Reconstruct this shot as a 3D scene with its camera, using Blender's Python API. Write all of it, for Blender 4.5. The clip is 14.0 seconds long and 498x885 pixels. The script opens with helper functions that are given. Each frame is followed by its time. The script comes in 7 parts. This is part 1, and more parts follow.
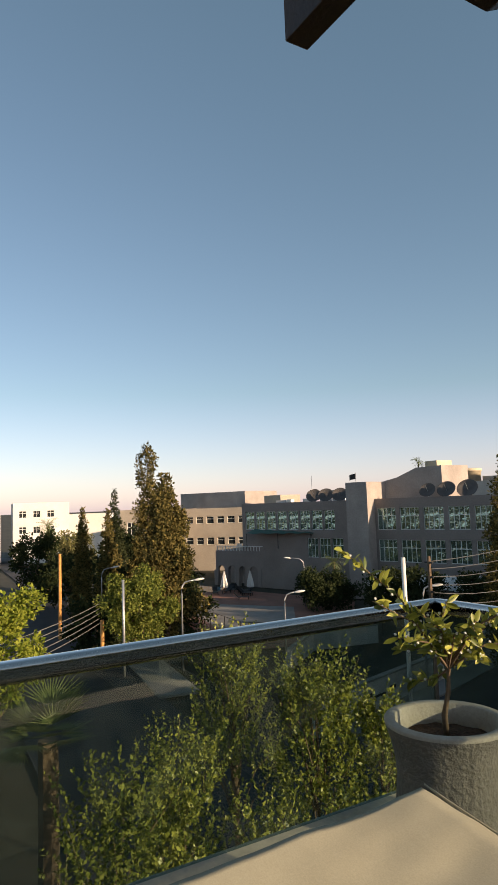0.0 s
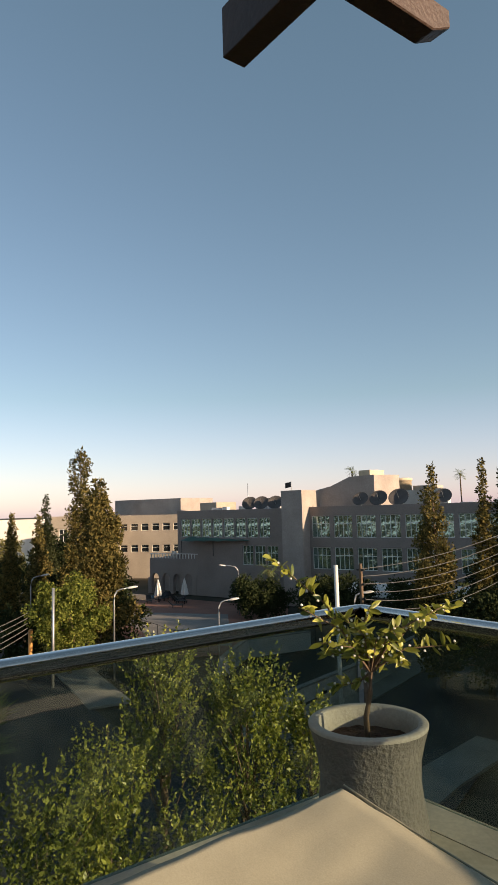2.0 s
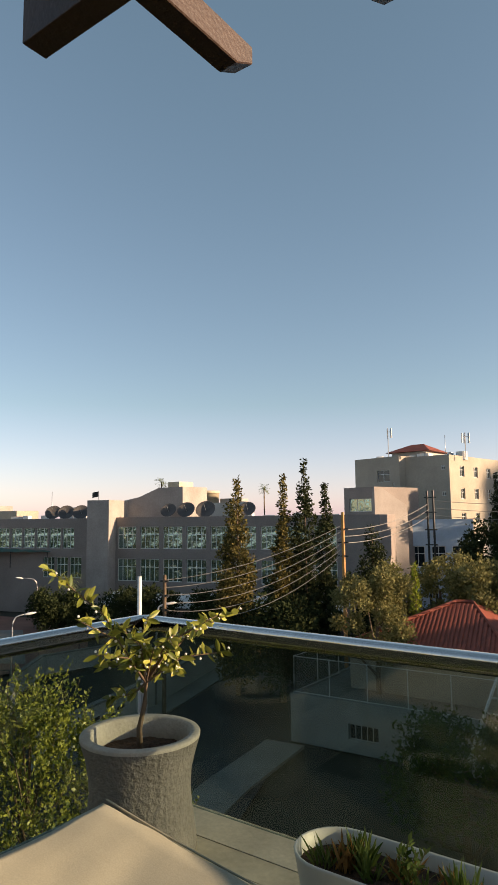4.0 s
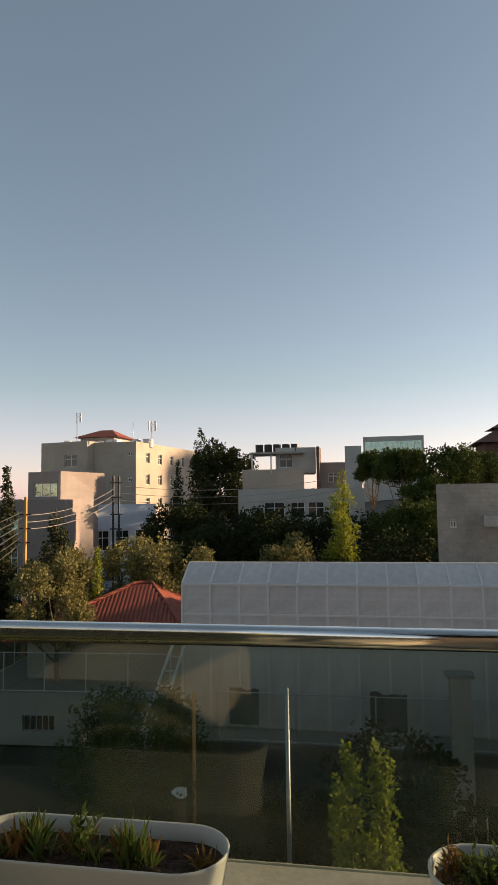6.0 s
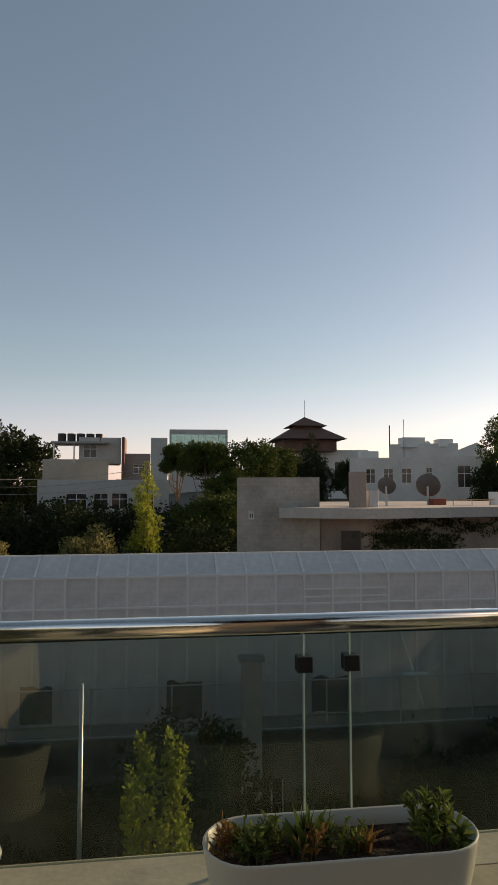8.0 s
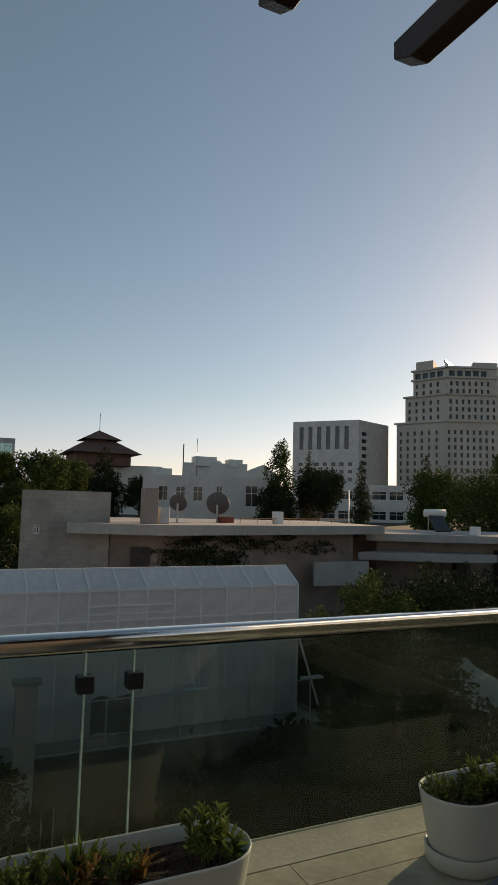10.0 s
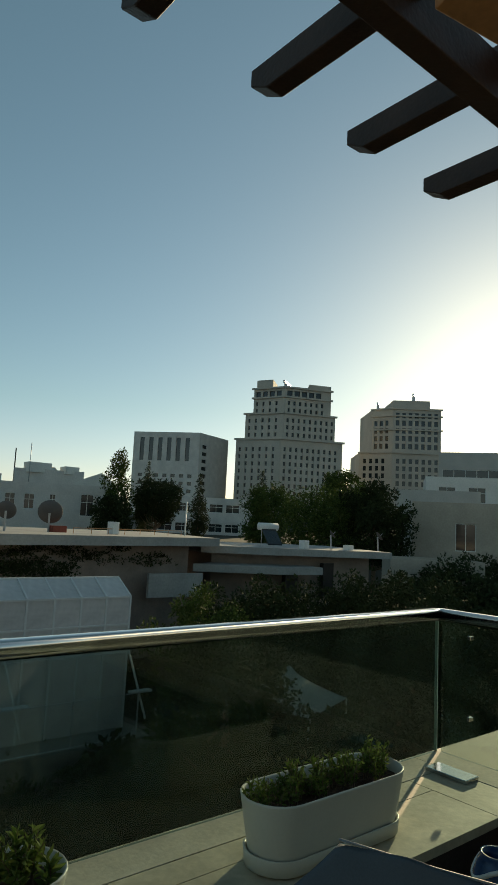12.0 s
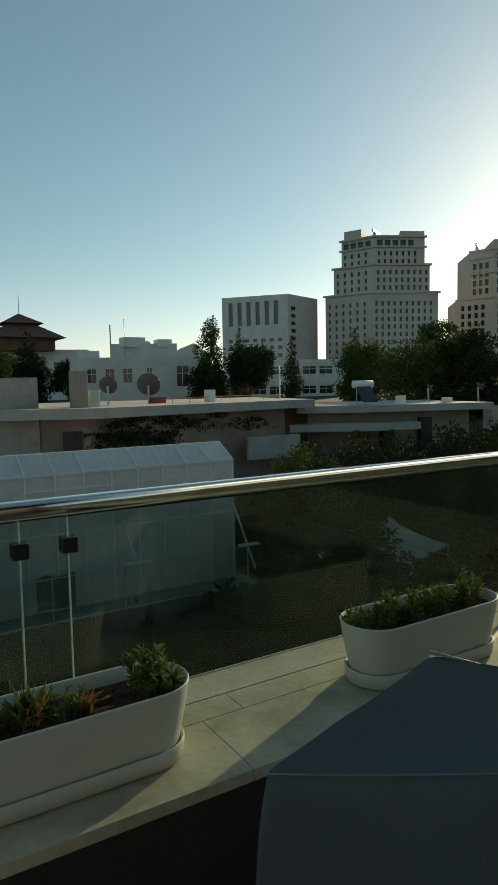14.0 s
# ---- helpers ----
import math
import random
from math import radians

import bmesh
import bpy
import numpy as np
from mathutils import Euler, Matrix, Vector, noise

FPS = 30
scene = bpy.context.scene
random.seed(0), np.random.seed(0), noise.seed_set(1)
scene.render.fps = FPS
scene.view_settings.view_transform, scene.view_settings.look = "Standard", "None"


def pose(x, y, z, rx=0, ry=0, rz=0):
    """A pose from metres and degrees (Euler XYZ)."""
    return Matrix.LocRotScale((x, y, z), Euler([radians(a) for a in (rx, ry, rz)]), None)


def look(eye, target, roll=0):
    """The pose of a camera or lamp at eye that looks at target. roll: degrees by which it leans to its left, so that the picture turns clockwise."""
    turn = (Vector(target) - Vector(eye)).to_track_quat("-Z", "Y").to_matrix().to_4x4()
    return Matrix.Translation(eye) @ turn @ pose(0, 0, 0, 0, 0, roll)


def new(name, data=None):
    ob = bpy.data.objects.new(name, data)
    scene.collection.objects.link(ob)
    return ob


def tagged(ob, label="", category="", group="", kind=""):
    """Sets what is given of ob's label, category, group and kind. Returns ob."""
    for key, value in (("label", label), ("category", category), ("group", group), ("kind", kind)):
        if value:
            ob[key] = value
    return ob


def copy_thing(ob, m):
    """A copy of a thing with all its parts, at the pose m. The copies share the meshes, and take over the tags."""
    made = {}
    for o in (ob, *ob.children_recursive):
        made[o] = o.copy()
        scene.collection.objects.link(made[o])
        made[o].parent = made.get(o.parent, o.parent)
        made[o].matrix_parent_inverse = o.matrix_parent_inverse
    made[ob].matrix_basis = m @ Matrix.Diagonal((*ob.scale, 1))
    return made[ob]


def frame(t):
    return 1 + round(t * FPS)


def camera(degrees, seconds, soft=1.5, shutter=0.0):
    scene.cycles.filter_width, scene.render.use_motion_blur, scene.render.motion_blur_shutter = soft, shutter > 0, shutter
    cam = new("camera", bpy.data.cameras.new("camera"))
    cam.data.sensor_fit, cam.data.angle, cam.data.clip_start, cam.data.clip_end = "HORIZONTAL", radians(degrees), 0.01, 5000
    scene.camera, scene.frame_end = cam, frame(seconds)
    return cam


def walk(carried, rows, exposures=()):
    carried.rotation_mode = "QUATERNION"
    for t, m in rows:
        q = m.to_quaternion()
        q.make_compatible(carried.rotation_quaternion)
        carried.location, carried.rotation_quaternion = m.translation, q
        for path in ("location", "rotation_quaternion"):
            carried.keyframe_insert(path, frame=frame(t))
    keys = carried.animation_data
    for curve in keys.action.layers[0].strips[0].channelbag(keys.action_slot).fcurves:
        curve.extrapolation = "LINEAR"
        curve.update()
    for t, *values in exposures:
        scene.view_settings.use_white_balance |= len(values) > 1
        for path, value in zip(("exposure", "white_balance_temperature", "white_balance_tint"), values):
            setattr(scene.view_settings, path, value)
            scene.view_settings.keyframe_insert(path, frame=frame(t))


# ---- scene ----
cam = camera(41.9, 14.0)
PATH = [
    (0, pose(-0.097, -0.034, 1.415, 95.44, 2.02, 58.89)),
    (0.5, pose(-0.084, -0.039, 1.417, 95.80, 2.14, 58.49)),
    (1, pose(-0.076, -0.035, 1.413, 95.50, 2.84, 58.44)),
    (1.5, pose(-0.072, -0.040, 1.414, 95.67, 2.13, 56.54)),
    (2, pose(-0.067, -0.033, 1.415, 95.91, 1.60, 53.28)),
    (4.5, pose(-0.005, 0.023, 1.403, 96.26, 0.64, 30.31)),
    (5, pose(-0.001, 0.015, 1.392, 95.58, 0.87, 22.79)),
    (5.5, pose(-0.007, -0.004, 1.387, 94.79, 1.26, 15.24)),
    (6, pose(-0.010, -0.008, 1.397, 94.93, 0.75, 9.59)),
    (6.5, pose(0.000, 0.000, 1.400, 94.87, 0.75, 5.34)),
    (7, pose(0.007, -0.032, 1.403, 94.54, 0.73, 1.32)),
    (9.5, pose(0.035, 0.013, 1.387, 94.39, -1.14, -20.82)),
    (10, pose(0.026, 0.016, 1.387, 95.72, -1.50, -25.56)),
    (10.5, pose(0.018, 0.025, 1.383, 96.19, -2.89, -31.70)),
    (11, pose(0.016, 0.023, 1.381, 96.44, -3.12, -34.67)),
    (11.5, pose(0.021, 0.018, 1.380, 96.84, -3.08, -37.88)),
    (12, pose(0.024, 0.014, 1.382, 97.25, -2.81, -39.76)),
    (12.5, pose(0.022, 0.008, 1.385, 97.61, -2.45, -39.30)),
    (13, pose(0.022, 0.003, 1.382, 97.45, -2.10, -39.89)),
    (13.5, pose(0.027, -0.005, 1.378, 94.97, -0.79, -37.19)),
    (14, pose(0.042, -0.010, 1.347, 85.07, 1.09, -31.51)),
]
EXPOSURES = [(0, 0.72, 7000, 19), (2, 0.77, 7100, 19), (4.5, 0.92, 7450, 22), (6.5, 0.86, 8250, 26), (9.5, 0.52, 7800, 24), (10.5, 0.38, 7600, 14), (12, 0.30, 7100, 0), (13.3, 0.30, 7100, 0), (14, 0.48, 7150, 1)]
walk(cam, PATH, EXPOSURES)

# ---- light ----
SUN_AZ, SUN_EL = 66.0, 12.5      # degrees: from +y towards +x, above the horizon
world = bpy.data.worlds.new("world")
scene.world = world
world.use_nodes = True
wn = world.node_tree.nodes
sky = wn.new("ShaderNodeTexSky")
sky.sky_type = "NISHITA"
sky.sun_disc = False
sky.sun_elevation = radians(SUN_EL)
sky.sun_rotation = radians(SUN_AZ)
sky.altitude = 900
sky.air_density = 1.0
sky.dust_density = 1.0
sky.ozone_density = 1.5
# dust haze, thickest over the horizon
geo = wn.new("ShaderNodeTexCoord")
sep = wn.new("ShaderNodeSeparateXYZ")
belt = wn.new("ShaderNodeValToRGB")
belt.color_ramp.elements[0].position, belt.color_ramp.elements[0].color = 0.0, (1.10, 0.72, 2.1, 1)
belt.color_ramp.elements[1].position, belt.color_ramp.elements[1].color = 0.17, (0.17, 0.42, 0.36, 1)
haze = wn.new("ShaderNodeVectorMath")
haze.operation = "ADD"
world.node_tree.links.new(geo.outputs["Generated"], sep.inputs[0])
world.node_tree.links.new(sep.outputs["Z"], belt.inputs[0])
world.node_tree.links.new(sky.outputs[0], haze.inputs[0])
world.node_tree.links.new(belt.outputs["Color"], haze.inputs[1])
world.node_tree.links.new(haze.outputs[0], wn["Background"].inputs[0])
wn["Background"].inputs[1].default_value = 0.088
sun = new("sun", bpy.data.lights.new("sun", "SUN"))
sun.data.energy = 5.0
sun.data.angle = radians(0.6)
sun.data.color = (1.0, 0.80, 0.55)
az, el = radians(SUN_AZ), radians(SUN_EL)
sun.matrix_world = look((0, 0, 0), (-math.sin(az) * math.cos(el), -math.cos(az) * math.cos(el), -math.sin(el)))


# ---- materials ----
def mat(name, base, rough=0.8, metal=0.0, scale=2.0, var=0.15, fine=30.0, bump=0.15, grain=0.08, second=None, ior=1.45, rand=0.0, depth=0.01):
    """Noise at two scales on the base colour, with fine relief; second: the colour of stains; rand: difference from piece to piece."""
    m = bpy.data.materials.new(name)
    m.use_nodes = True
    nt = m.node_tree
    bs = nt.nodes["Principled BSDF"]
    co = nt.nodes.new("ShaderNodeTexCoord")
    n1 = nt.nodes.new("ShaderNodeTexNoise")
    n1.inputs["Scale"].default_value, n1.inputs["Detail"].default_value, n1.inputs["Roughness"].default_value = scale, 5, 0.6
    n2 = nt.nodes.new("ShaderNodeTexNoise")
    n2.inputs["Scale"].default_value, n2.inputs["Detail"].default_value = fine, 4
    for n in (n1, n2):
        nt.links.new(co.outputs["Object"], n.inputs["Vector"])
    ramp = nt.nodes.new("ShaderNodeValToRGB")
    ramp.color_ramp.elements[0].position, ramp.color_ramp.elements[1].position = 0.32, 0.68
    dark = second or [c * (1 - var) for c in base]
    ramp.color_ramp.elements[0].color = (*dark, 1)
    ramp.color_ramp.elements[1].color = (*[min(1, c * (1 + var * 0.5)) for c in base], 1)
    nt.links.new(n1.outputs["Fac"], ramp.inputs["Fac"])
    mr = nt.nodes.new("ShaderNodeMapRange")
    mr.inputs["From Min"].default_value, mr.inputs["From Max"].default_value = 0.3, 0.7
    mr.inputs["To Min"].default_value, mr.inputs["To Max"].default_value = 1 - grain, 1 + grain
    nt.links.new(n2.outputs["Fac"], mr.inputs["Value"])
    mul = nt.nodes.new("ShaderNodeVectorMath")
    mul.operation = "SCALE"
    nt.links.new(ramp.outputs["Color"], mul.inputs[0])
    nt.links.new(mr.outputs["Result"], mul.inputs["Scale"])
    last = mul.outputs["Vector"]
    if rand:
        oi = nt.nodes.new("ShaderNodeObjectInfo")
        mr2 = nt.nodes.new("ShaderNodeMapRange")
        mr2.inputs["To Min"].default_value, mr2.inputs["To Max"].default_value = 1 - rand, 1 + rand
        nt.links.new(oi.outputs["Random"], mr2.inputs["Value"])
        mul2 = nt.nodes.new("ShaderNodeVectorMath")
        mul2.operation = "SCALE"
        nt.links.new(last, mul2.inputs[0])
        nt.links.new(mr2.outputs["Result"], mul2.inputs["Scale"])
        last = mul2.outputs["Vector"]
    nt.links.new(last, bs.inputs["Base Color"])
    bs.inputs["Roughness"].default_value, bs.inputs["Metallic"].default_value, bs.inputs["IOR"].default_value = rough, metal, ior
    if bump:
        b = nt.nodes.new("ShaderNodeBump")
        b.inputs["Strength"].default_value, b.inputs["Distance"].default_value = bump, depth
        nt.links.new(n2.outputs["Fac"], b.inputs["Height"])
        nt.links.new(b.outputs["Normal"], bs.inputs["Normal"])
    return m


def leaf_mat(name, base, tip, rough=0.55, through_light=0.35):
    """Leaves: a colour of its own for each leaf, light passing through."""
    m = bpy.data.materials.new(name)
    m.use_nodes = True
    nt = m.node_tree
    bs, out = nt.nodes["Principled BSDF"], nt.nodes["Material Output"]
    geo = nt.nodes.new("ShaderNodeNewGeometry")
    ramp = nt.nodes.new("ShaderNodeValToRGB")
    ramp.color_ramp.elements[0].color, ramp.color_ramp.elements[1].color = (*base, 1), (*tip, 1)
    nt.links.new(geo.outputs["Random Per Island"], ramp.inputs["Fac"])
    nt.links.new(ramp.outputs["Color"], bs.inputs["Base Color"])
    bs.inputs["Roughness"].default_value = rough
    bs.inputs["Specular IOR Level"].default_value = 0.4 if rough < 0.5 else 0.05
    tr = nt.nodes.new("ShaderNodeBsdfTranslucent")
    nt.links.new(ramp.outputs["Color"], tr.inputs["Color"])
    mix = nt.nodes.new("ShaderNodeMixShader")
    mix.inputs[0].default_value = through_light
    nt.links.new(bs.outputs[0], mix.inputs[1])
    nt.links.new(tr.outputs[0], mix.inputs[2])
    nt.links.new(mix.outputs[0], out.inputs[0])
    return m


def clear_glass(name, tint, dust, gloss_rough=0.0):
    """A clear pane: see-through, mirrored by Fresnel, with a thin uneven film of dust."""
    m = bpy.data.materials.new(name)
    m.use_nodes = True
    nt = m.node_tree
    nt.nodes.remove(nt.nodes["Principled BSDF"])
    out = nt.nodes["Material Output"]
    tr, gl, df = nt.nodes.new("ShaderNodeBsdfTransparent"), nt.nodes.new("ShaderNodeBsdfGlossy"), nt.nodes.new("ShaderNodeBsdfDiffuse")
    tr.inputs[0].default_value = (*tint, 1)
    gl.inputs["Roughness"].default_value = gloss_rough
    df.inputs[0].default_value = (0.50, 0.62, 0.57, 1)
    lw = nt.nodes.new("ShaderNodeLayerWeight")
    lw.inputs["Blend"].default_value = 0.5
    pw = nt.nodes.new("ShaderNodeMath")
    pw.operation = "POWER"
    pw.inputs[1].default_value = 5.0
    nt.links.new(lw.outputs["Facing"], pw.inputs[0])
    fr = nt.nodes.new("ShaderNodeMath")
    fr.operation = "MULTIPLY_ADD"
    fr.inputs[1].default_value, fr.inputs[2].default_value = 0.95, 0.045
    nt.links.new(pw.outputs[0], fr.inputs[0])
    a, b = nt.nodes.new("ShaderNodeMixShader"), nt.nodes.new("ShaderNodeMixShader")
    nt.links.new(fr.outputs[0], a.inputs[0])
    nt.links.new(tr.outputs[0], a.inputs[1])
    nt.links.new(gl.outputs[0], a.inputs[2])
    co, ns = nt.nodes.new("ShaderNodeTexCoord"), nt.nodes.new("ShaderNodeTexNoise")
    ns.inputs["Scale"].default_value, ns.inputs["Detail"].default_value, ns.inputs["Distortion"].default_value = 2.2, 6, 2.0
    nt.links.new(co.outputs["Object"], ns.inputs["Vector"])
    mr = nt.nodes.new("ShaderNodeMapRange")
    mr.inputs["From Min"].default_value, mr.inputs["From Max"].default_value = 0.42, 0.74
    mr.inputs["To Min"].default_value, mr.inputs["To Max"].default_value = dust * 0.12, dust
    nt.links.new(ns.outputs["Fac"], mr.inputs["Value"])
    nt.links.new(mr.outputs["Result"], b.inputs[0])
    nt.links.new(a.outputs[0], b.inputs[1])
    tl, both = nt.nodes.new("ShaderNodeBsdfTranslucent"), nt.nodes.new("ShaderNodeMixShader")
    tl.inputs[0].default_value = (0.34, 0.62, 0.50, 1)
    both.inputs[0].default_value = 0.35
    nt.links.new(df.outputs[0], both.inputs[1])
    nt.links.new(tl.outputs[0], both.inputs[2])
    nt.links.new(both.outputs[0], b.inputs[2])
    nt.links.new(b.outputs[0], out.inputs[0])
    return m


def course_mat(name, stone, joint, length, height):
    """Coursed blockwork: joints drawn along x and z, stains over them."""
    m = mat(name, stone, 0.9, scale=0.5, var=0.35, fine=6, bump=0.0)
    nt = m.node_tree
    bs = nt.nodes["Principled BSDF"]
    co, sp, cb = nt.nodes.new("ShaderNodeTexCoord"), nt.nodes.new("ShaderNodeSeparateXYZ"), nt.nodes.new("ShaderNodeCombineXYZ")
    nt.links.new(co.outputs["Object"], sp.inputs[0])
    nt.links.new(sp.outputs["X"], cb.inputs["X"])
    nt.links.new(sp.outputs["Z"], cb.inputs["Y"])
    br = nt.nodes.new("ShaderNodeTexBrick")
    br.inputs["Scale"].default_value, br.inputs["Mortar Size"].default_value = 1.0, 0.012
    br.inputs["Brick Width"].default_value, br.inputs["Row Height"].default_value = length, height
    br.inputs["Color1"].default_value, br.inputs["Color2"].default_value = (1, 1, 1, 1), (0.92, 0.91, 0.90, 1)
    br.inputs["Mortar"].default_value = (*joint, 1)
    nt.links.new(cb.outputs[0], br.inputs["Vector"])
    mul = nt.nodes.new("ShaderNodeVectorMath")
    mul.operation = "MULTIPLY"
    src = bs.inputs["Base Color"].links[0].from_socket
    nt.links.new(src, mul.inputs[0])
    nt.links.new(br.outputs["Color"], mul.inputs[1])
    nt.links.new(mul.outputs[0], bs.inputs["Base Color"])
    bp = nt.nodes.new("ShaderNodeBump")
    bp.inputs["Strength"].default_value, bp.inputs["Distance"].default_value = 0.3, 0.01
    nt.links.new(br.outputs["Fac"], bp.inputs["Height"])
    bp.invert = True
    nt.links.new(bp.outputs["Normal"], bs.inputs["Normal"])
    return m


M = dict(
    stone_ledge=mat("pale_stone", (0.52, 0.445, 0.32), 0.7, scale=6, var=0.32, fine=45, bump=0.10),
    coping=mat("rough_coping", (0.57, 0.50, 0.385), 0.8, scale=6, var=0.2, fine=60, bump=0.10),
    render_wall=mat("cream_render", (0.496, 0.464, 0.4), 0.85, scale=1.5, var=0.15, fine=40),
    floor_tile=mat("grey_tile", (0.24, 0.224, 0.2), 0.6, scale=3, var=0.15, fine=50),
    steel=mat("brushed_steel", (0.58, 0.57, 0.55), 0.15, 1.0, scale=6, var=0.10, fine=200, bump=0.0, grain=0.04),
    dark_metal=mat("dark_metal", (0.03, 0.03, 0.03), 0.4, 0.6),
    bronze=mat("dark_clamp", (0.018, 0.017, 0.017), 0.5, 0.3),
    glass=clear_glass("railing_glass", (0.62, 0.69, 0.66), 0.018),
    glass_edge=mat("glass_edge", (0.55, 0.68, 0.58), 0.25, scale=20, var=0.2),
    wood_dark=mat("dark_stained_wood", (0.055, 0.030, 0.02), 0.55, scale=4, var=0.3, fine=60, bump=0.3),
    plastic=mat("cream_plastic", (0.607, 0.58, 0.497), 0.42, scale=3, var=0.06, fine=120, bump=0.04, grain=0.02),
    soil=mat("potting_soil", (0.085, 0.048, 0.028), 0.95, scale=30, var=0.5, fine=120, bump=0.9, grain=0.3),
    pot=mat("grey_pot", (0.198, 0.182, 0.16), 0.85, scale=10, var=0.2, fine=80, bump=0.8, depth=0.012),
    pot_rim=mat("pot_rim", (0.4, 0.368, 0.312), 0.8, scale=10, var=0.15, fine=90, bump=0.3),
    cover=mat("beige_cover_cloth", (0.32, 0.305, 0.225), 0.8, scale=4, var=0.10, fine=300, bump=0.15, depth=0.002),
    cover_blue=mat("blue_grey_cover_cloth", (0.098, 0.116, 0.131), 0.7, scale=4, var=0.10, fine=300, bump=0.15, depth=0.002),
    dark_cladding=mat("dark_cladding", (0.05, 0.036, 0.03), 0.6, scale=5, var=0.3, fine=60, bump=0.3),
    bright_white=mat("bright_white_render", (0.66, 0.64, 0.59), 0.85, scale=0.25, var=0.12, fine=6),
    # base darkened: the roof's shade on the house wall is put into the colour
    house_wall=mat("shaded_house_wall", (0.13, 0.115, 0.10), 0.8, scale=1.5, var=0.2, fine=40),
    bark=mat("bark", (0.16, 0.11, 0.07), 0.9, scale=6, var=0.4, fine=40, bump=0.6),
    asphalt=mat("asphalt", (0.041, 0.042, 0.045), 0.85, scale=0.4, var=0.25, fine=20, bump=0.2),
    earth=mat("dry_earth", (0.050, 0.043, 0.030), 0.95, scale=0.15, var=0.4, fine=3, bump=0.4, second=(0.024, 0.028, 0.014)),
    paving=mat("concrete_paving", (0.238, 0.223, 0.202), 0.85, scale=0.6, var=0.2, fine=12),
    terracotta=mat("red_paving", (0.252, 0.119, 0.084), 0.85, scale=0.6, var=0.2, fine=12),
    pool=mat("pool_water", (0.03, 0.16, 0.22), 0.06, scale=1, var=0.1, fine=6, bump=0.1),
    hotel=mat("pinkish_render", (0.267, 0.223, 0.198), 0.85, scale=0.25, var=0.16, fine=8),
    hotel_side=mat("stained_render", (0.365, 0.317, 0.285), 0.85, scale=0.3, var=0.25, fine=6),
    white_wall=mat("white_render", (0.434, 0.415, 0.378), 0.85, scale=0.3, var=0.12, fine=8),
    beige_wall=mat("beige_render", (0.418, 0.36, 0.288), 0.85, scale=0.2, var=0.2, fine=6),
    off_white=mat("plain_off_white", (0.60, 0.56, 0.51), 0.85, scale=0.4, var=0.15, fine=6),
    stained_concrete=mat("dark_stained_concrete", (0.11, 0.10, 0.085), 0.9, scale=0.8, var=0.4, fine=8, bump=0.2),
    # darker pinkish render: the shade on the slab house's walls is in the colour
    shaded_render=mat("shaded_pinkish_render", (0.24, 0.19, 0.155), 0.9, scale=0.7, var=0.25, fine=10),
    # stone lightened: the haze before the far towers is put into the colour
    hazed_tower_stone=mat("hazed_tower_stone", (0.46, 0.42, 0.36), 0.85, scale=0.08, var=0.12, fine=2),
    block=course_mat("coursed_block", (0.32, 0.30, 0.265), (0.86, 0.85, 0.83), 0.42, 0.21),
    grey_slab=mat("grey_slab", (0.31, 0.304, 0.285), 0.85, scale=0.5, var=0.2, fine=8),
    roof_grey=mat("roof_screed", (0.252, 0.245, 0.231), 0.9, scale=0.4, var=0.25, fine=6),
    roof_red=mat("red_clay_tile", (0.288, 0.068, 0.04), 0.75, scale=1.2, var=0.3, fine=8, bump=0.3, rand=0.15),
    roof_brown=mat("brown_tile", (0.14, 0.07, 0.05), 0.8, scale=0.8, var=0.25, fine=5, rand=0.1),
    blue_sheet=mat("blue_sheet", (0.42, 0.52, 0.62), 0.5, scale=1, var=0.1, fine=10),
    pane_teal=mat("mirror_teal_glass", (0.297, 0.45, 0.405), 0.04, 0.85, scale=0.5, var=0.12, fine=0.9, bump=0.35, depth=0.25),
    pane_dark=mat("dark_glass", (0.02, 0.025, 0.028), 0.08, scale=1, var=0.2, fine=2, bump=0.05, ior=1.5),
    frame_white=mat("white_frame", (0.68, 0.68, 0.64), 0.5, scale=5, var=0.08),
    poly=mat("white_sheeting", (0.50, 0.475, 0.46), 0.45, scale=0.9, var=0.16, fine=5, bump=0.3, rand=0.07, depth=0.03),
    poly_frame=mat("white_tube", (0.562, 0.562, 0.547), 0.4, scale=4, var=0.05),
    white_paint=mat("white_paint", (0.675, 0.666, 0.63), 0.5, scale=2, var=0.08),
    dish=mat("dish_dark", (0.09, 0.08, 0.075), 0.6, scale=2, var=0.2),
    netting=mat("dark_netting", (0.085, 0.088, 0.08), 0.9, scale=8, var=0.4, fine=30),
    galv=mat("galvanised", (0.42, 0.43, 0.44), 0.45, 0.7, scale=3, var=0.15),
    rust_sunlit=mat("orange_pole", (0.55, 0.26, 0.07), 0.6, scale=2, var=0.3),
    wire=mat("pale_wire", (0.28, 0.264, 0.24), 0.6, scale=4, var=0.1),
    tank=mat("cream_tank", (0.60, 0.50, 0.36), 0.7, scale=1, var=0.15),
    plank_light=mat("orange_wood", (0.50, 0.24, 0.10), 0.6, scale=3, var=0.25, fine=50),
)
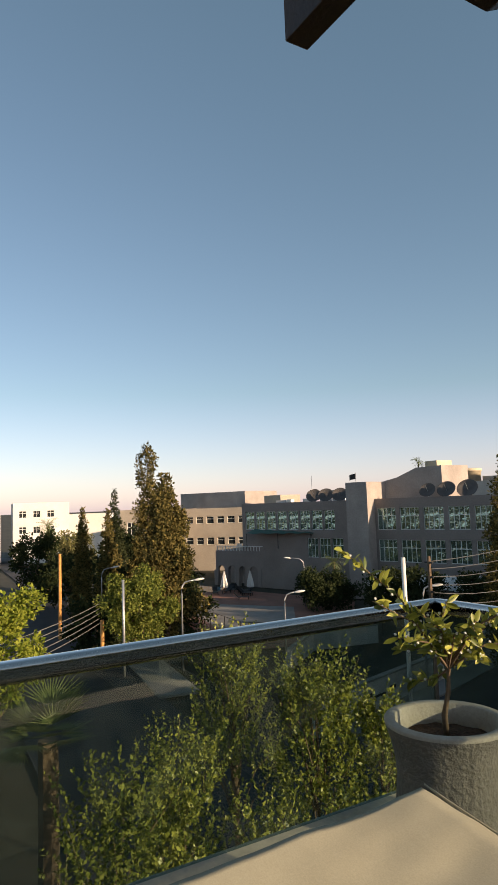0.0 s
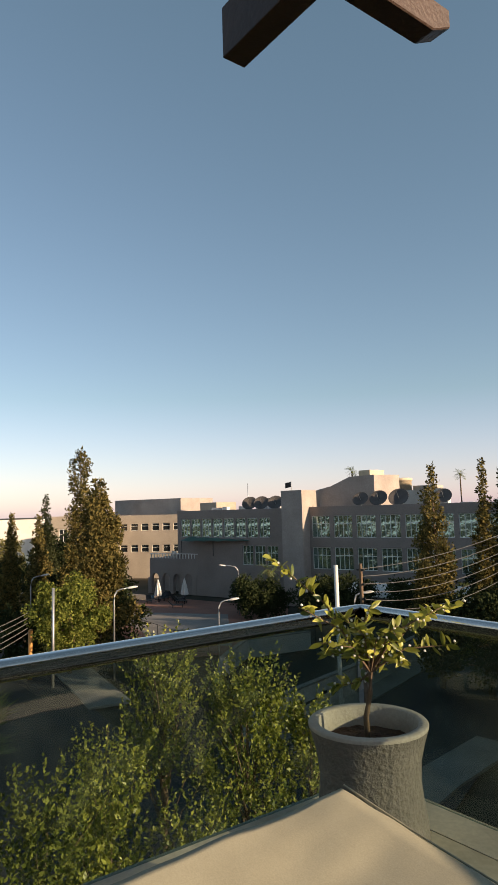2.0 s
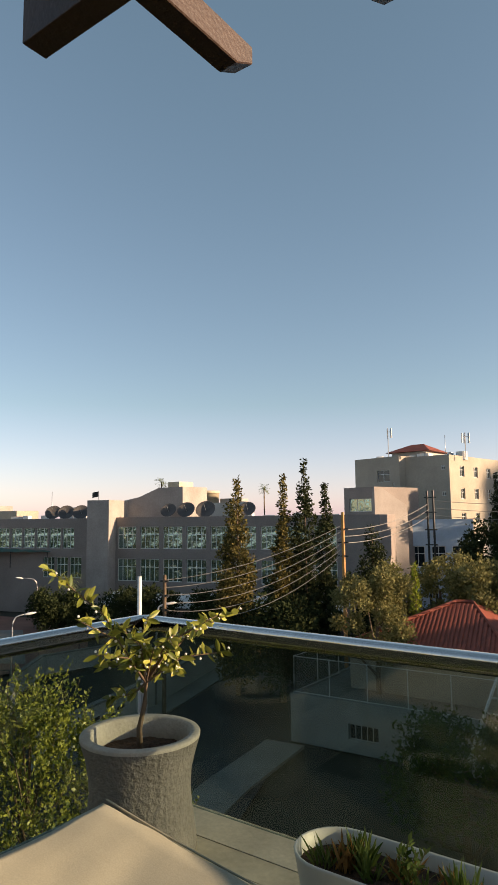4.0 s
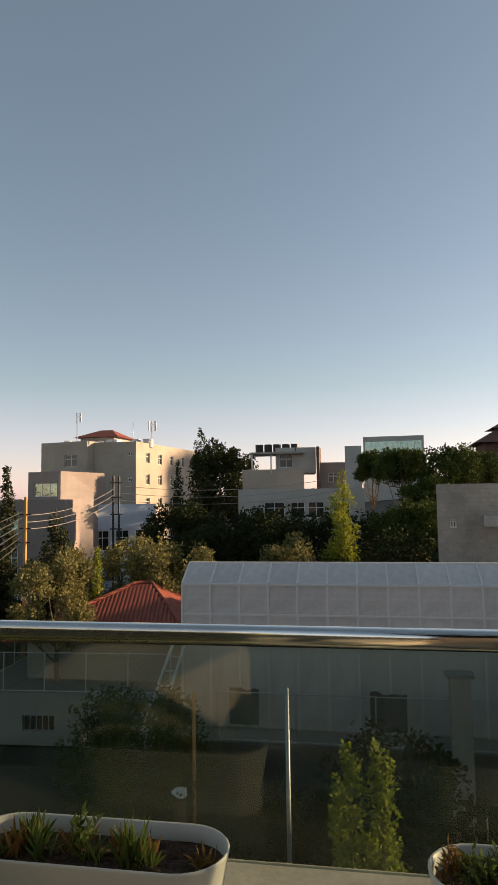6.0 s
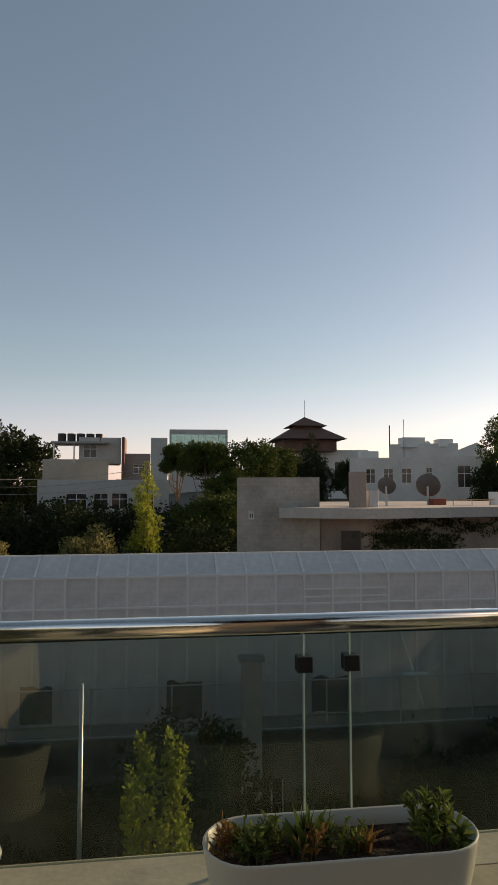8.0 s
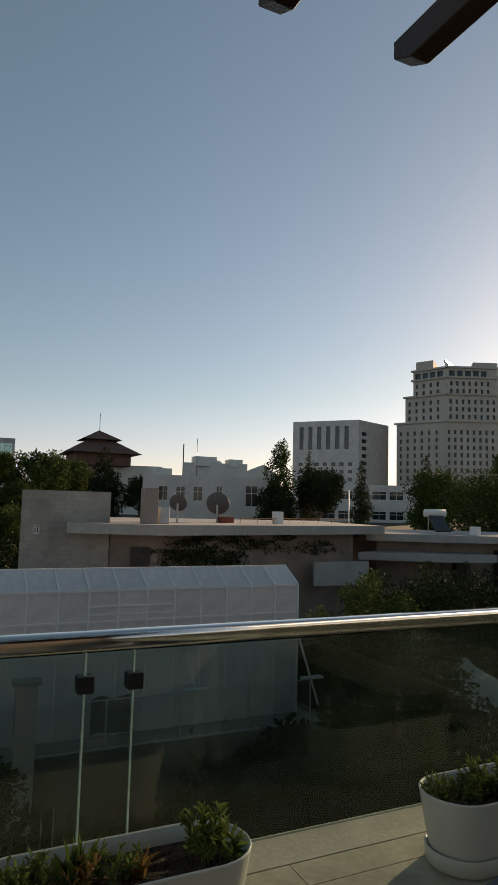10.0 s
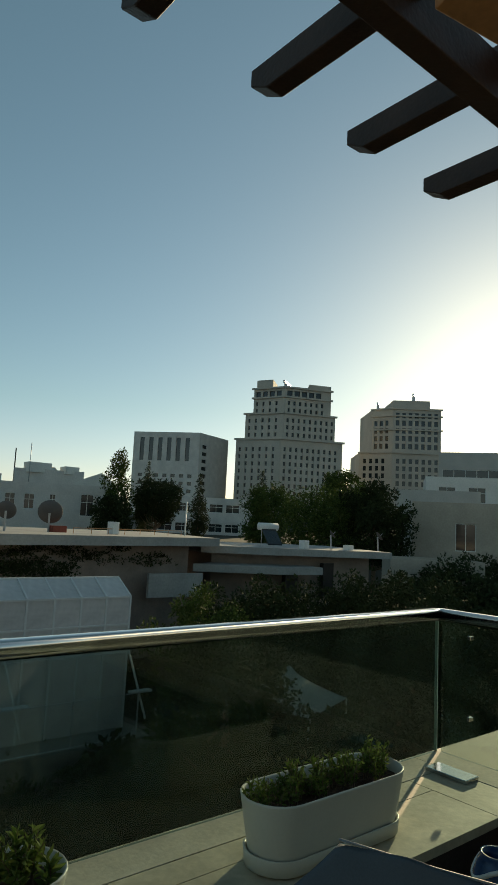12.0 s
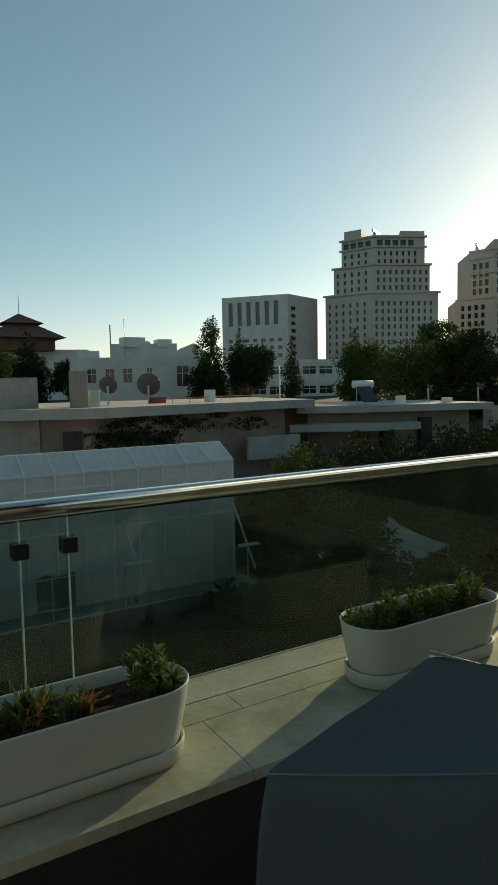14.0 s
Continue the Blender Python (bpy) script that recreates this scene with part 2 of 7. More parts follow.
LEAF = dict(
    citrus=leaf_mat("citrus_leaf", (0.05, 0.085, 0.012), (0.42, 0.42, 0.08), 0.4, 0.25),
    shrub=leaf_mat("shrub_leaf", (0.035, 0.06, 0.012), (0.26, 0.28, 0.06), 0.5, 0.25),
    cypress=leaf_mat("cypress_leaf", (0.035, 0.04, 0.014), (0.21, 0.165, 0.055), 0.8, 0.15),
    cypress_dark=leaf_mat("dark_cypress_leaf", (0.022, 0.03, 0.014), (0.06, 0.07, 0.03), 0.8, 0.15),
    pine=leaf_mat("pine_leaf", (0.025, 0.045, 0.012), (0.09, 0.12, 0.03), 0.7, 0.1),
    olive=leaf_mat("olive_leaf", (0.10, 0.10, 0.035), (0.26, 0.24, 0.10), 0.6, 0.25),
    # near-black: the shade on backlit trees and bushes is put into the leaf colour
    dark=leaf_mat("shaded_leaf", (0.02, 0.03, 0.012), (0.044, 0.055, 0.022), 0.85, 0.04),
    lime=leaf_mat("lime_leaf", (0.12, 0.17, 0.02), (0.34, 0.36, 0.06), 0.5),
    palm=leaf_mat("palm_leaf", (0.10, 0.14, 0.05), (0.25, 0.28, 0.12), 0.5, 0.3),
    herb=leaf_mat("herb_leaf", (0.06, 0.10, 0.02), (0.20, 0.24, 0.07), 0.5),
    # dry brown leaves, with the gold of sunlight put into the colour
    herb_dry=leaf_mat("dry_sunlit_leaf", (0.20, 0.10, 0.03), (0.36, 0.20, 0.07), 0.7),
)


# ---- helpers of the place ----
def finish(bm, name, material, smooth=False):
    me = bpy.data.meshes.new(name)
    bm.to_mesh(me)
    bm.free()
    me.materials.append(material)
    if smooth:
        for p in me.polygons:
            p.use_smooth = True
    return me


def part(name, bm, material, parent, label="", smooth=False, m=None):
    ob = new(name, finish(bm, name, material, smooth))
    ob.parent = parent
    if m is not None:
        ob.matrix_local = m
    if label:
        ob["label"] = label
    return ob


def shared(name, me, parent, m, label=""):
    ob = new(name, me)
    ob.parent = parent
    ob.matrix_local = m
    if label:
        ob["label"] = label
    return ob


def thing(name, label, category, at=(0, 0, 0), rz=0.0, group="", kind=""):
    ob = new(name)
    ob.empty_display_size = 0.1
    ob.matrix_world = pose(*at, 0, 0, rz)
    return tagged(ob, label, category, group, kind)


def solid(name, bm, material, label, category, group="", kind="", smooth=False, at=None):
    ob = new(name, finish(bm, name, material, smooth))
    if at is not None:
        ob.matrix_world = at
    return tagged(ob, label, category, group, kind)


def box(bm, x0, x1, y0, y1, z0, z1, bevel=0.0, m=None):
    r = bmesh.ops.create_cube(bm, size=1)
    t = Matrix.Translation(((x0 + x1) / 2, (y0 + y1) / 2, (z0 + z1) / 2)) @ Matrix.Diagonal((x1 - x0, y1 - y0, z1 - z0, 1))
    bmesh.ops.transform(bm, verts=r["verts"], matrix=(m @ t) if m is not None else t)
    if bevel:
        es = list({e for v in r["verts"] for e in v.link_edges})
        bmesh.ops.bevel(bm, geom=es, offset=bevel, segments=2, affect="EDGES", profile=0.5)
    return bm


def tube(bm, pts, radius, sides=8, radius2=None):
    """A tube along points, tapering to radius2."""
    pts = [Vector(p) for p in pts]
    rings = []
    for i, p in enumerate(pts):
        d = (pts[min(i + 1, len(pts) - 1)] - pts[max(i - 1, 0)]).normalized()
        a = d.orthogonal().normalized() if abs(d.z) > 0.99 else d.cross(Vector((0, 0, 1))).normalized()
        b = d.cross(a)
        k = i / max(1, len(pts) - 1)
        r = radius if radius2 is None else radius + (radius2 - radius) * k
        rings.append([bm.verts.new(p + a * (r * math.cos(2 * math.pi * j / sides)) + b * (r * math.sin(2 * math.pi * j / sides))) for j in range(sides)])
    for q, w in zip(rings, rings[1:]):
        for j in range(sides):
            bm.faces.new((q[j], q[(j + 1) % sides], w[(j + 1) % sides], w[j]))
    bm.faces.new(rings[0][::-1])
    bm.faces.new(rings[-1])
    return bm


def lathe(bm, profile, sides=32, centre=(0, 0)):
    """A turned body from (radius, height) pairs."""
    rings = [[bm.verts.new((centre[0] + r * math.cos(2 * math.pi * j / sides), centre[1] + r * math.sin(2 * math.pi * j / sides), z)) for j in range(sides)] for r, z in profile]
    for q, w in zip(rings, rings[1:]):
        for j in range(sides):
            bm.faces.new((q[j], q[(j + 1) % sides], w[(j + 1) % sides], w[j]))
    return rings


# ---- terrace ----
LEDGE, RAIL_Z, RAIL_Y, XL, XR = 0.45, 1.031, 1.75, -1.79, 2.59

bm = box(bmesh.new(), -1.80, 3.61, -3.2, 1.76, -0.25, 0.0)
solid("floor", bm, M["floor_tile"], "grey tiled terrace floor", "floor", kind="structure")

# the storeys under the terrace
bm = box(bmesh.new(), -1.78, 3.58, -9.0, 1.74, -9.6, -0.26)
solid("wall_below", bm, M["render_wall"], "cream rendered wall under the terrace", "wall", kind="structure")
# unseen wall, its height and shade-dark colour chosen for the railing's reflections
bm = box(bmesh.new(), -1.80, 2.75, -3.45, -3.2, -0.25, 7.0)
solid("wall_back", bm, M["house_wall"], "unseen house wall behind the terrace, roof shade put into its colour", "wall", kind="structure")


def ledge(name, x0, x1, y0, y1, run, label):
    """A parapet with a flat stone top, cut into slabs along one axis."""
    ob = solid(name, box(bmesh.new(), x0, x1, y0, y1, 0.0, LEDGE - 0.03), M["dark_cladding"], label, "parapet", kind="structure")
    return ob


par_front = ledge("parapet_front", -1.797, 3.60, 1.25, 1.757, "x", "low dark-clad parapet with a flat stone top")
par_left = ledge("parapet_left", -1.797, -1.43, -3.2, 1.247, "y", "low dark-clad parapet with a flat stone top")
par_right = ledge("parapet_right", 2.23, 3.60, -3.2, 1.247, "y", "low dark-clad parapet with a flat stone top")


def slab(parent, x0, x1, y0, y1, z0, z1, material, name="slab"):
    part(name, box(bmesh.new(), x0 + 0.001, x1 - 0.001, y0 + 0.001, y1 - 0.001, z0, z1, 0.0012), material, parent)


for a, b in ((-1.40, -0.62), (-0.62, 0.18), (0.18, 0.80), (0.80, 1.58), (1.58, 2.20)):
    slab(par_front, a, b, 1.235, 1.50, LEDGE - 0.03, LEDGE, M["stone_ledge"])
for a, b in ((-1.40, -0.2), (-0.2, 0.93), (0.93, 2.20)):
    slab(par_front, a, b, 1.50, 1.605, LEDGE - 0.03, LEDGE, M["stone_ledge"])
for a, b in ((-1.60, -0.62), (-0.62, 0.35), (0.35, 2.43)):
    slab(par_front, a, b, 1.605, 1.762, LEDGE - 0.03, LEDGE + 0.0015, M["coping"], "coping")
for a, b in ((-3.2, -2.0), (-2.0, -0.9), (-0.9, 0.2), (0.2, 1.235)):
    slab(par_left, -1.60, -1.42, a, b, LEDGE - 0.03, LEDGE, M["stone_ledge"])
    slab(par_left, -1.802, -1.60, a, b, LEDGE - 0.03, LEDGE + 0.0015, M["coping"], "coping")
    slab(par_right, 2.22, 2.43, a, b, LEDGE - 0.03, LEDGE, M["stone_ledge"])
    slab(par_right, 2.43, 3.62, a, b, LEDGE - 0.03, LEDGE + 0.0015, M["coping"], "coping")
slab(par_left, -1.802, -1.60, 1.235, 1.762, LEDGE - 0.03, LEDGE + 0.0015, M["coping"], "coping")
slab(par_left, -1.60, -1.40, 1.235, 1.605, LEDGE - 0.03, LEDGE, M["stone_ledge"])
slab(par_right, 2.43, 3.62, 1.235, 1.762, LEDGE - 0.03, LEDGE + 0.0015, M["coping"], "coping")
slab(par_right, 2.20, 2.43, 1.235, 1.605, LEDGE - 0.03, LEDGE, M["stone_ledge"])

# railing: steel tube, glass panels, clamps
GB, GT = LEDGE + 0.0018, RAIL_Z - 0.022
railing = thing("glass_railing", "frameless glass balustrade with a polished steel handrail", "railing")


def rail_sweep(pts, half_w, half_h, power=3.2, sides=48):
    """A handrail with a rounded-square section along level points."""
    bm, pts, rings = bmesh.new(), [Vector(p) for p in pts], []
    for i, p in enumerate(pts):
        d = (pts[min(i + 1, len(pts) - 1)] - pts[max(i - 1, 0)]).normalized()
        a = d.cross(Vector((0, 0, 1))).normalized()
        ring = []
        for j in range(sides):
            c, w = math.cos(2 * math.pi * j / sides), math.sin(2 * math.pi * j / sides)
            u = math.copysign(abs(c) ** (2 / power), c) * half_w
            v = math.copysign(abs(w) ** (2 / power), w) * half_h
            ring.append(bm.verts.new(p + a * u + Vector((0, 0, v))))
        rings.append(ring)
    for q, w in zip(rings, rings[1:]):
        for j in range(sides):
            bm.faces.new((q[j], q[(j + 1) % sides], w[(j + 1) % sides], w[j]))
    bm.faces.new(rings[0][::-1])
    bm.faces.new(rings[-1])
    bmesh.ops.recalc_face_normals(bm, faces=bm.faces)
    return bm


bm = rail_sweep([(XL, -3.2, RAIL_Z), (XL, RAIL_Y - 0.02, RAIL_Z), (XL + 0.02, RAIL_Y, RAIL_Z), (XR - 0.02, RAIL_Y, RAIL_Z), (XR, RAIL_Y - 0.02, RAIL_Z), (XR + 0.04, 0.6, RAIL_Z), (XR + 0.04, -3.2, RAIL_Z)], 0.029, 0.027)
part("handrail", bm, M["steel"], railing, "polished stainless steel tube", smooth=True)


def panel(x0, x1, y0, y1):
    p = part("glass_panel", box(bmesh.new(), x0, x1, y0, y1, GB, GT), M["glass"], railing, "clear dusty glass panel")
    return p


def edge_strip(x0, x1, y0, y1, z0, z1, parent):
    part("polished_edge", box(bmesh.new(), x0, x1, y0, y1, z0, z1), M["glass_edge"], parent, "pale green polished glass edge")


g1 = panel(XL + 0.03, 0.398, RAIL_Y - 0.006, RAIL_Y + 0.006)
g2 = panel(0.530, XR - 0.01, RAIL_Y - 0.006, RAIL_Y + 0.006)
gm = panel(0.404, 0.524, RAIL_Y - 0.006, RAIL_Y + 0.006)
for g, xe in ((g1, 0.399), (g2, 0.527), (g2, XR - 0.008)):
    edge_strip(xe - 0.002, xe + 0.002, RAIL_Y - 0.0075, RAIL_Y + 0.0075, GB, GT, g)
for g, a, b in ((g1, XL + 0.03, 0.396), (g2, 0.532, XR - 0.012)):
    edge_strip(a, b, RAIL_Y - 0.0075, RAIL_Y + 0.0075, GT, GT + 0.004, g)
gl = panel(XL - 0.006, XL + 0.006, -3.2, RAIL_Y - 0.03)
gr = panel(XR + 0.002, XR + 0.014, -3.2, RAIL_Y - 0.02)
edge_strip(XR, XR + 0.016, -3.2, RAIL_Y - 0.022, GT, GT + 0.004, gr)
for x in (0.400, 0.530):
    part("clamp", box(bmesh.new(), x - 0.021, x + 0.021, RAIL_Y - 0.022, RAIL_Y + 0.022, 0.904, 0.946, 0.003), M["bronze"], railing, "dark square glass clamp")
# steel foot plate in the corner
part("foot_plate", box(bmesh.new(), 2.345, 2.435, 1.455, 1.635, LEDGE + 0.00155, LEDGE + 0.017, 0.002), M["steel"], railing, "flat steel foot plate")
for z in (0.62, 0.95):
    part("glass_bolt", box(bmesh.new(), XR - 0.006, XR + 0.02, 1.585, 1.6, z - 0.008, z + 0.008, 0.002), M["steel"], railing, "small square steel bolt")

# pergola
pergola = thing("pergola", "dark-stained timber pergola over the terrace", "pergola")


def rafter(x, y0, y1, w, z0, h):
    """A beam along y, its tip cut slanting underneath."""
    bm = bmesh.new()
    prof = [(y1, z0 + h), (y1, z0 + h * 0.42), (y1 - 0.085, z0), (y0, z0), (y0, z0 + h)]
    a = [bm.verts.new((x - w / 2, y, z)) for y, z in prof]
    b = [bm.verts.new((x + w / 2, y, z)) for y, z in prof]
    bm.faces.new(a)
    bm.faces.new(b[::-1])
    for i in range(5):
        bm.faces.new((a[(i + 1) % 5], a[i], b[i], b[(i + 1) % 5]))
    bmesh.ops.bevel(bm, geom=list(bm.edges), offset=0.004, segments=1, affect="EDGES")
    bmesh.ops.recalc_face_normals(bm, faces=bm.faces)
    return bm


for x in (-1.245, -0.70, -0.20, 0.30, 0.81, 1.31, 1.80, 2.30):
    part("rafter", rafter(x + 0.02, -3.2, 1.645, 0.078, 2.86 if x < -1 else 2.83, 0.105), M["wood_dark"], pergola)
bm = box(bmesh.new(), -0.04, 0.04, -2.9, 1.52, 0, 0.16, 0.004)
part("purlin", bm, M["wood_dark"], pergola, m=pose(0, 1.04, 2.735, 0, 0, 90))
part("back_purlin", box(bmesh.new(), -1.6, 2.7, -3.15, -3.02, 2.70, 2.836), M["wood_dark"], pergola)
for x in (-1.45, 2.5):
    part("post", box(bmesh.new(), x - 0.06, x + 0.06, -3.14, -3.03, 0.0, 2.70, 0.005), M["wood_dark"], pergola)

# unseen boards, added to keep the sky out of the handrail's reflection
for i in range(21):
    part("roof_plank", box(bmesh.new(), -1.7, 2.75, -3.18 + i * 0.16, -3.03 + i * 0.16, 2.937, 2.957, 0.003), M["wood_dark"], pergola)

# ---- ground ----
def rise(x, y):
    """The hill behind the gardens: metres above the street."""
    k = max(0.0, min(1.0, (x + 0.35 * y + 6) / 36)) * max(0.0, min(1.0, (y - 24) / 30))
    k = k * k * (3 - 2 * k)
    far = max(0.0, math.hypot(x, y) - 60) * 0.035 * max(0.0, min(1.0, (x + 40) / 60))
    return 6.2 * k + min(far, 14.0)


def ground_z(x, y):
    return -9.6 + rise(x, y)


bm = bmesh.new()
steps = [-4000, -1500, -700, -400, -250] + list(range(-180, 181, 6)) + [250, 400, 700, 1500, 4000]
grid = [[bm.verts.new((x, y, ground_z(x, y) - (0.12 if abs(x) < 400 and abs(y) < 400 else 0))) for x in steps] for y in steps]
for i in range(len(steps) - 1):
    for j in range(len(steps) - 1):
        bm.faces.new((grid[i][j], grid[i][j + 1], grid[i + 1][j + 1], grid[i + 1][j]))
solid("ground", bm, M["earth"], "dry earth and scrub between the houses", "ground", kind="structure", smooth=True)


def strip(name, pts, width, z, material, label, category, thick=0.1):
    bm = bmesh.new()
    l, r = [], []
    for i, p in enumerate(pts):
        a, b = Vector(pts[max(i - 1, 0)]), Vector(pts[min(i + 1, len(pts) - 1)])
        d = (b - a).normalized()
        n = Vector((-d.y, d.x)) * width / 2
        l.append(bm.verts.new((p[0] + n.x, p[1] + n.y, ground_z(*p) + z)))
        r.append(bm.verts.new((p[0] - n.x, p[1] - n.y, ground_z(*p) + z)))
    for i in range(len(pts) - 1):
        bm.faces.new((r[i], r[i + 1], l[i + 1], l[i]))
    g = bmesh.ops.extrude_face_region(bm, geom=list(bm.faces))
    bmesh.ops.translate(bm, verts=[v for v in g["geom"] if isinstance(v, bmesh.types.BMVert)], vec=(0, 0, thick))
    bmesh.ops.recalc_face_normals(bm, faces=bm.faces)
    return solid(name, bm, material, label, category, kind="structure")


# ---- buildings ----
CACHE = {}


def window_mesh(w, h, cols, rows, bar, mat_frame):
    key = ("f", round(w, 2), round(h, 2), cols, rows, bar, mat_frame.name)
    if key not in CACHE:
        bm = bmesh.new()
        box(bm, 0, w, -0.06, 0, 0, bar)
        box(bm, 0, w, -0.06, 0, h - bar, h)
        for i in range(cols + 1):
            x = i * (w - bar) / cols
            box(bm, x, x + bar, -0.058, -0.002, bar, h - bar)
        for j in range(1, rows):
            z = j * (h - bar) / rows if rows > 2 else h * 0.62
            box(bm, bar, w - bar, -0.054, -0.006, z, z + bar)
        CACHE[key] = finish(bm, "window", mat_frame)
    return CACHE[key]


def pane_mesh(w, h, mat_pane):
    key = ("p", round(w, 2), round(h, 2), mat_pane.name)
    if key not in CACHE:
        CACHE[key] = finish(box(bmesh.new(), 0.02, w - 0.02, -0.035, -0.02, 0.02, h - 0.02), "pane", mat_pane)
    return CACHE[key]


def facade(bm, p0, p1, z0, z1, holes, depth):
    """A wall face with openings (u0, u1, v0, v1), recessed by depth."""
    d = Vector((p1[0] - p0[0], p1[1] - p0[1], 0))
    length = d.length
    d.normalize()
    inward = Vector((-d.y, d.x, 0))
    us = sorted({0.0, length, *[min(max(h[i], 0), length) for h in holes for i in (0, 1)]})
    vs = sorted({z0, z1, *[h[i] for h in holes for i in (2, 3)]})

    def P(u, v, k=0.0):
        return bm.verts.new((p0[0] + d.x * u + inward.x * k, p0[1] + d.y * u + inward.y * k, v))

    for a, b in zip(us, us[1:]):
        for c, e in zip(vs, vs[1:]):
            um, vm = (a + b) / 2, (c + e) / 2
            if not any(h[0] < um < h[1] and h[2] < vm < h[3] for h in holes):
                bm.faces.new((P(a, c), P(b, c), P(b, e), P(a, e)))
    for u0, u1, v0, v1 in holes:
        for q in ((u0, v0, u1, v0), (u1, v0, u1, v1), (u1, v1, u0, v1), (u0, v1, u0, v0)):
            bm.faces.new((P(q[0], q[1]), P(q[0], q[1], depth), P(q[2], q[3], depth), P(q[2], q[3])))
    return d


def house(name, label, pts, z0, z1, wall, sides=(), roof=None, parapet=0.5, category="house", depth=0.18, group="", frame_mat=None, style=(2, 2, 0.07), pane=None, roof_label="flat grey roof"):
    """A flat-roofed block on a plan (counter-clockwise), with windows set into its sides: {side: [(u0, u1, v0, v1), ...]}."""
    ob = thing(name, label, category, (pts[0][0], pts[0][1], z0), group=group)
    org = Vector((pts[0][0], pts[0][1], z0))
    sides = dict(sides)
    bm = bmesh.new()
    n = len(pts)
    for i in range(n):
        facade(bm, pts[i], pts[(i + 1) % n], z0, z1, sides.get(i, []), depth)
    cx, cy = sum(p[0] for p in pts) / n, sum(p[1] for p in pts) / n
    t = 0.25
    inner = []
    for p in pts:
        v = Vector((cx - p[0], cy - p[1]))
        v = v.normalized() * min(t * 1.4, v.length * 0.3)
        inner.append((p[0] + v.x, p[1] + v.y))
    zr = z1 - parapet
    for i in range(n):
        j = (i + 1) % n
        a, b, c, e = pts[i], pts[j], inner[j], inner[i]
        bm.faces.new([bm.verts.new((*q, z1)) for q in (a, b, c, e)])
        bm.faces.new([bm.verts.new(q) for q in ((*e, z1), (*c, z1), (*c, zr), (*e, zr))])
    bmesh.ops.remove_doubles(bm, verts=bm.verts, dist=0.001)
    bmesh.ops.translate(bm, verts=bm.verts, vec=-org)
    part("wall", bm, wall, ob)
    bm = bmesh.new()
    bm.faces.new([bm.verts.new((p[0] - org.x, p[1] - org.y, zr - org.z)) for p in inner])
    g = bmesh.ops.extrude_face_region(bm, geom=list(bm.faces))
    bmesh.ops.translate(bm, verts=[v for v in g["geom"] if isinstance(v, bmesh.types.BMVert)], vec=(0, 0, -0.15))
    bmesh.ops.recalc_face_normals(bm, faces=bm.faces)
    part("roof", bm, roof or M["roof_grey"], ob, roof_label)
    fm, pm = frame_mat or M["frame_white"], pane or M["pane_dark"]
    for i, hs in sides.items():
        p0, p1 = Vector(pts[i]), Vector(pts[(i + 1) % n])
        d = (p1 - p0).normalized()
        ang = math.degrees(math.atan2(d.y, d.x))
        inward = Vector((-d.y, d.x))
        for u0, u1, v0, v1 in hs:
            q = p0 + d * u0 + inward * (depth + 0.02)
            w, h = u1 - u0, v1 - v0
            m = pose(q.x - org.x, q.y - org.y, v0 - org.z, 0, 0, ang)
            if style:
                win = shared("window", window_mesh(w, h, style[0], style[1], style[2], fm), ob, m)
                shared("pane", pane_mesh(w, h, pm), win, Matrix.Identity(4))
            else:
                shared("window", pane_mesh(w, h, pm), ob, m)
    return ob


def plan(a, b, depth):
    """A four-cornered plan from the front edge a-b (left to right as seen) and its depth away from the terrace."""
    d = Vector((b[0] - a[0], b[1] - a[1])).normalized()
    n = Vector((-d.y, d.x)) * depth
    return [tuple(a), tuple(b), (b[0] + n.x, b[1] + n.y), (a[0] + n.x, a[1] + n.y)]


def rows_of(u, pitch, count, w, vs, h):
    return [(u + i * pitch, u + i * pitch + w, v, v + h) for v in vs for i in range(count)]


# hotel across the street: stair tower, long glazed wing, left wing, arcade
hA, hB = (-56.7, 50.7), (-28.0, 59.1)
house("hotel_wing", "pinkish two-storey hotel wing with teal mirrored windows", plan(hA, hB, 14), -9.6, 1.55, M["hotel"],
      {0: rows_of(0.45, 2.85, 9, 2.35, (-5.5, -1.95), 2.45)}, category="hotel", pane=M["pane_teal"], style=(4, 2, 0.07), parapet=0.4)
house("hotel_stair_tower", "windowless stained hotel stair tower", plan((-58.6, 48.3), (-56.0, 49.2), 9), -9.6, 3.5, M["hotel_side"], parapet=0.2, category="hotel")
house("hotel_left_wing", "pinkish hotel wing with teal mirrored windows", plan((-77.5, 45.5), (-60.5, 50.2), 14), -9.6, 1.5, M["hotel"],
      {0: rows_of(0.6, 1.9, 8, 1.65, (-2.0,), 2.4) + rows_of(11.2, 1.9, 3, 1.65, (-5.4,), 2.4)}, category="hotel", pane=M["pane_teal"], style=(3, 2, 0.07), parapet=0.4)
house("hotel_back_wing", "sunlit long hotel wing with small windows", plan((-104.3, 48.6), (-90.5, 61.0), 12), -9.6, 1.0, M["beige_wall"],
      {0: rows_of(1.2, 1.9, 9, 1.3, (-1.6, -5.2), 1.2)}, category="hotel", parapet=0.4, style=(1, 2, 0.06))
house("plant_room", "grey block on the roofs behind the hotel", plan((-113, 53), (-98.9, 58.8), 10), -9.6, 3.8, M["hotel_side"], category="house")
house("corner_house", "beige house behind the cypress trees", plan((-101, 36.5), (-97, 41.5), 10), -9.6, 1.2, M["beige_wall"], {0: [(1.2, 2.6, -2.9, -0.8), (1.2, 2.6, -7.0, -5.0)]})
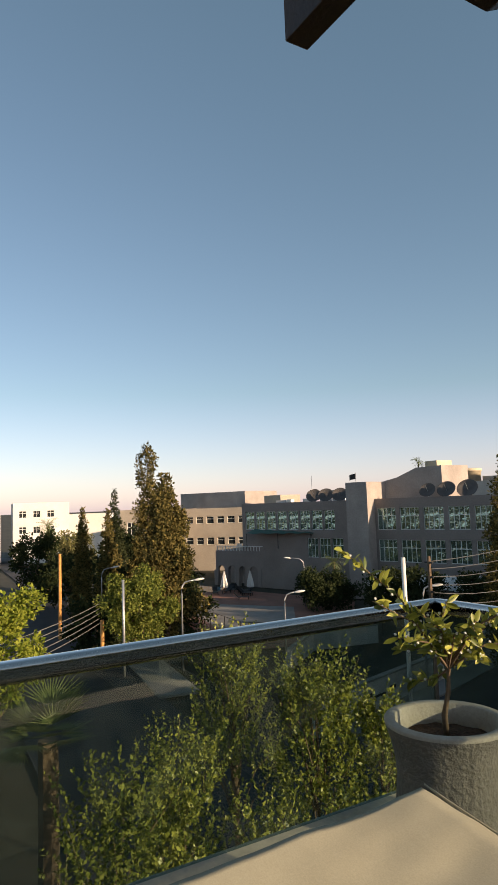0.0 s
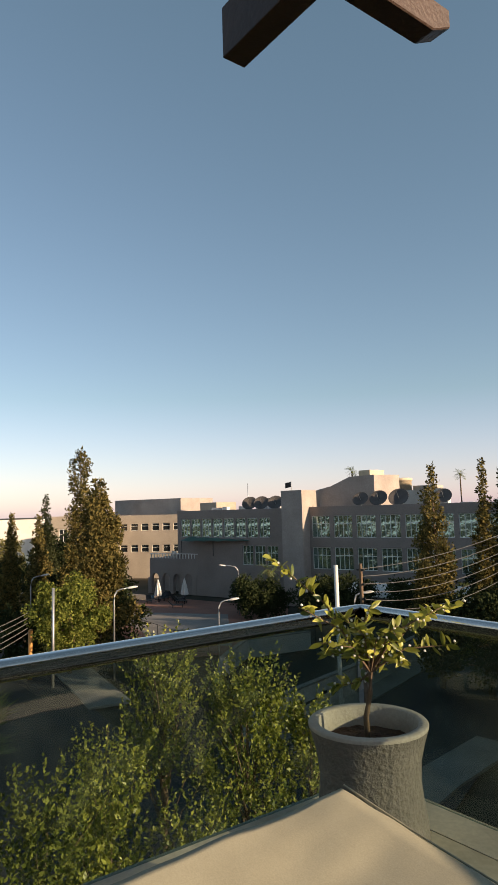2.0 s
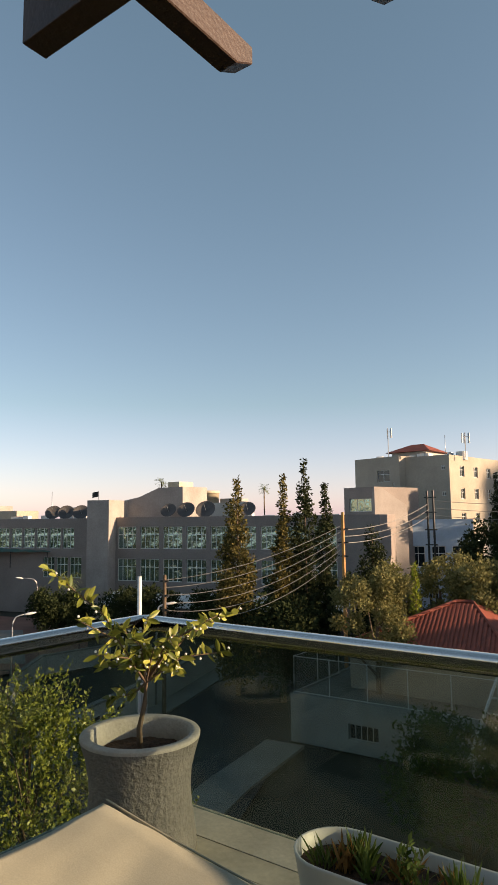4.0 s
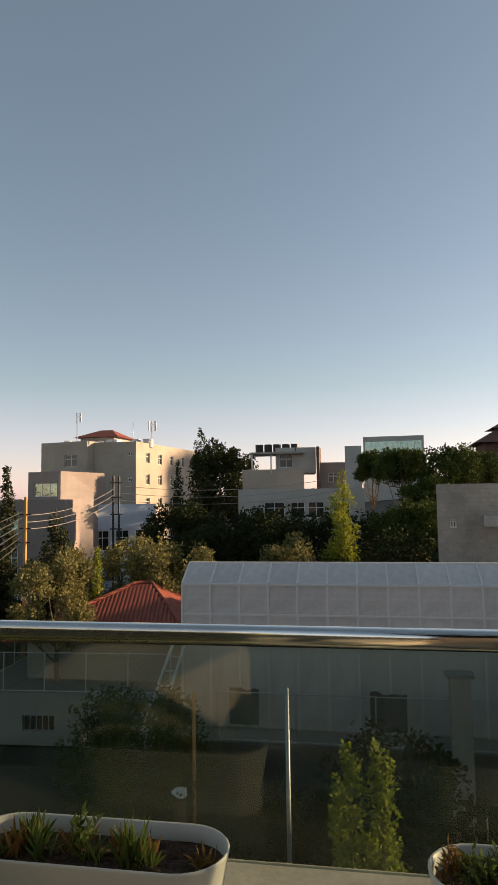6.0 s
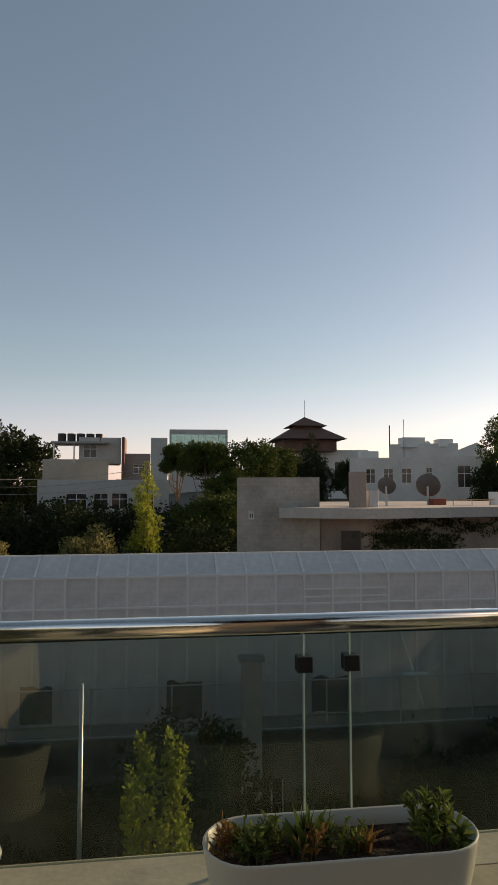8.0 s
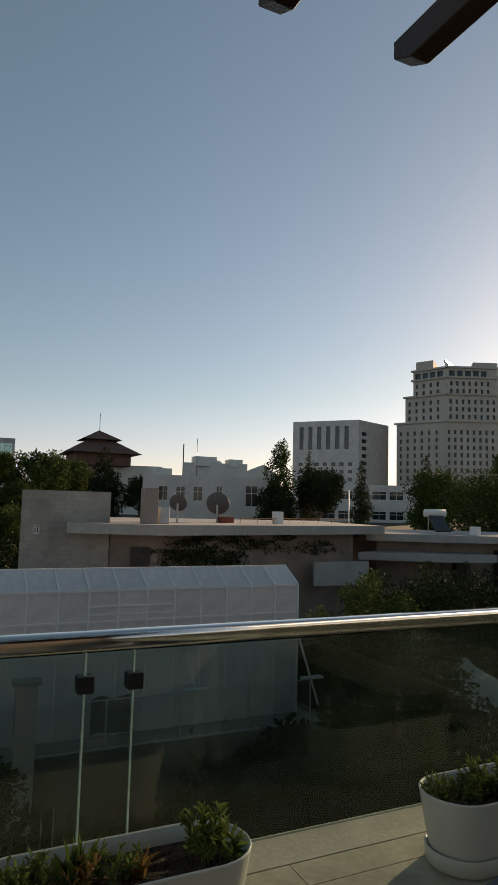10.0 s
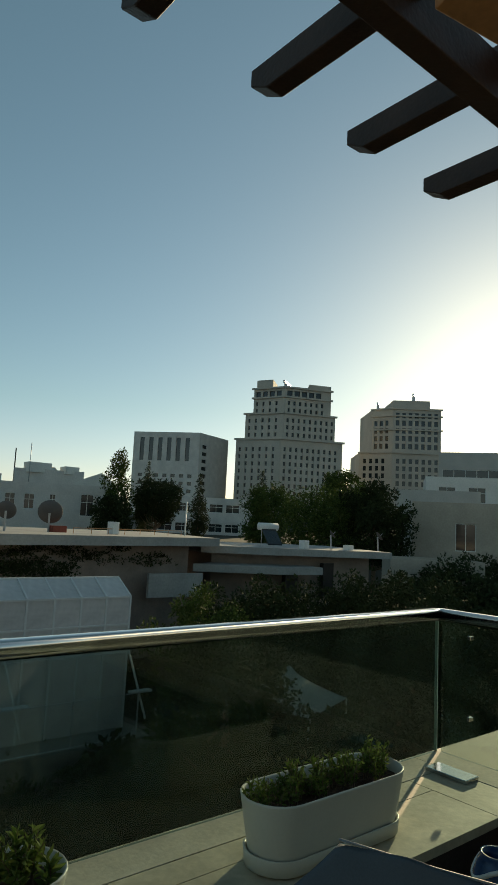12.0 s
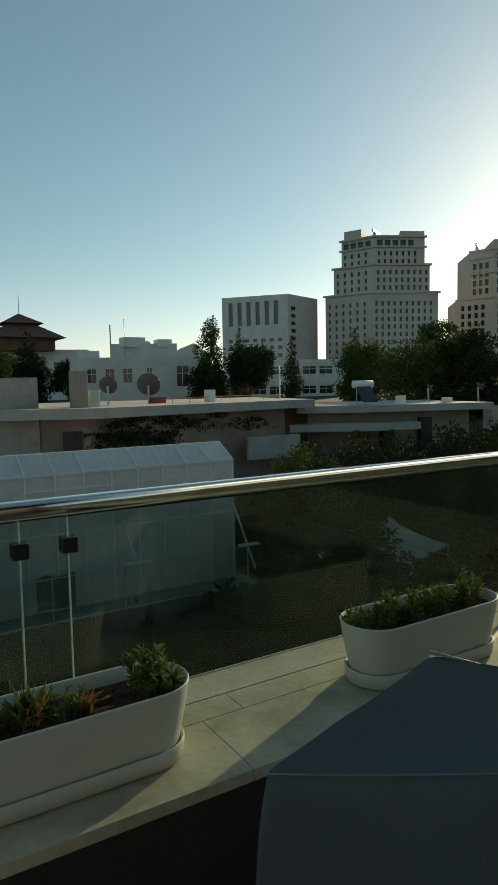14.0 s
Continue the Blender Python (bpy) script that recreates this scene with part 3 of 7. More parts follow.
house("white_apartments", "white sunlit apartment block with balconies", plan((-146, 29), (-144, 40.5), 16), -9.6, 3.4, M["bright_white"],
      {0: rows_of(1.2, 2.9, 3, 1.5, (0.2, -3.2, -6.5), 1.5), 1: rows_of(1.5, 3.5, 4, 1.4, (0.2, -3.2, -6.5), 1.5)})
house("white_block", "small white house far down the street", plan((-150, 20), (-149, 27.0), 12), -9.6, 1.2, M["bright_white"], {0: rows_of(1, 2.4, 2, 1.2, (-1.2, -4.5), 1.4)})
house("small_white_block", "small cream house behind the trees", plan((-150, 42), (-146, 50.0), 12), -9.6, 0.6, M["bright_white"])

# apartment block with roof masts
house("apartment_block", "tall beige apartment block in late sun", [(-30.6, 86.8), (-27.0, 113), (-46, 116), (-46.5, 92), (-38.5, 91.0), (-38.5, 87.8), (-36.0, 88.0), (-36.0, 90.0), (-31.5, 90.0)][:2] + [(-40, 116), (-46.5, 90.5), (-38.0, 87.0)],
      -9.6, 9.6, M["beige_wall"], {0: rows_of(3.0, 4.2, 5, 1.3, (-3.2, 0.2, 3.6, 6.7), 1.5), 3: [(5.2, 7.4, 6.2, 8.0)], 4: [(6.2, 6.8, 7.6, 8.2), (6.2, 6.8, 4.0, 4.6)]}, category="apartment block")
house("annex", "pinkish annex with a high teal window", plan((-37.0, 68.7), (-32.5, 67.5), 8), -9.6, 4.7, M["hotel"], {0: [(0.8, 4.2, 1.9, 3.4)]}, pane=M["pane_teal"], style=(3, 1, 0.06))
house("utility_block", "low utility block clad in pale blue sheet", plan((-31.4, 73.5), (-24.9, 77.9), 6), -9.6, 0.9, M["blue_sheet"], {0: rows_of(0.5, 2.4, 3, 1.6, (-4.6,), 2.4)})

house("apartment_wing", "beige projecting wing of the apartment block", plan((-45.2, 87.6), (-37.3, 85.6), 5), -9.6, 9.75, M["beige_wall"], {0: [(4.2, 6.4, 6.2, 7.9), (6.9, 7.2, 2.0, 6.0)]}, category="apartment block")
bm = bmesh.new()
prof = [(0, -9.6), (0, 4.5), (1.2, 4.5), (2.6, 3.7), (4.7, 2.6), (4.7, -9.6)]
a = [bm.verts.new((x, 0, z)) for x, z in prof]
b = [bm.verts.new((x, 0.6, z)) for x, z in prof]
bm.faces.new(a)
bm.faces.new(b[::-1])
for i in range(len(prof)):
    j = (i + 1) % len(prof)
    bm.faces.new((a[j], a[i], b[i], b[j]))
bmesh.ops.recalc_face_normals(bm, faces=bm.faces)
solid("sloped_wall", bm, M["hotel_side"], "tall pale wall with a sloping top", "wall", at=pose(-32.45, 67.4, 0, 0, 0, 64))

# houses on the hill
house("terrace_house", "white flat-roofed house with wide windows", plan((-11.9, 64.0), (0.5, 65.0), 9), -8, 2.3, M["white_wall"],
      {0: [(2.6, 4.6, -0.6, 1.0), (5.2, 6.6, -0.6, 1.0), (6.9, 8.5, -0.6, 1.0), (9.6, 11.0, -0.8, 0.9)]})
house("upper_house", "cream upper storey with a covered roof terrace", plan((-12.0, 67.0), (-5.6, 67.6), 7), 1.5, 4.4, M["beige_wall"])
house("roof_room", "roof room with a dark side wall", plan((-8.6, 68.0), (-4.4, 68.4), 5), 4.0, 6.7, M["white_wall"], {0: [(0.4, 1.8, 4.6, 6.0)]})
house("brown_annex", "small brown roof annex", plan((-4.2, 69.0), (-1.4, 69.2), 5), 1.9, 5.1, M["hotel"], {0: [(1.0, 2.2, 3.0, 4.0)]})
house("glass_office", "low glazed office with a pale roof edge", plan((1.6, 200), (19.4, 199), 15), -2, 19.6, M["white_wall"], {0: [(0.5, 17.2, 13.5, 18.2)]}, pane=M["pane_teal"], style=(8, 1, 0.12), parapet=0.2)
house("office_wing", "pale low wing beside the glazed office", plan((-4, 200), (1.0, 200), 10), -2, 17.0, M["white_wall"])
house("pagoda_house", "white house with a stepped brown tiled roof", plan((22.0, 139), (43.0, 133.5), 14), -4, 9.6, M["bright_white"],
      {0: rows_of(2.0, 4.2, 5, 1.8, (5.2, 0.8), 1.9)})

# neighbouring low house with block wall and slab roofs
house("block_tower", "pale concrete block stair tower with rain stains", plan((3.58, 31.8), (7.55, 31.1), 4), -9.0, 1.95, M["block"], {0: [(0.55, 0.85, -0.1, 0.35)]}, parapet=0.15)
house("villa", "low white hillside villa with arched window", plan((25.5, 87.5), (42.5, 79.5), 10), -2, 5.6, M["off_white"],
      {0: rows_of(2.2, 2.4, 3, 1.3, (2.1,), 2.0) + [(10.2, 11.0, 2.2, 4.2), (14.2, 15.9, 1.5, 4.4)]})
house("villa_upper", "upper part of the white villa", plan((31.5, 88.0), (40.0, 84.5), 6), 4, 7.6, M["off_white"])
house("low_white_house", "white house with bands of windows among trees", plan((70, 114.5), (88.0, 102.5), 10), -2, 6.6, M["off_white"],
      {0: rows_of(1.0, 3.4, 5, 2.8, (3.6, -0.4), 1.7)})
# ---- far towers ----
def tower_wins(u0, u1, pitch, w, v0, v1, vpitch, h):
    out = []
    v = v0
    while v + h < v1:
        u = u0
        while u + w <= u1:
            out.append((u, u + w, v, v + h))
            u += pitch
        v += vpitch
    return out


house("white_hotel", "wide white hotel block with tall window bays", [(147, 262), (166.6, 237.6), (190, 247), (172, 274)], 0, 41.5, M["off_white"],
      {0: rows_of(3.2, 4.3, 6, 2.0, (28.5,), 10.5) + tower_wins(3.0, 30, 3.9, 2.0, 4, 26, 3.4, 1.6), 1: tower_wins(2.5, 7, 4.5, 4.0, 5, 39, 3.3, 1.7)}, category="hotel", style=None, depth=0.5, parapet=0.8)
T1L = [(185.8, 235.6), (195.0, 215.0), (221.8, 202.2), (245, 228), (212, 262)]
T1M = [(188.8, 233.2), (196.6, 215.2), (219.2, 204.8), (242, 228), (213, 258)]
T1H = [(191.5, 231.0), (197.4, 215.6), (217.7, 206.4), (238, 228), (214, 254)]
T2L = [(272.3, 235.5), (279.3, 218.6), (300.0, 200.0), (325, 228), (295, 262)]
T2H = [(276.5, 230.5), (279.7, 218.9), (298.4, 201.4), (320, 228), (296, 256)]
house("tower_low", "stepped stone hotel tower, lower flanks", T1L, 0, 41, M["hazed_tower_stone"],
      {0: tower_wins(1.5, 21, 3.4, 1.1, 12, 39, 3.3, 1.9), 1: tower_wins(1.5, 28, 2.7, 1.1, 12, 40, 3.3, 1.9)}, category="hotel", style=None, depth=0.6)
house("tower_middle", "stepped stone hotel tower, middle storeys", T1M, 40.5, 53, M["hazed_tower_stone"],
      {0: tower_wins(1.5, 18, 3.4, 1.1, 42, 52, 3.3, 1.9), 1: tower_wins(1.2, 24, 2.7, 1.1, 42, 52, 3.3, 1.9)}, category="hotel", style=None, depth=0.6)
house("tower_high", "stepped stone hotel tower with a colonnade on top", T1H, 52.5, 65, M["hazed_tower_stone"],
      {0: tower_wins(1.2, 15, 3.4, 1.1, 53.4, 60, 3.3, 1.9) + rows_of(1.0, 3.6, 4, 2.6, (60.8,), 2.6), 1: tower_wins(1.2, 21, 2.7, 1.1, 53.4, 60, 3.3, 1.9) + rows_of(0.8, 3.5, 5, 2.6, (60.8,), 2.6)}, category="hotel", style=None, depth=0.7)
house("second_tower_low", "second stone tower, lower flanks", T2L, 0, 44, M["hazed_tower_stone"],
      {0: tower_wins(2, 17, 3.4, 1.8, 14, 42, 4.0, 2.6), 1: tower_wins(2, 26, 3.4, 1.8, 14, 42, 4.0, 2.6)}, category="hotel", style=None, depth=0.6)
house("second_tower_high", "second stone tower, upper storeys", T2H, 43.5, 68, M["hazed_tower_stone"],
      {0: tower_wins(1.2, 11, 3.2, 1.8, 46, 64, 4.2, 2.9), 1: tower_wins(1.5, 24, 3.4, 2.0, 46, 67, 4.2, 2.9)}, category="hotel", style=None, depth=0.6)


# ---- trees ----
def blade(verts, faces, c, d, side, length, width):
    """One leaf: a pointed quad bent along its rib."""
    n = len(verts)
    tip = c + d * length
    mid = c + d * (length * 0.45)
    verts.extend((c, mid + side * width, tip, mid - side * width))
    faces.append((n, n + 1, n + 2, n + 3))


def rnd_dir(rng, up=0.0):
    v = Vector((rng.gauss(0, 1), rng.gauss(0, 1), rng.gauss(0, 1) + up))
    return v.normalized() if v.length > 1e-6 else Vector((0, 0, 1))


def leaves(clumps, count, length, width, rng, up=0.3, droop=0.0, twig=3):
    """Leaves in short sprays over the skins of the clumps: (centre, radii)."""
    verts, faces = [], []
    weights = [r.x * r.z for _, r in clumps]
    total = sum(weights)
    for (c, r), w in zip(clumps, weights):
        for _ in range(max(4, int(count * w / total / twig))):
            d = rnd_dir(rng)
            k = rng.uniform(0.45, 1.08) if rng.random() < 0.75 else rng.uniform(0.2, 0.6)
            p = c + Vector((d.x * r.x, d.y * r.y, d.z * r.z)) * k
            base = (d + rnd_dir(rng, up) * 0.9 + Vector((0, 0, -droop))).normalized()
            for _ in range(twig):
                q = (base + rnd_dir(rng) * 0.7).normalized()
                side = q.cross(rnd_dir(rng)).normalized()
                s = rng.uniform(0.6, 1.3)
                blade(verts, faces, p + rnd_dir(rng) * length * 0.5, q, side, length * s, width * s)
    me = bpy.data.meshes.new("crown")
    me.from_pydata(verts, [], faces)
    return me


def crown_part(parent, me, material, name="crown"):
    me.materials.append(material)
    ob = new(name, me)
    ob.parent = parent
    return ob


def limbs(bm, clumps, base_z, top, rng, r0):
    tube(bm, [(0, 0, base_z), (rng.uniform(-.1, .1), rng.uniform(-.1, .1), base_z + (top - base_z) * 0.5), (0, 0, top)], r0, 8, r0 * 0.45)
    for c, r in clumps[:14]:
        z0 = base_z + (top - base_z) * rng.uniform(0.35, 0.95)
        a = Vector((0, 0, z0))
        mid = (a + c) / 2 + Vector((rng.uniform(-.15, .15), rng.uniform(-.15, .15), -0.08 * c.length))
        tube(bm, [a, mid, c], r0 * 0.4, 6, r0 * 0.12)


def broadleaf(name, label, x, y, z0, crown_lo, top, width, leaf, count, length=0.22, seed=1, blobs=30, flat=1.0, category="tree", group=""):
    rng = random.Random(seed)
    ob = thing(name, label, category, (x, y, z0), group=group)
    lo, hi = crown_lo - z0, top - z0
    clumps = []
    for i in range(blobs):
        k = (i + 0.5) / blobs
        zz = lo + (hi - lo) * (0.12 + 0.76 * k)
        wid = width / 2 * math.sqrt(max(0.08, 1 - (2 * (0.12 + 0.76 * k) - 0.95) ** 2))
        a = i * 2.4 + rng.uniform(-.5, .5)
        rr = wid * rng.uniform(0.25, 1.08)
        s = width * rng.uniform(0.07, 0.21)
        clumps.append((Vector((rr * math.cos(a), rr * math.sin(a), zz + rng.uniform(-.05, .05) * (hi - lo))), Vector((s, s, min(s * flat, (hi - lo) * 0.3)))))
    bm = bmesh.new()
    limbs(bm, clumps, 0, lo + (hi - lo) * 0.55, rng, max(0.03, width * 0.035))
    part("trunk", bm, M["bark"], ob)
    crown_part(ob, leaves(clumps, int(count * 2.3), length * 0.74, length * 0.22, rng), LEAF[leaf])
    return ob


def conifer(name, label, x, y, z0, top, width, leaf, count, seed=1, slim=1.0, length=0.3, group="", ragged=0.45, taper=0.72):
    """A cypress: an upright spindle of ragged sprays round one stem."""
    rng = random.Random(seed)
    ob = thing(name, label, "tree", (x, y, z0), group=group)
    h = top - z0
    clumps = []
    n = int(18 + h * 5)
    for i in range(n):
        k = (i + 0.5) / n
        prof = min(1.0, (0.25 + k * 4)) * (1 - k) ** taper * 1.05 + 0.05
        wid = width / 2 * prof * rng.uniform(1 - ragged, 1 + ragged)
        a = i * 2.4 + rng.uniform(-.6, .6)
        s = max(0.12, wid * rng.uniform(0.26, 0.5))
        rr = max(0, wid - s * 0.6) * rng.uniform(0.55, 1.05)
        clumps.append((Vector((rr * math.cos(a), rr * math.sin(a), h * (0.06 + 0.92 * k))), Vector((s, s, s * rng.uniform(1.1, 1.9) * slim))))
    bm = bmesh.new()
    tube(bm, [(0, 0, 0), (0.03, 0.02, h * 0.5), (0, 0, h * 0.96)], max(0.06, width * 0.05), 8, 0.02)
    part("trunk", bm, M["bark"], ob)
    crown_part(ob, leaves(clumps, int(count * 2.3), length * 0.66, length * 0.19, rng, up=0.8), LEAF[leaf])
    return ob


gz = ground_z
conifer("cypress", "tall ragged cypress in evening light", -49.5, 21.8, -9.6, 4.4, 3.9, "cypress", 12000, 11, length=0.40, group="cypresses", taper=0.48)
conifer("poplar", "tall slim poplar behind the cypress", -59.2, 24.2, -9.6, 8.0, 3.2, "cypress", 7000, 12, length=0.36, ragged=0.5, taper=0.40)
conifer("cypress", "dark slim cypress down the street", -66.1, 23.3, -9.6, 3.7, 3.0, "cypress_dark", 4000, 13, length=0.4, group="cypresses")
conifer("cypress", "sunlit short cypress beside the street", -60.0, 18.0, -9.6, 1.8, 2.3, "cypress", 3500, 14, length=0.4, group="cypresses")
conifer("cypress", "sunlit short cypress beside the street", -58.3, 19.9, -9.6, 1.5, 2.2, "cypress", 3500, 15, length=0.4, group="cypresses")
broadleaf("street_tree", "round green tree beside the street", -44.8, 17.5, -9.6, -8.2, -3.0, 4.8, "shrub", 7000, 0.26, 16, 44)
broadleaf("street_tree", "dark leafy tree down the street", -77.9, 18.3, -9.6, -7.5, -0.8, 6.0, "dark", 4000, 0.42, 17)
broadleaf("street_tree", "olive-green tree down the street", -86.7, 24.3, -9.6, -8, -1.6, 6.0, "olive", 4000, 0.42, 18)
broadleaf("street_tree", "leafy tree beside the street", -30.2, 5.2, -9.6, -6.5, -1.9, 4.2, "lime", 5000, 0.26, 19)
broadleaf("street_tree", "dark tree behind the cypresses", -72.0, 27.0, -9.6, -8, -0.6, 7.0, "dark", 5000, 0.4, 20)
broadleaf("street_tree", "dark low tree behind the cypress", -57.5, 26.2, -9.6, -9, -5.0, 4.4, "dark", 4000, 0.36, 21)
conifer("cypress", "cypress with reddish-brown sprays before the hotel", -25.7, 33.3, -9.6, 4.2, 3.6, "cypress", 8000, 22, length=0.3, group="cypresses", ragged=0.45)
conifer("cypress", "slim cypress before the hotel", -24.4, 36.7, -9.6, 4.4, 2.1, "cypress", 5000, 23, length=0.3, group="cypresses", ragged=0.4)
conifer("cypress", "tall dark cypress before the hotel", -24.2, 39.1, -9.6, 5.7, 2.6, "cypress_dark", 6000, 24, length=0.3, group="cypresses")
conifer("cypress", "slim dark cypress before the hotel", -22.0, 38.1, -9.6, 3.8, 2.0, "cypress_dark", 4500, 25, length=0.3, group="cypresses", ragged=0.45)
conifer("cypress", "dark cypress beside the orange pole", -21.0, 43.0, -9.6, 0.9, 4.2, "cypress_dark", 4500, 26, length=0.34, group="cypresses")
broadleaf("garden_tree", "dark garden tree beside the cypresses", -22.5, 33.5, -9.6, -8.5, -3.4, 6.0, "dark", 5000, 0.3, 27)
broadleaf("olive_tree", "round olive tree lit by low sun", -14.8, 30.6, -9.6, -5.6, -1.0, 4.6, "olive", 8000, 0.2, 28, 20, group="olives")
broadleaf("olive_tree", "olive tree with a sunlit top", -15.5, 41.2, -9.6, -6, -1.2, 4.8, "olive", 5000, 0.26, 29, group="olives")
broadleaf("olive_tree", "olive tree with a sunlit top", -11.5, 39.6, -9.6, -6, -1.3, 5.6, "olive", 6000, 0.26, 30, group="olives")
conifer("sapling", "slim bright green sapling beside the olive", -14.4, 34.6, -9.6, -1.1, 1.0, "lime", 1500, 31, length=0.2)
broadleaf("garden_tree", "round dark tree below the apartments", -16.1, 57.8, -9.6, -5, 1.3, 6.2, "dark", 6000, 0.36, 32)
broadleaf("pine", "tall feathery pine beside the apartments", -17.6, 82.0, -9.6, -2, 8.6, 8.0, "dark", 8000, 0.5, 33, 34)
conifer("pine", "pine with a pointed top", -20.6, 84.0, -9.6, 11.0, 6.0, "cypress_dark", 4500, 34, length=0.5)
conifer("cypress", "slim dark cypress beside the apartments", -22.9, 80.9, -9.6, 6.7, 2.6, "cypress_dark", 3500, 35, length=0.4, group="cypresses")
conifer("poplar", "slim yellow-green poplar in the gardens", -1.1, 45.0, -8, 3.4, 3.3, "lime", 5500, 36, length=0.26)
broadleaf("garden_tree", "low dark garden trees", -6.7, 51.6, -9, -6, 0.2, 7.0, "dark", 6000, 0.34, 37)
broadleaf("garden_tree", "low dark garden trees", -12.5, 53.0, -9.6, -6, -0.6, 7.0, "dark", 5000, 0.34, 38)
broadleaf("garden_tree", "low garden bush with lit tips", -4.6, 43.0, -9, -6, -1.2, 4.2, "olive", 3500, 0.24, 39)
broadleaf("garden_tree", "low dark garden trees", -1.5, 38.0, -9, -7.5, -2.2, 6.5, "dark", 5000, 0.28, 40)
broadleaf("garden_tree", "low dark garden trees", 3.0, 42.0, -9, -7, -1.0, 6.5, "dark", 5000, 0.3, 41)
for i, (x, y, zt, w) in enumerate(((1.5, 72.0, 6.2, 4.2), (3.9, 62.0, 6.0, 4.4), (8.2, 60.0, 5.9, 5.4), (11.6, 68.0, 5.9, 5.0), (6.0, 56.0, 3.0, 4.6), (3.9, 50.0, 1.0, 5.0))):
    broadleaf("umbrella_pine", "umbrella pine with a broad dark green crown", x, y, gz(x, y) - 0.3, zt - w * 0.75, zt, w, "pine", 7000, 0.26, 50 + i, 34, 0.9, group="umbrella pines")
conifer("pine", "dark pine before the white house", 21.4, 92.5, gz(21, 92) - 0.3, 9.6, 6.0, "cypress_dark", 5000, 60, length=0.44)
broadleaf("garden_tree", "dark tree beside the pine", 17.0, 90.0, gz(17, 90) - 0.3, 1, 5.2, 7.0, "dark", 4000, 0.4, 61)
broadleaf("garden_tree", "dark tree beside the pine", 26.0, 90.0, gz(26, 90) - 0.3, 1, 5.0, 6.0, "dark", 4000, 0.4, 62)
conifer("pine", "tall pine with a knobbly top", 40.2, 75.0, gz(40, 75) - 0.3, 10.4, 3.6, "pine", 6000, 63, length=0.36, ragged=0.7, taper=0.32)
broadleaf("umbrella_pine", "dark umbrella pine among houses", 46.5, 75.5, gz(46, 75) - 0.3, 1.0, 6.6, 6.5, "dark", 7000, 0.36, 64, group="umbrella pines")
broadleaf("garden_tree", "dark tree below the villa", 38.0, 72.0, gz(38, 72) - 0.3, -2, 4.6, 5.0, "dark", 4000, 0.34, 65)
conifer("pine", "small dark pine on the hillside", 51.2, 85.9, gz(51, 86) - 0.3, 10.4, 4.0, "cypress_dark", 3500, 66, length=0.36)
conifer("pine", "small dark pine on the hillside", 59.5, 84.0, gz(59, 84) - 0.3, 9.3, 3.4, "cypress_dark", 3000, 67, length=0.36)
broadleaf("garden_tree", "big dark tree on the hillside", 51.0, 48.0, gz(51, 48) - 0.3, -3, 6.0, 11.0, "pine", 11700, 0.36, 68, 60)
broadleaf("garden_tree", "big dark tree on the hillside", 52.6, 43.2, gz(52, 43) - 0.3, -3, 6.6, 7.4, "dark", 10400, 0.36, 69, 50)
broadleaf("garden_tree", "big dark tree on the hillside", 57.0, 64.5, gz(57, 64) - 0.3, -2, 7.0, 8.0, "pine", 9100, 0.36, 70, 50)
broadleaf("garden_tree", "big dark tree on the hillside", 70.2, 64.0, gz(70, 64) - 0.3, 0, 10.4, 7.0, "pine", 7800, 0.38, 71, 46)
conifer("pine", "small dark pine on the hillside", 62.0, 72.0, gz(62, 72) - 0.3, 9.6, 4.0, "cypress_dark", 3000, 72, length=0.36)
broadleaf("garden_tree", "low tree with lit tips behind the railing", 15.4, 21.4, -9.6, -6, -0.9, 3.4, "pine", 5000, 0.17, 73)
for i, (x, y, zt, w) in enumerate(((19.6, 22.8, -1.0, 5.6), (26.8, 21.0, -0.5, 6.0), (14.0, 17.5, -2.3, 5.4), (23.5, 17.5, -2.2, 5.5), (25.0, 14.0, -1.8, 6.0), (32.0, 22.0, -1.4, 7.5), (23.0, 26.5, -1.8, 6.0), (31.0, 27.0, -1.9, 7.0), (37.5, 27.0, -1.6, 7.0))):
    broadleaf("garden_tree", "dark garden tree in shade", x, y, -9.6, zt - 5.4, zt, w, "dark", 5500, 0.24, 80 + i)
# darker pine leaves stand in for this tree's shade
broadleaf("garden_tree", "olive-green tree in the lower garden, shade put into its leaf colour", -6.6, 18.9, -9.6, -7.0, -4.3, 4.6, "pine", 6000, 0.17, 95)
conifer("sapling", "yellow-green sapling below the terrace", -0.35, 13.0, -9.6, -3.3, 1.2, "lime", 3000, 96, length=0.16, taper=0.35)
conifer("sapling", "yellow-green sapling below the terrace", 0.25, 13.1, -9.6, -3.35, 1.0, "lime", 2600, 98, length=0.16, taper=0.35)
broadleaf("garden_tree", "dark tree in the lower garden", 0.6, 17.5, -9.6, -8.0, -4.6, 3.6, "dark", 3500, 0.18, 97)
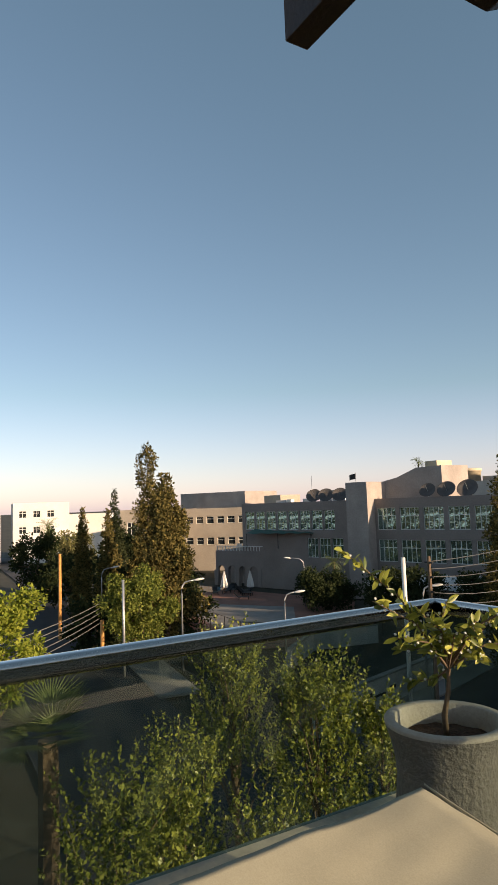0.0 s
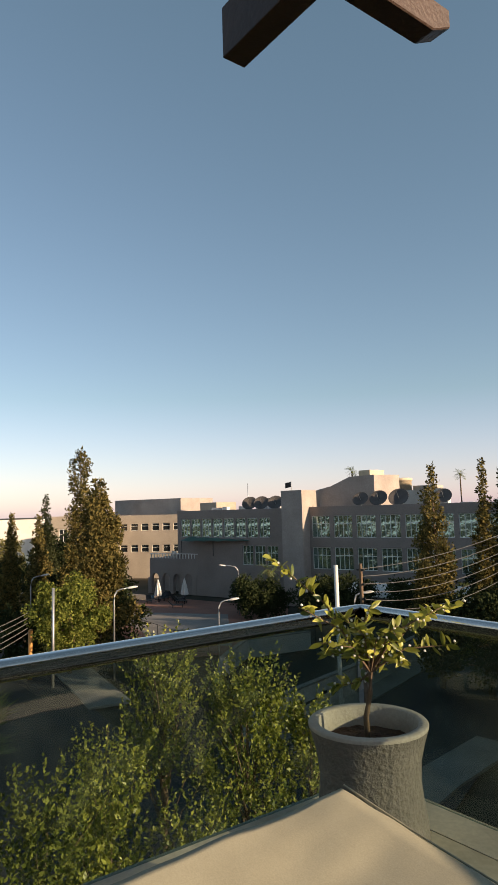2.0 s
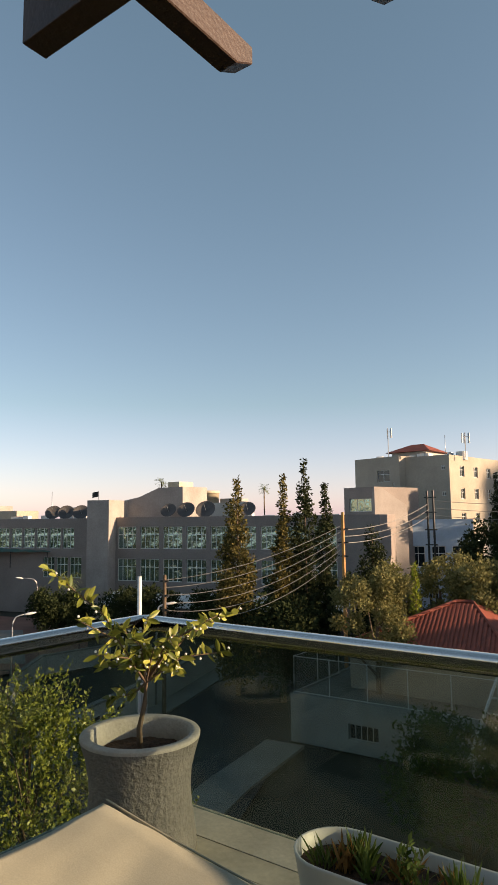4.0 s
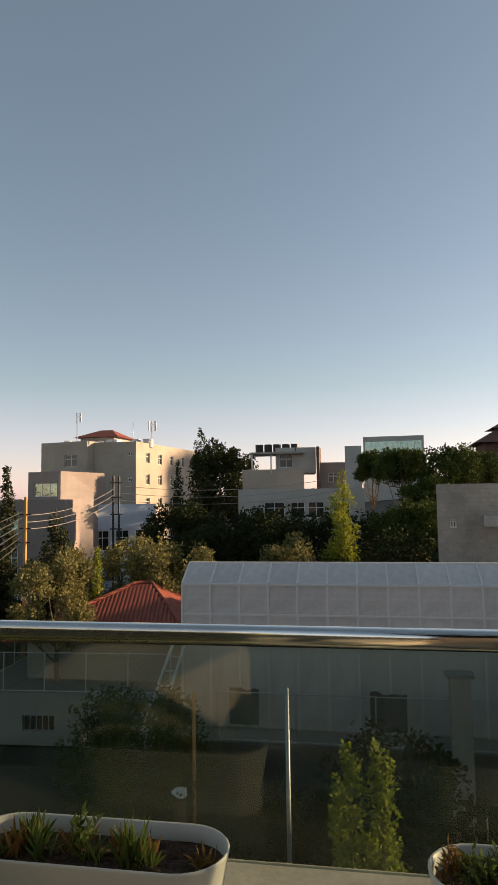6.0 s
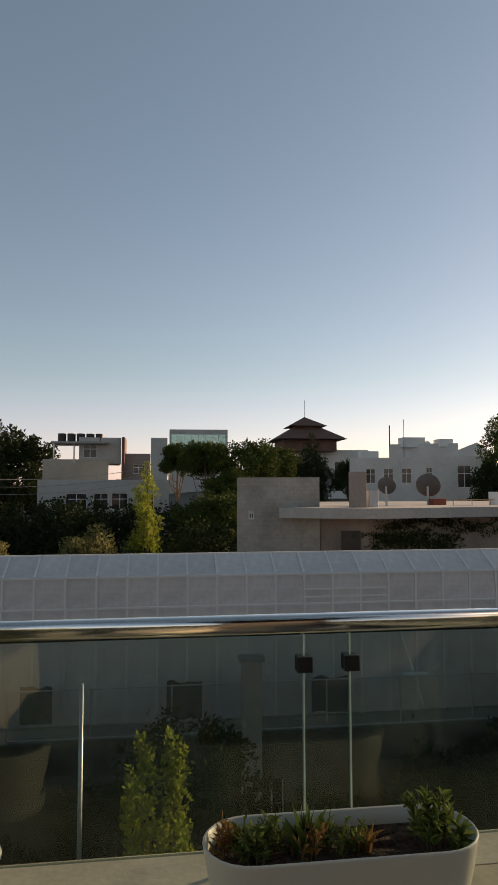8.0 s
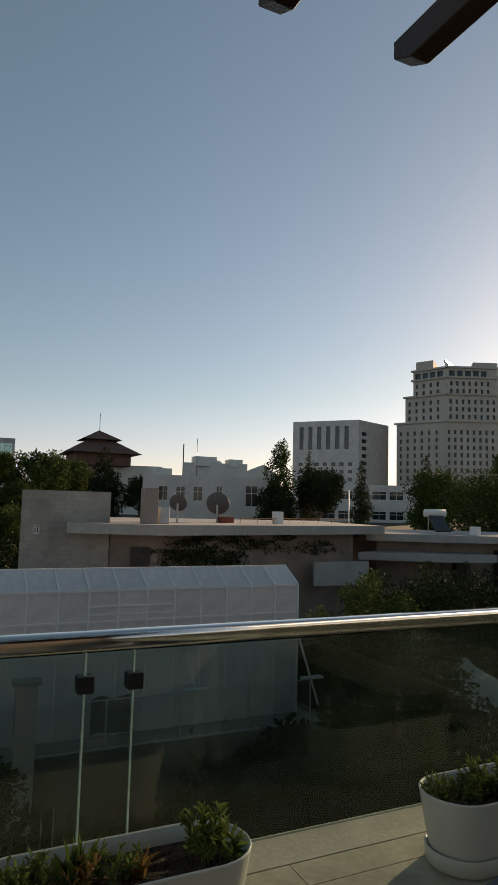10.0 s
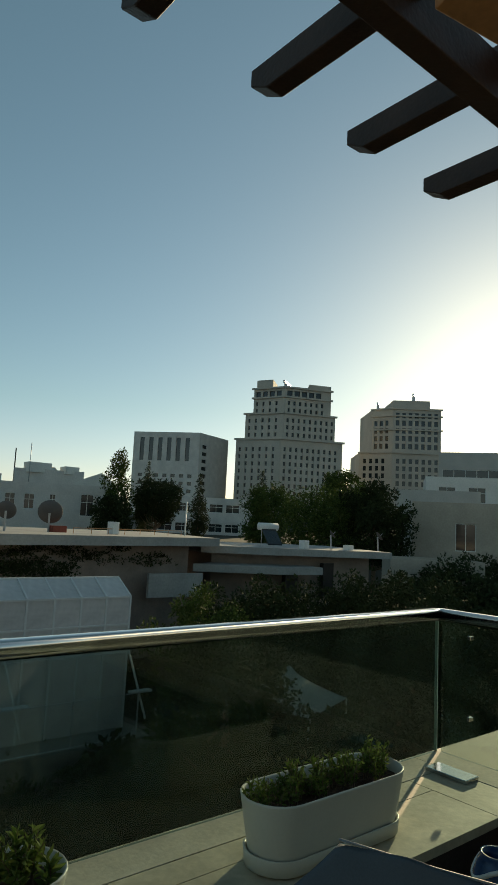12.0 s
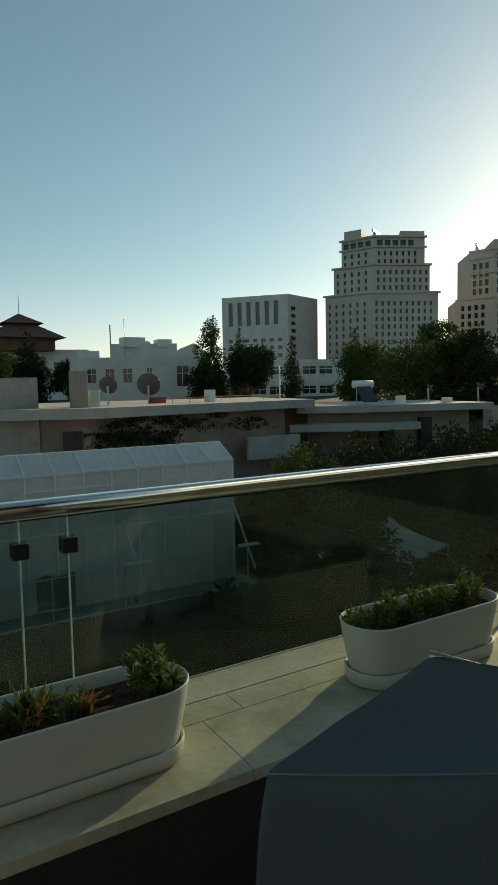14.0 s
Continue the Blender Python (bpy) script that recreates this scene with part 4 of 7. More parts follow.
# shrubs right under the terrace: upright sprigs set with small leaves
def sprig_shrub(x, y, z0, lo, top, width, leaf, sprigs, seed, size=0.046):
    rng = random.Random(seed)
    ob = thing("citrus_shrub", "tall shrub with upright sunlit leafy sprigs below the terrace", "shrub", (x, y, z0), group="shrubs below the terrace")
    verts, faces = [], []
    bm = bmesh.new()
    h = top - z0
    tube(bm, [(0, 0, 0), (0.08, 0.03, h * 0.5), (0, 0, lo - z0 + 0.4)], 0.07, 8, 0.04)
    for i in range(sprigs):
        a, k = rng.uniform(0, 6.283), math.sqrt(rng.random())
        t = rng.random() ** 0.7
        r = width / 2 * k * (1.0 - 0.45 * t)
        p = Vector((r * math.cos(a), r * math.sin(a), lo - z0 + (top - lo - 0.25) * t))
        d = Vector((math.cos(a) * k * 0.5, math.sin(a) * k * 0.5, 1.0)) + rnd_dir(rng) * 0.35
        d.normalize()
        ln = rng.uniform(0.22, 0.5)
        if i % 14 == 0:
            tube(bm, [Vector((0, 0, max(0.5, p.z - 0.8))), p * 0.6 + Vector((0, 0, p.z * 0.4 - 0.15)), p, p + d * ln], 0.009, 5, 0.002)
        n = int(ln / 0.013)
        for j in range(n):
            q = p + d * (ln * j / n) + rnd_dir(rng) * 0.012
            o = (rnd_dir(rng, 0.35) + d * 0.55).normalized()
            sd = o.cross(rnd_dir(rng)).normalized()
            sc = rng.uniform(0.6, 1.25) * (1.0 - 0.4 * j / n)
            blade(verts, faces, q, o, sd, size * sc, size * 0.27 * sc)
    part("stem", bm, M["bark"], ob)
    me = bpy.data.meshes.new("crown")
    me.from_pydata(verts, [], faces)
    crown_part(ob, me, LEAF[leaf])


for i, (x, y, zt, w, n) in enumerate(((-5.2, 3.7, -0.05, 1.15, 190), (-5.0, 4.3, -0.35, 0.9, 120), (-6.8, 3.7, 0.0, 1.3, 160), (-4.75, 1.55, -0.42, 0.95, 110), (-4.9, 2.15, -0.62, 0.9, 100), (-4.5, 2.75, -0.85, 0.9, 100),
                                      (-5.8, 2.6, -0.55, 1.1, 100), (-4.3, 0.95, -0.85, 0.8, 80), (-4.2, 3.5, -0.95, 1.0, 130), (-3.7, 2.7, -1.3, 0.9, 100), (-3.8, 1.7, -1.2, 0.9, 80), (-4.3, 4.5, -0.95, 0.8, 90))):
    sprig_shrub(x, y, -9.6, zt - 1.9, zt, w * 0.85, "shrub" if i % 4 == 3 else "citrus", int(n * 1.5), 100 + i, 0.058)
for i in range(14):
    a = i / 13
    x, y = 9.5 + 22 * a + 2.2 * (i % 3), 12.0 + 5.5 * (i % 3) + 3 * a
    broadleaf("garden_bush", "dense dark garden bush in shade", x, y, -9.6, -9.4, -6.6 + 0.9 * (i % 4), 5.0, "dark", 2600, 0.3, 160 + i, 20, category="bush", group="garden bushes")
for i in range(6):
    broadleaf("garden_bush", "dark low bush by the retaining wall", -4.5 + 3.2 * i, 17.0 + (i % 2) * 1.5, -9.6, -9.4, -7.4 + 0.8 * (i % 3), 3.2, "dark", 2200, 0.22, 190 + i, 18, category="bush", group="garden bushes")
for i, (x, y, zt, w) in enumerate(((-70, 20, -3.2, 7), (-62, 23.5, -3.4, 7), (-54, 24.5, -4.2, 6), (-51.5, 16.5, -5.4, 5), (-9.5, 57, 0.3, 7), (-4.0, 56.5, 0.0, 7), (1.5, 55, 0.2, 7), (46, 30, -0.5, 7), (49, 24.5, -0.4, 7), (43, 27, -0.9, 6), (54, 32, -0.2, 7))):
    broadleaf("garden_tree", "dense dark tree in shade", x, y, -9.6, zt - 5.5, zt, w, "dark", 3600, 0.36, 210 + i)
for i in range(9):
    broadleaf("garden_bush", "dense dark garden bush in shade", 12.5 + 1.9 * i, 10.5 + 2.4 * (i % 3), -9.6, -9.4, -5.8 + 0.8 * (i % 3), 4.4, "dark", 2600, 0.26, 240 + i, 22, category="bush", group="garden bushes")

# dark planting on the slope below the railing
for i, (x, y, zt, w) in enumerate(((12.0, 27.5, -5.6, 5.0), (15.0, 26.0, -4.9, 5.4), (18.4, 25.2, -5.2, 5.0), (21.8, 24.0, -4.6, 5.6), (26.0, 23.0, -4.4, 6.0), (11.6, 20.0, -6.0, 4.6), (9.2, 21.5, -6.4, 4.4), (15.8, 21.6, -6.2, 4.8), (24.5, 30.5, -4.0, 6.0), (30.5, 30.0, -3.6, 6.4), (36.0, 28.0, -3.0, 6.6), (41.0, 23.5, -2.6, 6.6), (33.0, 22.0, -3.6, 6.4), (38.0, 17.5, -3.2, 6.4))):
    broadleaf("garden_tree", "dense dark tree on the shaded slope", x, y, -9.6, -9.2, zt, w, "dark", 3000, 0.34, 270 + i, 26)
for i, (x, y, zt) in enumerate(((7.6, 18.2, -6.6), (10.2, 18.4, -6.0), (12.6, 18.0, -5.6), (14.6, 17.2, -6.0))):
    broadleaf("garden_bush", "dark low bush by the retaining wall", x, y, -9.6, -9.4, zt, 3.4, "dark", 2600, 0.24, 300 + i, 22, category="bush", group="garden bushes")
# ---- things on the terrace ----
def stadium(length, width, n=12):
    """An oblong outline with round ends, centred."""
    r, k = width / 2, length / 2 - width / 2
    out = [(k + r * math.sin(math.pi * i / n), -r * math.cos(math.pi * i / n)) for i in range(n + 1)]
    return out + [(-k - r * math.sin(math.pi * i / n), r * math.cos(math.pi * i / n)) for i in range(n + 1)]


def loft(bm, loops, close_end=True):
    rings = [[bm.verts.new((x, y, z)) for x, y in pts] for pts, z in loops]
    n = len(rings[0])
    for q, w in zip(rings, rings[1:]):
        for j in range(n):
            bm.faces.new((q[j], q[(j + 1) % n], w[(j + 1) % n], w[j]))
    if close_end:
        bm.faces.new(rings[0][::-1])
        bm.faces.new(rings[-1])
    bmesh.ops.recalc_face_normals(bm, faces=bm.faces)
    return bm


def planter(x, y, label):
    ob = thing("planter", label, "planter", (x, y, LEDGE + 0.002), group="window-box planters")
    body = loft(bmesh.new(), [(stadium(0.545, 0.165), 0.012), (stadium(0.56, 0.178), 0.05), (stadium(0.59, 0.195), 0.12), (stadium(0.612, 0.208), 0.181), (stadium(0.615, 0.212), 0.187), (stadium(0.610, 0.206), 0.190),
                              (stadium(0.602, 0.196), 0.187), (stadium(0.595, 0.190), 0.15), (stadium(0.58, 0.18), 0.11)])
    part("body", body, M["plastic"], ob, smooth=True)
    tray = loft(bmesh.new(), [(stadium(0.555, 0.17), 0.0), (stadium(0.575, 0.19), 0.004), (stadium(0.583, 0.199), 0.044), (stadium(0.579, 0.195), 0.047), (stadium(0.567, 0.184), 0.044), (stadium(0.55, 0.168), 0.012)])
    part("saucer", tray, M["plastic"], ob, "cream plastic drip saucer", smooth=True)
    rng = random.Random(int(x * 100) + 500)
    bm = bmesh.new()
    c = bm.verts.new((0, 0, 0.155))
    rings = []
    for k in (0.35, 0.7, 1.0):
        rings.append([bm.verts.new((px * k, py * k, 0.152 + rng.uniform(-0.008, 0.010) * (k < 1))) for px, py in stadium(0.598, 0.192)])
    n = len(rings[0])
    for j in range(n):
        bm.faces.new((c, rings[0][j], rings[0][(j + 1) % n]))
        for q, w in zip(rings, rings[1:]):
            bm.faces.new((q[j], w[j], w[(j + 1) % n], q[(j + 1) % n]))
    bmesh.ops.recalc_face_normals(bm, faces=bm.faces)
    part("soil", bm, M["soil"], ob, "dark crumbly potting soil", smooth=False)
    return ob


planter(-0.615, 1.435, "cream oblong plastic planter with sparse straggly herbs")
planter(0.415, 1.435, "cream oblong plastic planter with herbs and dry stalks")
planter(1.56, 1.435, "cream oblong plastic planter with a dense low herb hedge")


def strap_leaf(bm, p, d, length, width, rng, bend=0.5, seg=4):
    """A folded strap of a leaf that bends over to its tip."""
    d = d.normalized()
    side = d.cross(Vector((rng.gauss(0, 1), rng.gauss(0, 1), 0.2))).normalized()
    rows = []
    pos = p.copy()
    for i in range(seg + 1):
        k = i / seg
        w = width * math.sin(math.pi * (0.12 + 0.86 * k)) ** 0.8
        fold = d.cross(side) * w * 0.35
        rows.append([bm.verts.new(pos - side * w + fold), bm.verts.new(pos), bm.verts.new(pos + side * w + fold)])
        d = (d + Vector((0, 0, -bend / seg * k * 1.6)) + Vector((d.x, d.y, 0)) * (bend / seg * 0.5)).normalized()
        pos = pos + d * (length / seg)
    for a, b in zip(rows, rows[1:]):
        bm.faces.new((a[0], a[1], b[1], b[0]))
        bm.faces.new((a[1], a[2], b[2], b[1]))


def tuft(name, label, x, y, n, length, width, spread, leaf, seed, bend=0.5, group="herbs in the planters", stems=0, z=0.6):
    """A herb: strap leaves from one root, or stems set with small leaves."""
    rng = random.Random(seed)
    ob = thing(name, label, "plant", (x, y, z), group=group)
    bm = bmesh.new()
    if stems:
        sb = bmesh.new()
        for _ in range(stems):
            a, lean = rng.uniform(0, 6.28), rng.uniform(0.05, 1) * spread
            h = length * rng.uniform(0.6, 1.1)
            foot = Vector((rng.uniform(-1, 1) * spread * 0.35, rng.uniform(-0.03, 0.03), 0))
            top = foot + Vector((math.cos(a) * lean * 0.6, math.sin(a) * lean * 0.35, h))
            mid = (foot + top) / 2 + Vector((math.cos(a), math.sin(a), 0)) * -0.01
            tube(sb, [foot, mid, top], 0.0016, 4, 0.0008)
            for i in range(n):
                k = 0.25 + 0.75 * i / n
                q = foot.lerp(mid, k * 2) if k < 0.5 else mid.lerp(top, k * 2 - 1)
                strap_leaf(bm, q, (rnd_dir(rng, 0.5) + (top - foot).normalized() * 0.6), width * rng.uniform(3.5, 6), width * rng.uniform(0.7, 1.1), rng, 0.5, 2)
        part("woody_base", sb, M["bark"], ob, "thin woody stems")
    else:
        for _ in range(n):
            a, k = rng.uniform(0, 6.28), rng.random()
            d = Vector((math.cos(a) * spread * k * 9, math.sin(a) * spread * k * 6, 1.0))
            strap_leaf(bm, Vector((rng.uniform(-1, 1) * 0.02, rng.uniform(-1, 1) * 0.015, 0)), d, length * rng.uniform(0.55, 1.1), width, rng, bend)
    part("leaves", bm, LEAF[leaf], ob, smooth=True)
    return ob


tuft("herb", "straggly herb with olive-brown strap leaves", -0.77, 1.45, 54, 0.085, 0.0045, 0.06, "herb", 1)
tuft("herb", "dry olive-brown strap leaves in soil", -0.80, 1.43, 28, 0.07, 0.0045, 0.08, "herb_dry", 2)
tuft("herb", "small leafy green herb", -0.65, 1.46, 14, 0.08, 0.0045, 0.05, "herb", 3, stems=7)
tuft("herb", "upright herb with green strap leaves", -0.52, 1.42, 48, 0.10, 0.0045, 0.055, "herb", 4)
tuft("herb", "dry brown tuft among green straps", -0.50, 1.44, 32, 0.06, 0.0045, 0.09, "herb_dry", 5)
tuft("herb", "dry orange-brown grass tuft", -0.36, 1.43, 26, 0.05, 0.004, 0.10, "herb_dry", 6, bend=0.9)
tuft("herb", "bushy small-leaved green herb", 0.21, 1.43, 15, 0.08, 0.0036, 0.09, "herb", 7, stems=18)
tuft("herb", "upright herb with broad strap leaves", 0.33, 1.43, 34, 0.10, 0.008, 0.05, "herb", 8)
tuft("herb", "dry reddish-brown herb tuft", 0.46, 1.43, 34, 0.06, 0.005, 0.10, "herb_dry", 9, bend=0.8)
tuft("herb", "bushy herb leaning over the planter's end", 0.62, 1.43, 24, 0.115, 0.0045, 0.10, "herb", 10, stems=18)
for i in range(7):
    tuft("herb", "thin golden-brown strap leaves in soil", -0.85 + i * 0.06, 1.42 + 0.03 * (i % 2), 22, 0.07, 0.0036, 0.09, "herb_dry" if i % 2 else "herb", 40 + i)
for i in range(6):
    tuft("herb", "small bushy grey-green herb", 0.17 + i * 0.05, 1.45 - 0.03 * (i % 2), 14, 0.07, 0.0034, 0.08, "herb" if i % 3 else "herb_dry", 50 + i, stems=12)
tuft("herb", "single sprig hanging over the rim", 0.70, 1.42, 10, 0.06, 0.007, 0.10, "herb", 11, stems=3)
for i in range(9):
    tuft("hedge_herb", "dense dark green rosemary-like herb", 1.31 + i * 0.062, 1.435 + 0.02 * (-1) ** i, 15, 0.075 + 0.012 * (i % 3), 0.0034, 0.07, "herb", 20 + i, stems=20)

# stone pot with a small citrus tree
PX, PY = -1.48, 1.44
pot = thing("plant_pot", "rough grey stone-cast plant pot with a pale rim", "plant pot", (PX, PY, LEDGE + 0.002))
bm = bmesh.new()
lathe(bm, [(0.0, 0.0), (0.155, 0.0), (0.166, 0.01), (0.161, 0.05), (0.152, 0.11), (0.147, 0.17), (0.150, 0.22), (0.160, 0.27), (0.172, 0.305), (0.176, 0.318)], 96)
r = random.Random(4)
for v in bm.verts:
    if 0.02 < v.co.z < 0.29:
        d = Vector((v.co.x, v.co.y, 0)).normalized()
        v.co += d * noise.noise(v.co * 60) * 0.003
part("body", bm, M["pot"], pot, smooth=True)
bm = bmesh.new()
lathe(bm, [(0.176, 0.318), (0.177, 0.326), (0.174, 0.330), (0.150, 0.330), (0.146, 0.326), (0.143, 0.28), (0.140, 0.24)], 64)
part("rim", bm, M["pot_rim"], pot, "smooth pale cast rim", smooth=True)
bm = bmesh.new()
rings = lathe(bm, [(0.0005, 0.272), (0.05, 0.276), (0.10, 0.270), (0.143, 0.268)], 32)
for v in bm.verts:
    v.co.z += noise.noise(v.co * 40) * 0.008
part("soil", bm, M["soil"], pot, "dark dry potting soil")

citrus = thing("citrus_sapling", "small citrus tree with glossy yellow-green leaves and buds", "tree", (PX, PY, LEDGE + 0.27))
rng = random.Random(77)
RV, FV = Vector((0.60, 0.80, 0)), Vector((-0.80, 0.60, 0))
fork = RV * 0.015 + Vector((0, 0, 0.20))
bm = bmesh.new()
tube(bm, [Vector((0, 0, -0.02)), RV * -0.004 + Vector((0, 0, 0.07)), RV * 0.012 + Vector((0, 0, 0.14)), fork], 0.0095, 10, 0.0065)
tips = [(-0.295, 0.35), (-0.21, 0.20), (-0.15, 0.10), (-0.10, -0.06), (-0.08, 0.17), (-0.02, 0.10), (0.0, 0.20), (0.07, 0.15), (0.10, 0.03), (0.15, 0.17), (0.22, 0.15), (0.29, 0.20), (0.25, 0.08), (-0.12, 0.03), (0.20, 0.20), (-0.05, 0.05)]
leafbm, budbm = bmesh.new(), bmesh.new()
bmesh.ops.create_icosphere(budbm, subdivisions=1, radius=0.0045)
bud_me = finish(budbm, "flower_bud", M["white_paint"])
for i, (a, b) in enumerate(tips):
    tip = fork + RV * a + FV * rng.uniform(-0.13, 0.13) * (0.2 if i == 0 else 1) + Vector((0, 0, b))
    mid = fork.lerp(tip, 0.5) + Vector((0, 0, 0.03 if b > 0 else -0.01)) + RV * (0.02 if a < 0 else -0.02)
    pts = [fork, fork.lerp(mid, 0.6), mid, mid.lerp(tip, 0.6), tip]
    part("branch", tube(bmesh.new(), pts, 0.0038, 6, 0.0013), M["bark"], citrus, smooth=True)
    count = 46 if i == 0 else 26
    for j in range(count):
        k = 0.18 + 0.82 * (j + 0.5) / count
        f = k * 4
        q = pts[int(min(3, f))].lerp(pts[int(min(3, f)) + 1], f - int(min(3, f)))
        d = rnd_dir(rng, 0.15) + (tip - fork).normalized() * 0.35
        strap_leaf(leafbm, q, d, rng.uniform(0.024, 0.05), rng.uniform(0.0055, 0.0095), rng, 0.55, 4)
        if j % 5 == 0:
            shared("flower_bud", bud_me, citrus, Matrix.Translation(q + rnd_dir(rng) * 0.012))
part("trunk", bm, M["bark"], citrus, smooth=True)
part("leaves", leafbm, LEAF["citrus"], citrus, smooth=True)


# fabric covers over the seats
def cover_sheet(bm, fn, n, m):
    g = [[bm.verts.new(fn(i / n, j / m)) for j in range(m + 1)] for i in range(n + 1)]
    for i in range(n):
        for j in range(m):
            bm.faces.new((g[i][j], g[i + 1][j], g[i + 1][j + 1], g[i][j + 1]))
    return bm


def lerp3(a, b, k):
    return tuple(p + (q - p) * k for p, q in zip(a, b))


def seam(parent, pts, label, key="lit_cover_edge"):
    part("piping", tube(bmesh.new(), pts, 0.0022, 6), M[key], parent, label, smooth=True)


def draped(name, label, corners, drop, material, folds, seed, thick=0.006):
    """Cloth pulled over four raised corners, sagging between them, its skirt hanging down to the floor."""
    bm = bmesh.new()
    A, B, C, D = corners
    cx, cy = sum(c[0] for c in corners) / 4, sum(c[1] for c in corners) / 4

    def fn(u, v):
        s, t = (u - 0.15) / 0.7, (v - 0.15) / 0.7
        cs, ct = min(1, max(0, s)), min(1, max(0, t))
        p = lerp3(lerp3(A, B, cs), lerp3(D, C, cs), ct)
        over = max(0, -s, s - 1) * 1.0 + max(0, -t, t - 1) * 1.0
        sag = 0.03 * math.sin(math.pi * cs) * math.sin(math.pi * ct)
        w = folds * noise.noise(Vector((p[0] * 5 + seed, p[1] * 5, seed))) + folds * 0.35 * noise.noise(Vector((p[0] * 14, p[1] * 14, seed + 3)))
        z = p[2] - sag + w * 0.5
        if over:
            k = min(1, over / 0.214)
            ox, oy = p[0] - cx, p[1] - cy
            l = math.hypot(ox, oy)
            z = z - (z - drop) * k
            flare = (0.04 + 0.05 * noise.noise(Vector((ox * 7, oy * 7, seed)))) * k
            return (p[0] + ox / l * flare, p[1] + oy / l * flare, z)
        return (p[0], p[1], z)

    cover_sheet(bm, fn, 44, 44)
    bmesh.ops.recalc_face_normals(bm, faces=bm.faces)
    ob = solid(name, bm, material, label, "furniture cover", smooth=True)
    sol = ob.modifiers.new("thickness", "SOLIDIFY")
    sol.thickness = thick
    return ob


cover1 = draped("seat_cover", "beige cloth cover draped over a seat, folded and sunlit", ((-1.25, -0.05, 0.735), (-0.62, -0.05, 0.62), (-0.82, 1.13, 0.685), (-1.24, 1.10, 0.762)), 0.03, M["cover"], 0.022, 3.0)
BC = ((0.63, 0.93, 0.655), (1.00, 0.68, 0.66), (1.26, 0.60, 0.75), (1.02, 0.90, 0.80))
cover2 = draped("seat_cover", "blue-grey cloth cover pulled tight over a seat", BC, 0.03, M["cover_blue"], 0.022, 8.0)
# paler than the cloth: light along the cover's edges, put into a thin tube
M["lit_cover_edge"] = mat("lit_edge_grey", (0.19, 0.21, 0.23), 0.6, scale=20, var=0.1)
for a, b in ((3, 2), (0, 1)):
    p, q = Vector(BC[a]), Vector(BC[b])
    seam(cover2, [p.lerp(q, k / 6) + Vector((0, 0, 0.001 - 0.003 * math.sin(math.pi * k / 6))) for k in range(7)], "pale tube painted as the cover's lit edge")

LC = ((-1.25, -0.05, 0.735), (-0.62, -0.05, 0.62), (-0.82, 1.13, 0.685), (-1.24, 1.10, 0.762))
for a, b in ((3, 2), (1, 2)):
    p, q = Vector(LC[a]), Vector(LC[b])
    seam(cover1, [p.lerp(q, k / 8) + Vector((0, 0, -0.002 - 0.004 * math.sin(math.pi * k / 8))) for k in range(9)], "beige piped seam", "cover")

# side table with a jar
table = thing("side_table", "small dark side table", "table", (1.72, 0.98, 0))
bm = bmesh.new()
lathe(bm, [(0.0, 0.40), (0.16, 0.40), (0.165, 0.405), (0.165, 0.415), (0.16, 0.42), (0.0, 0.42)], 32)
part("tabletop", bm, M["wood_dark"], table)
for a in range(3):
    q = a * 2.09
    part("leg", tube(bmesh.new(), [(0.14 * math.cos(q), 0.14 * math.sin(q), 0), (0.10 * math.cos(q), 0.10 * math.sin(q), 0.40)], 0.012, 8), M["wood_dark"], table)
jar = thing("jar", "blue glass jar with pale rope handles", "jar", (1.705, 0.965, 0.422))
blue = mat("blue_glaze", (0.02, 0.06, 0.16), 0.15, scale=20, var=0.4)
bm = bmesh.new()
lathe(bm, [(0.0, 0), (0.05, 0.0), (0.062, 0.03), (0.064, 0.09), (0.05, 0.13), (0.04, 0.145), (0.043, 0.15), (0.036, 0.15), (0.034, 0.13), (0.0, 0.03)], 24)
part("body", bm, blue, jar, smooth=True)
for h, rr in ((0.05, 0.066), (0.11, 0.060)):
    bm = bmesh.new()
    pts = [(rr * math.cos(q * 0.2618), rr * math.sin(q * 0.2618), h + 0.02 * math.sin(q * 0.5236)) for q in range(25)]
    part("rope_ring", tube(bm, pts, 0.006, 6), M["white_paint"], jar, "pale twisted rope ring", smooth=True)

# board slung under the pergola
board = thing("hanging_board", "brown timber board slung under the pergola", "board", (1.10, 0.77, 2.50), -10.6)
part("plank", box(bmesh.new(), 0.0, 1.5, -0.45, 0.0, 0.0, 0.03, 0.004), M["plank_light"], board)
for x in (0.15, 1.35):
    part("cord", tube(bmesh.new(), [(x, -0.22, 0.02), (x, -0.22, 0.34)], 0.006, 6), M["dark_metal"], board)
# ---- street and walls ----
strip("road", [(-15, 8), (-19.5, 18), (-22.5, 26), (-27.5, 38), (-33, 52), (-40, 70)], 9.0, -0.02, M["asphalt"], "dark asphalt side street climbing past the walls", "road", 0.05)
strip("road", [(-170, 32), (-105, 26), (-62, 15), (-32, 11), (-14, 9.5), (12, 8.5), (45, 8)], 8.0, -0.03, M["asphalt"], "dark asphalt street below the terrace", "road", 0.05)
strip("pavement", [(-15.8, 14.5), (-17.6, 22), (-18.4, 27.5)], 2.0, 0.0, M["paving"], "pale concrete pavement beside the street", "pavement", 0.14)
strip("pavement", [(-25.2, 19), (-28.0, 30), (-33.5, 47)], 1.6, 0.0, M["paving"], "pale concrete pavement beside the street", "pavement", 0.14)
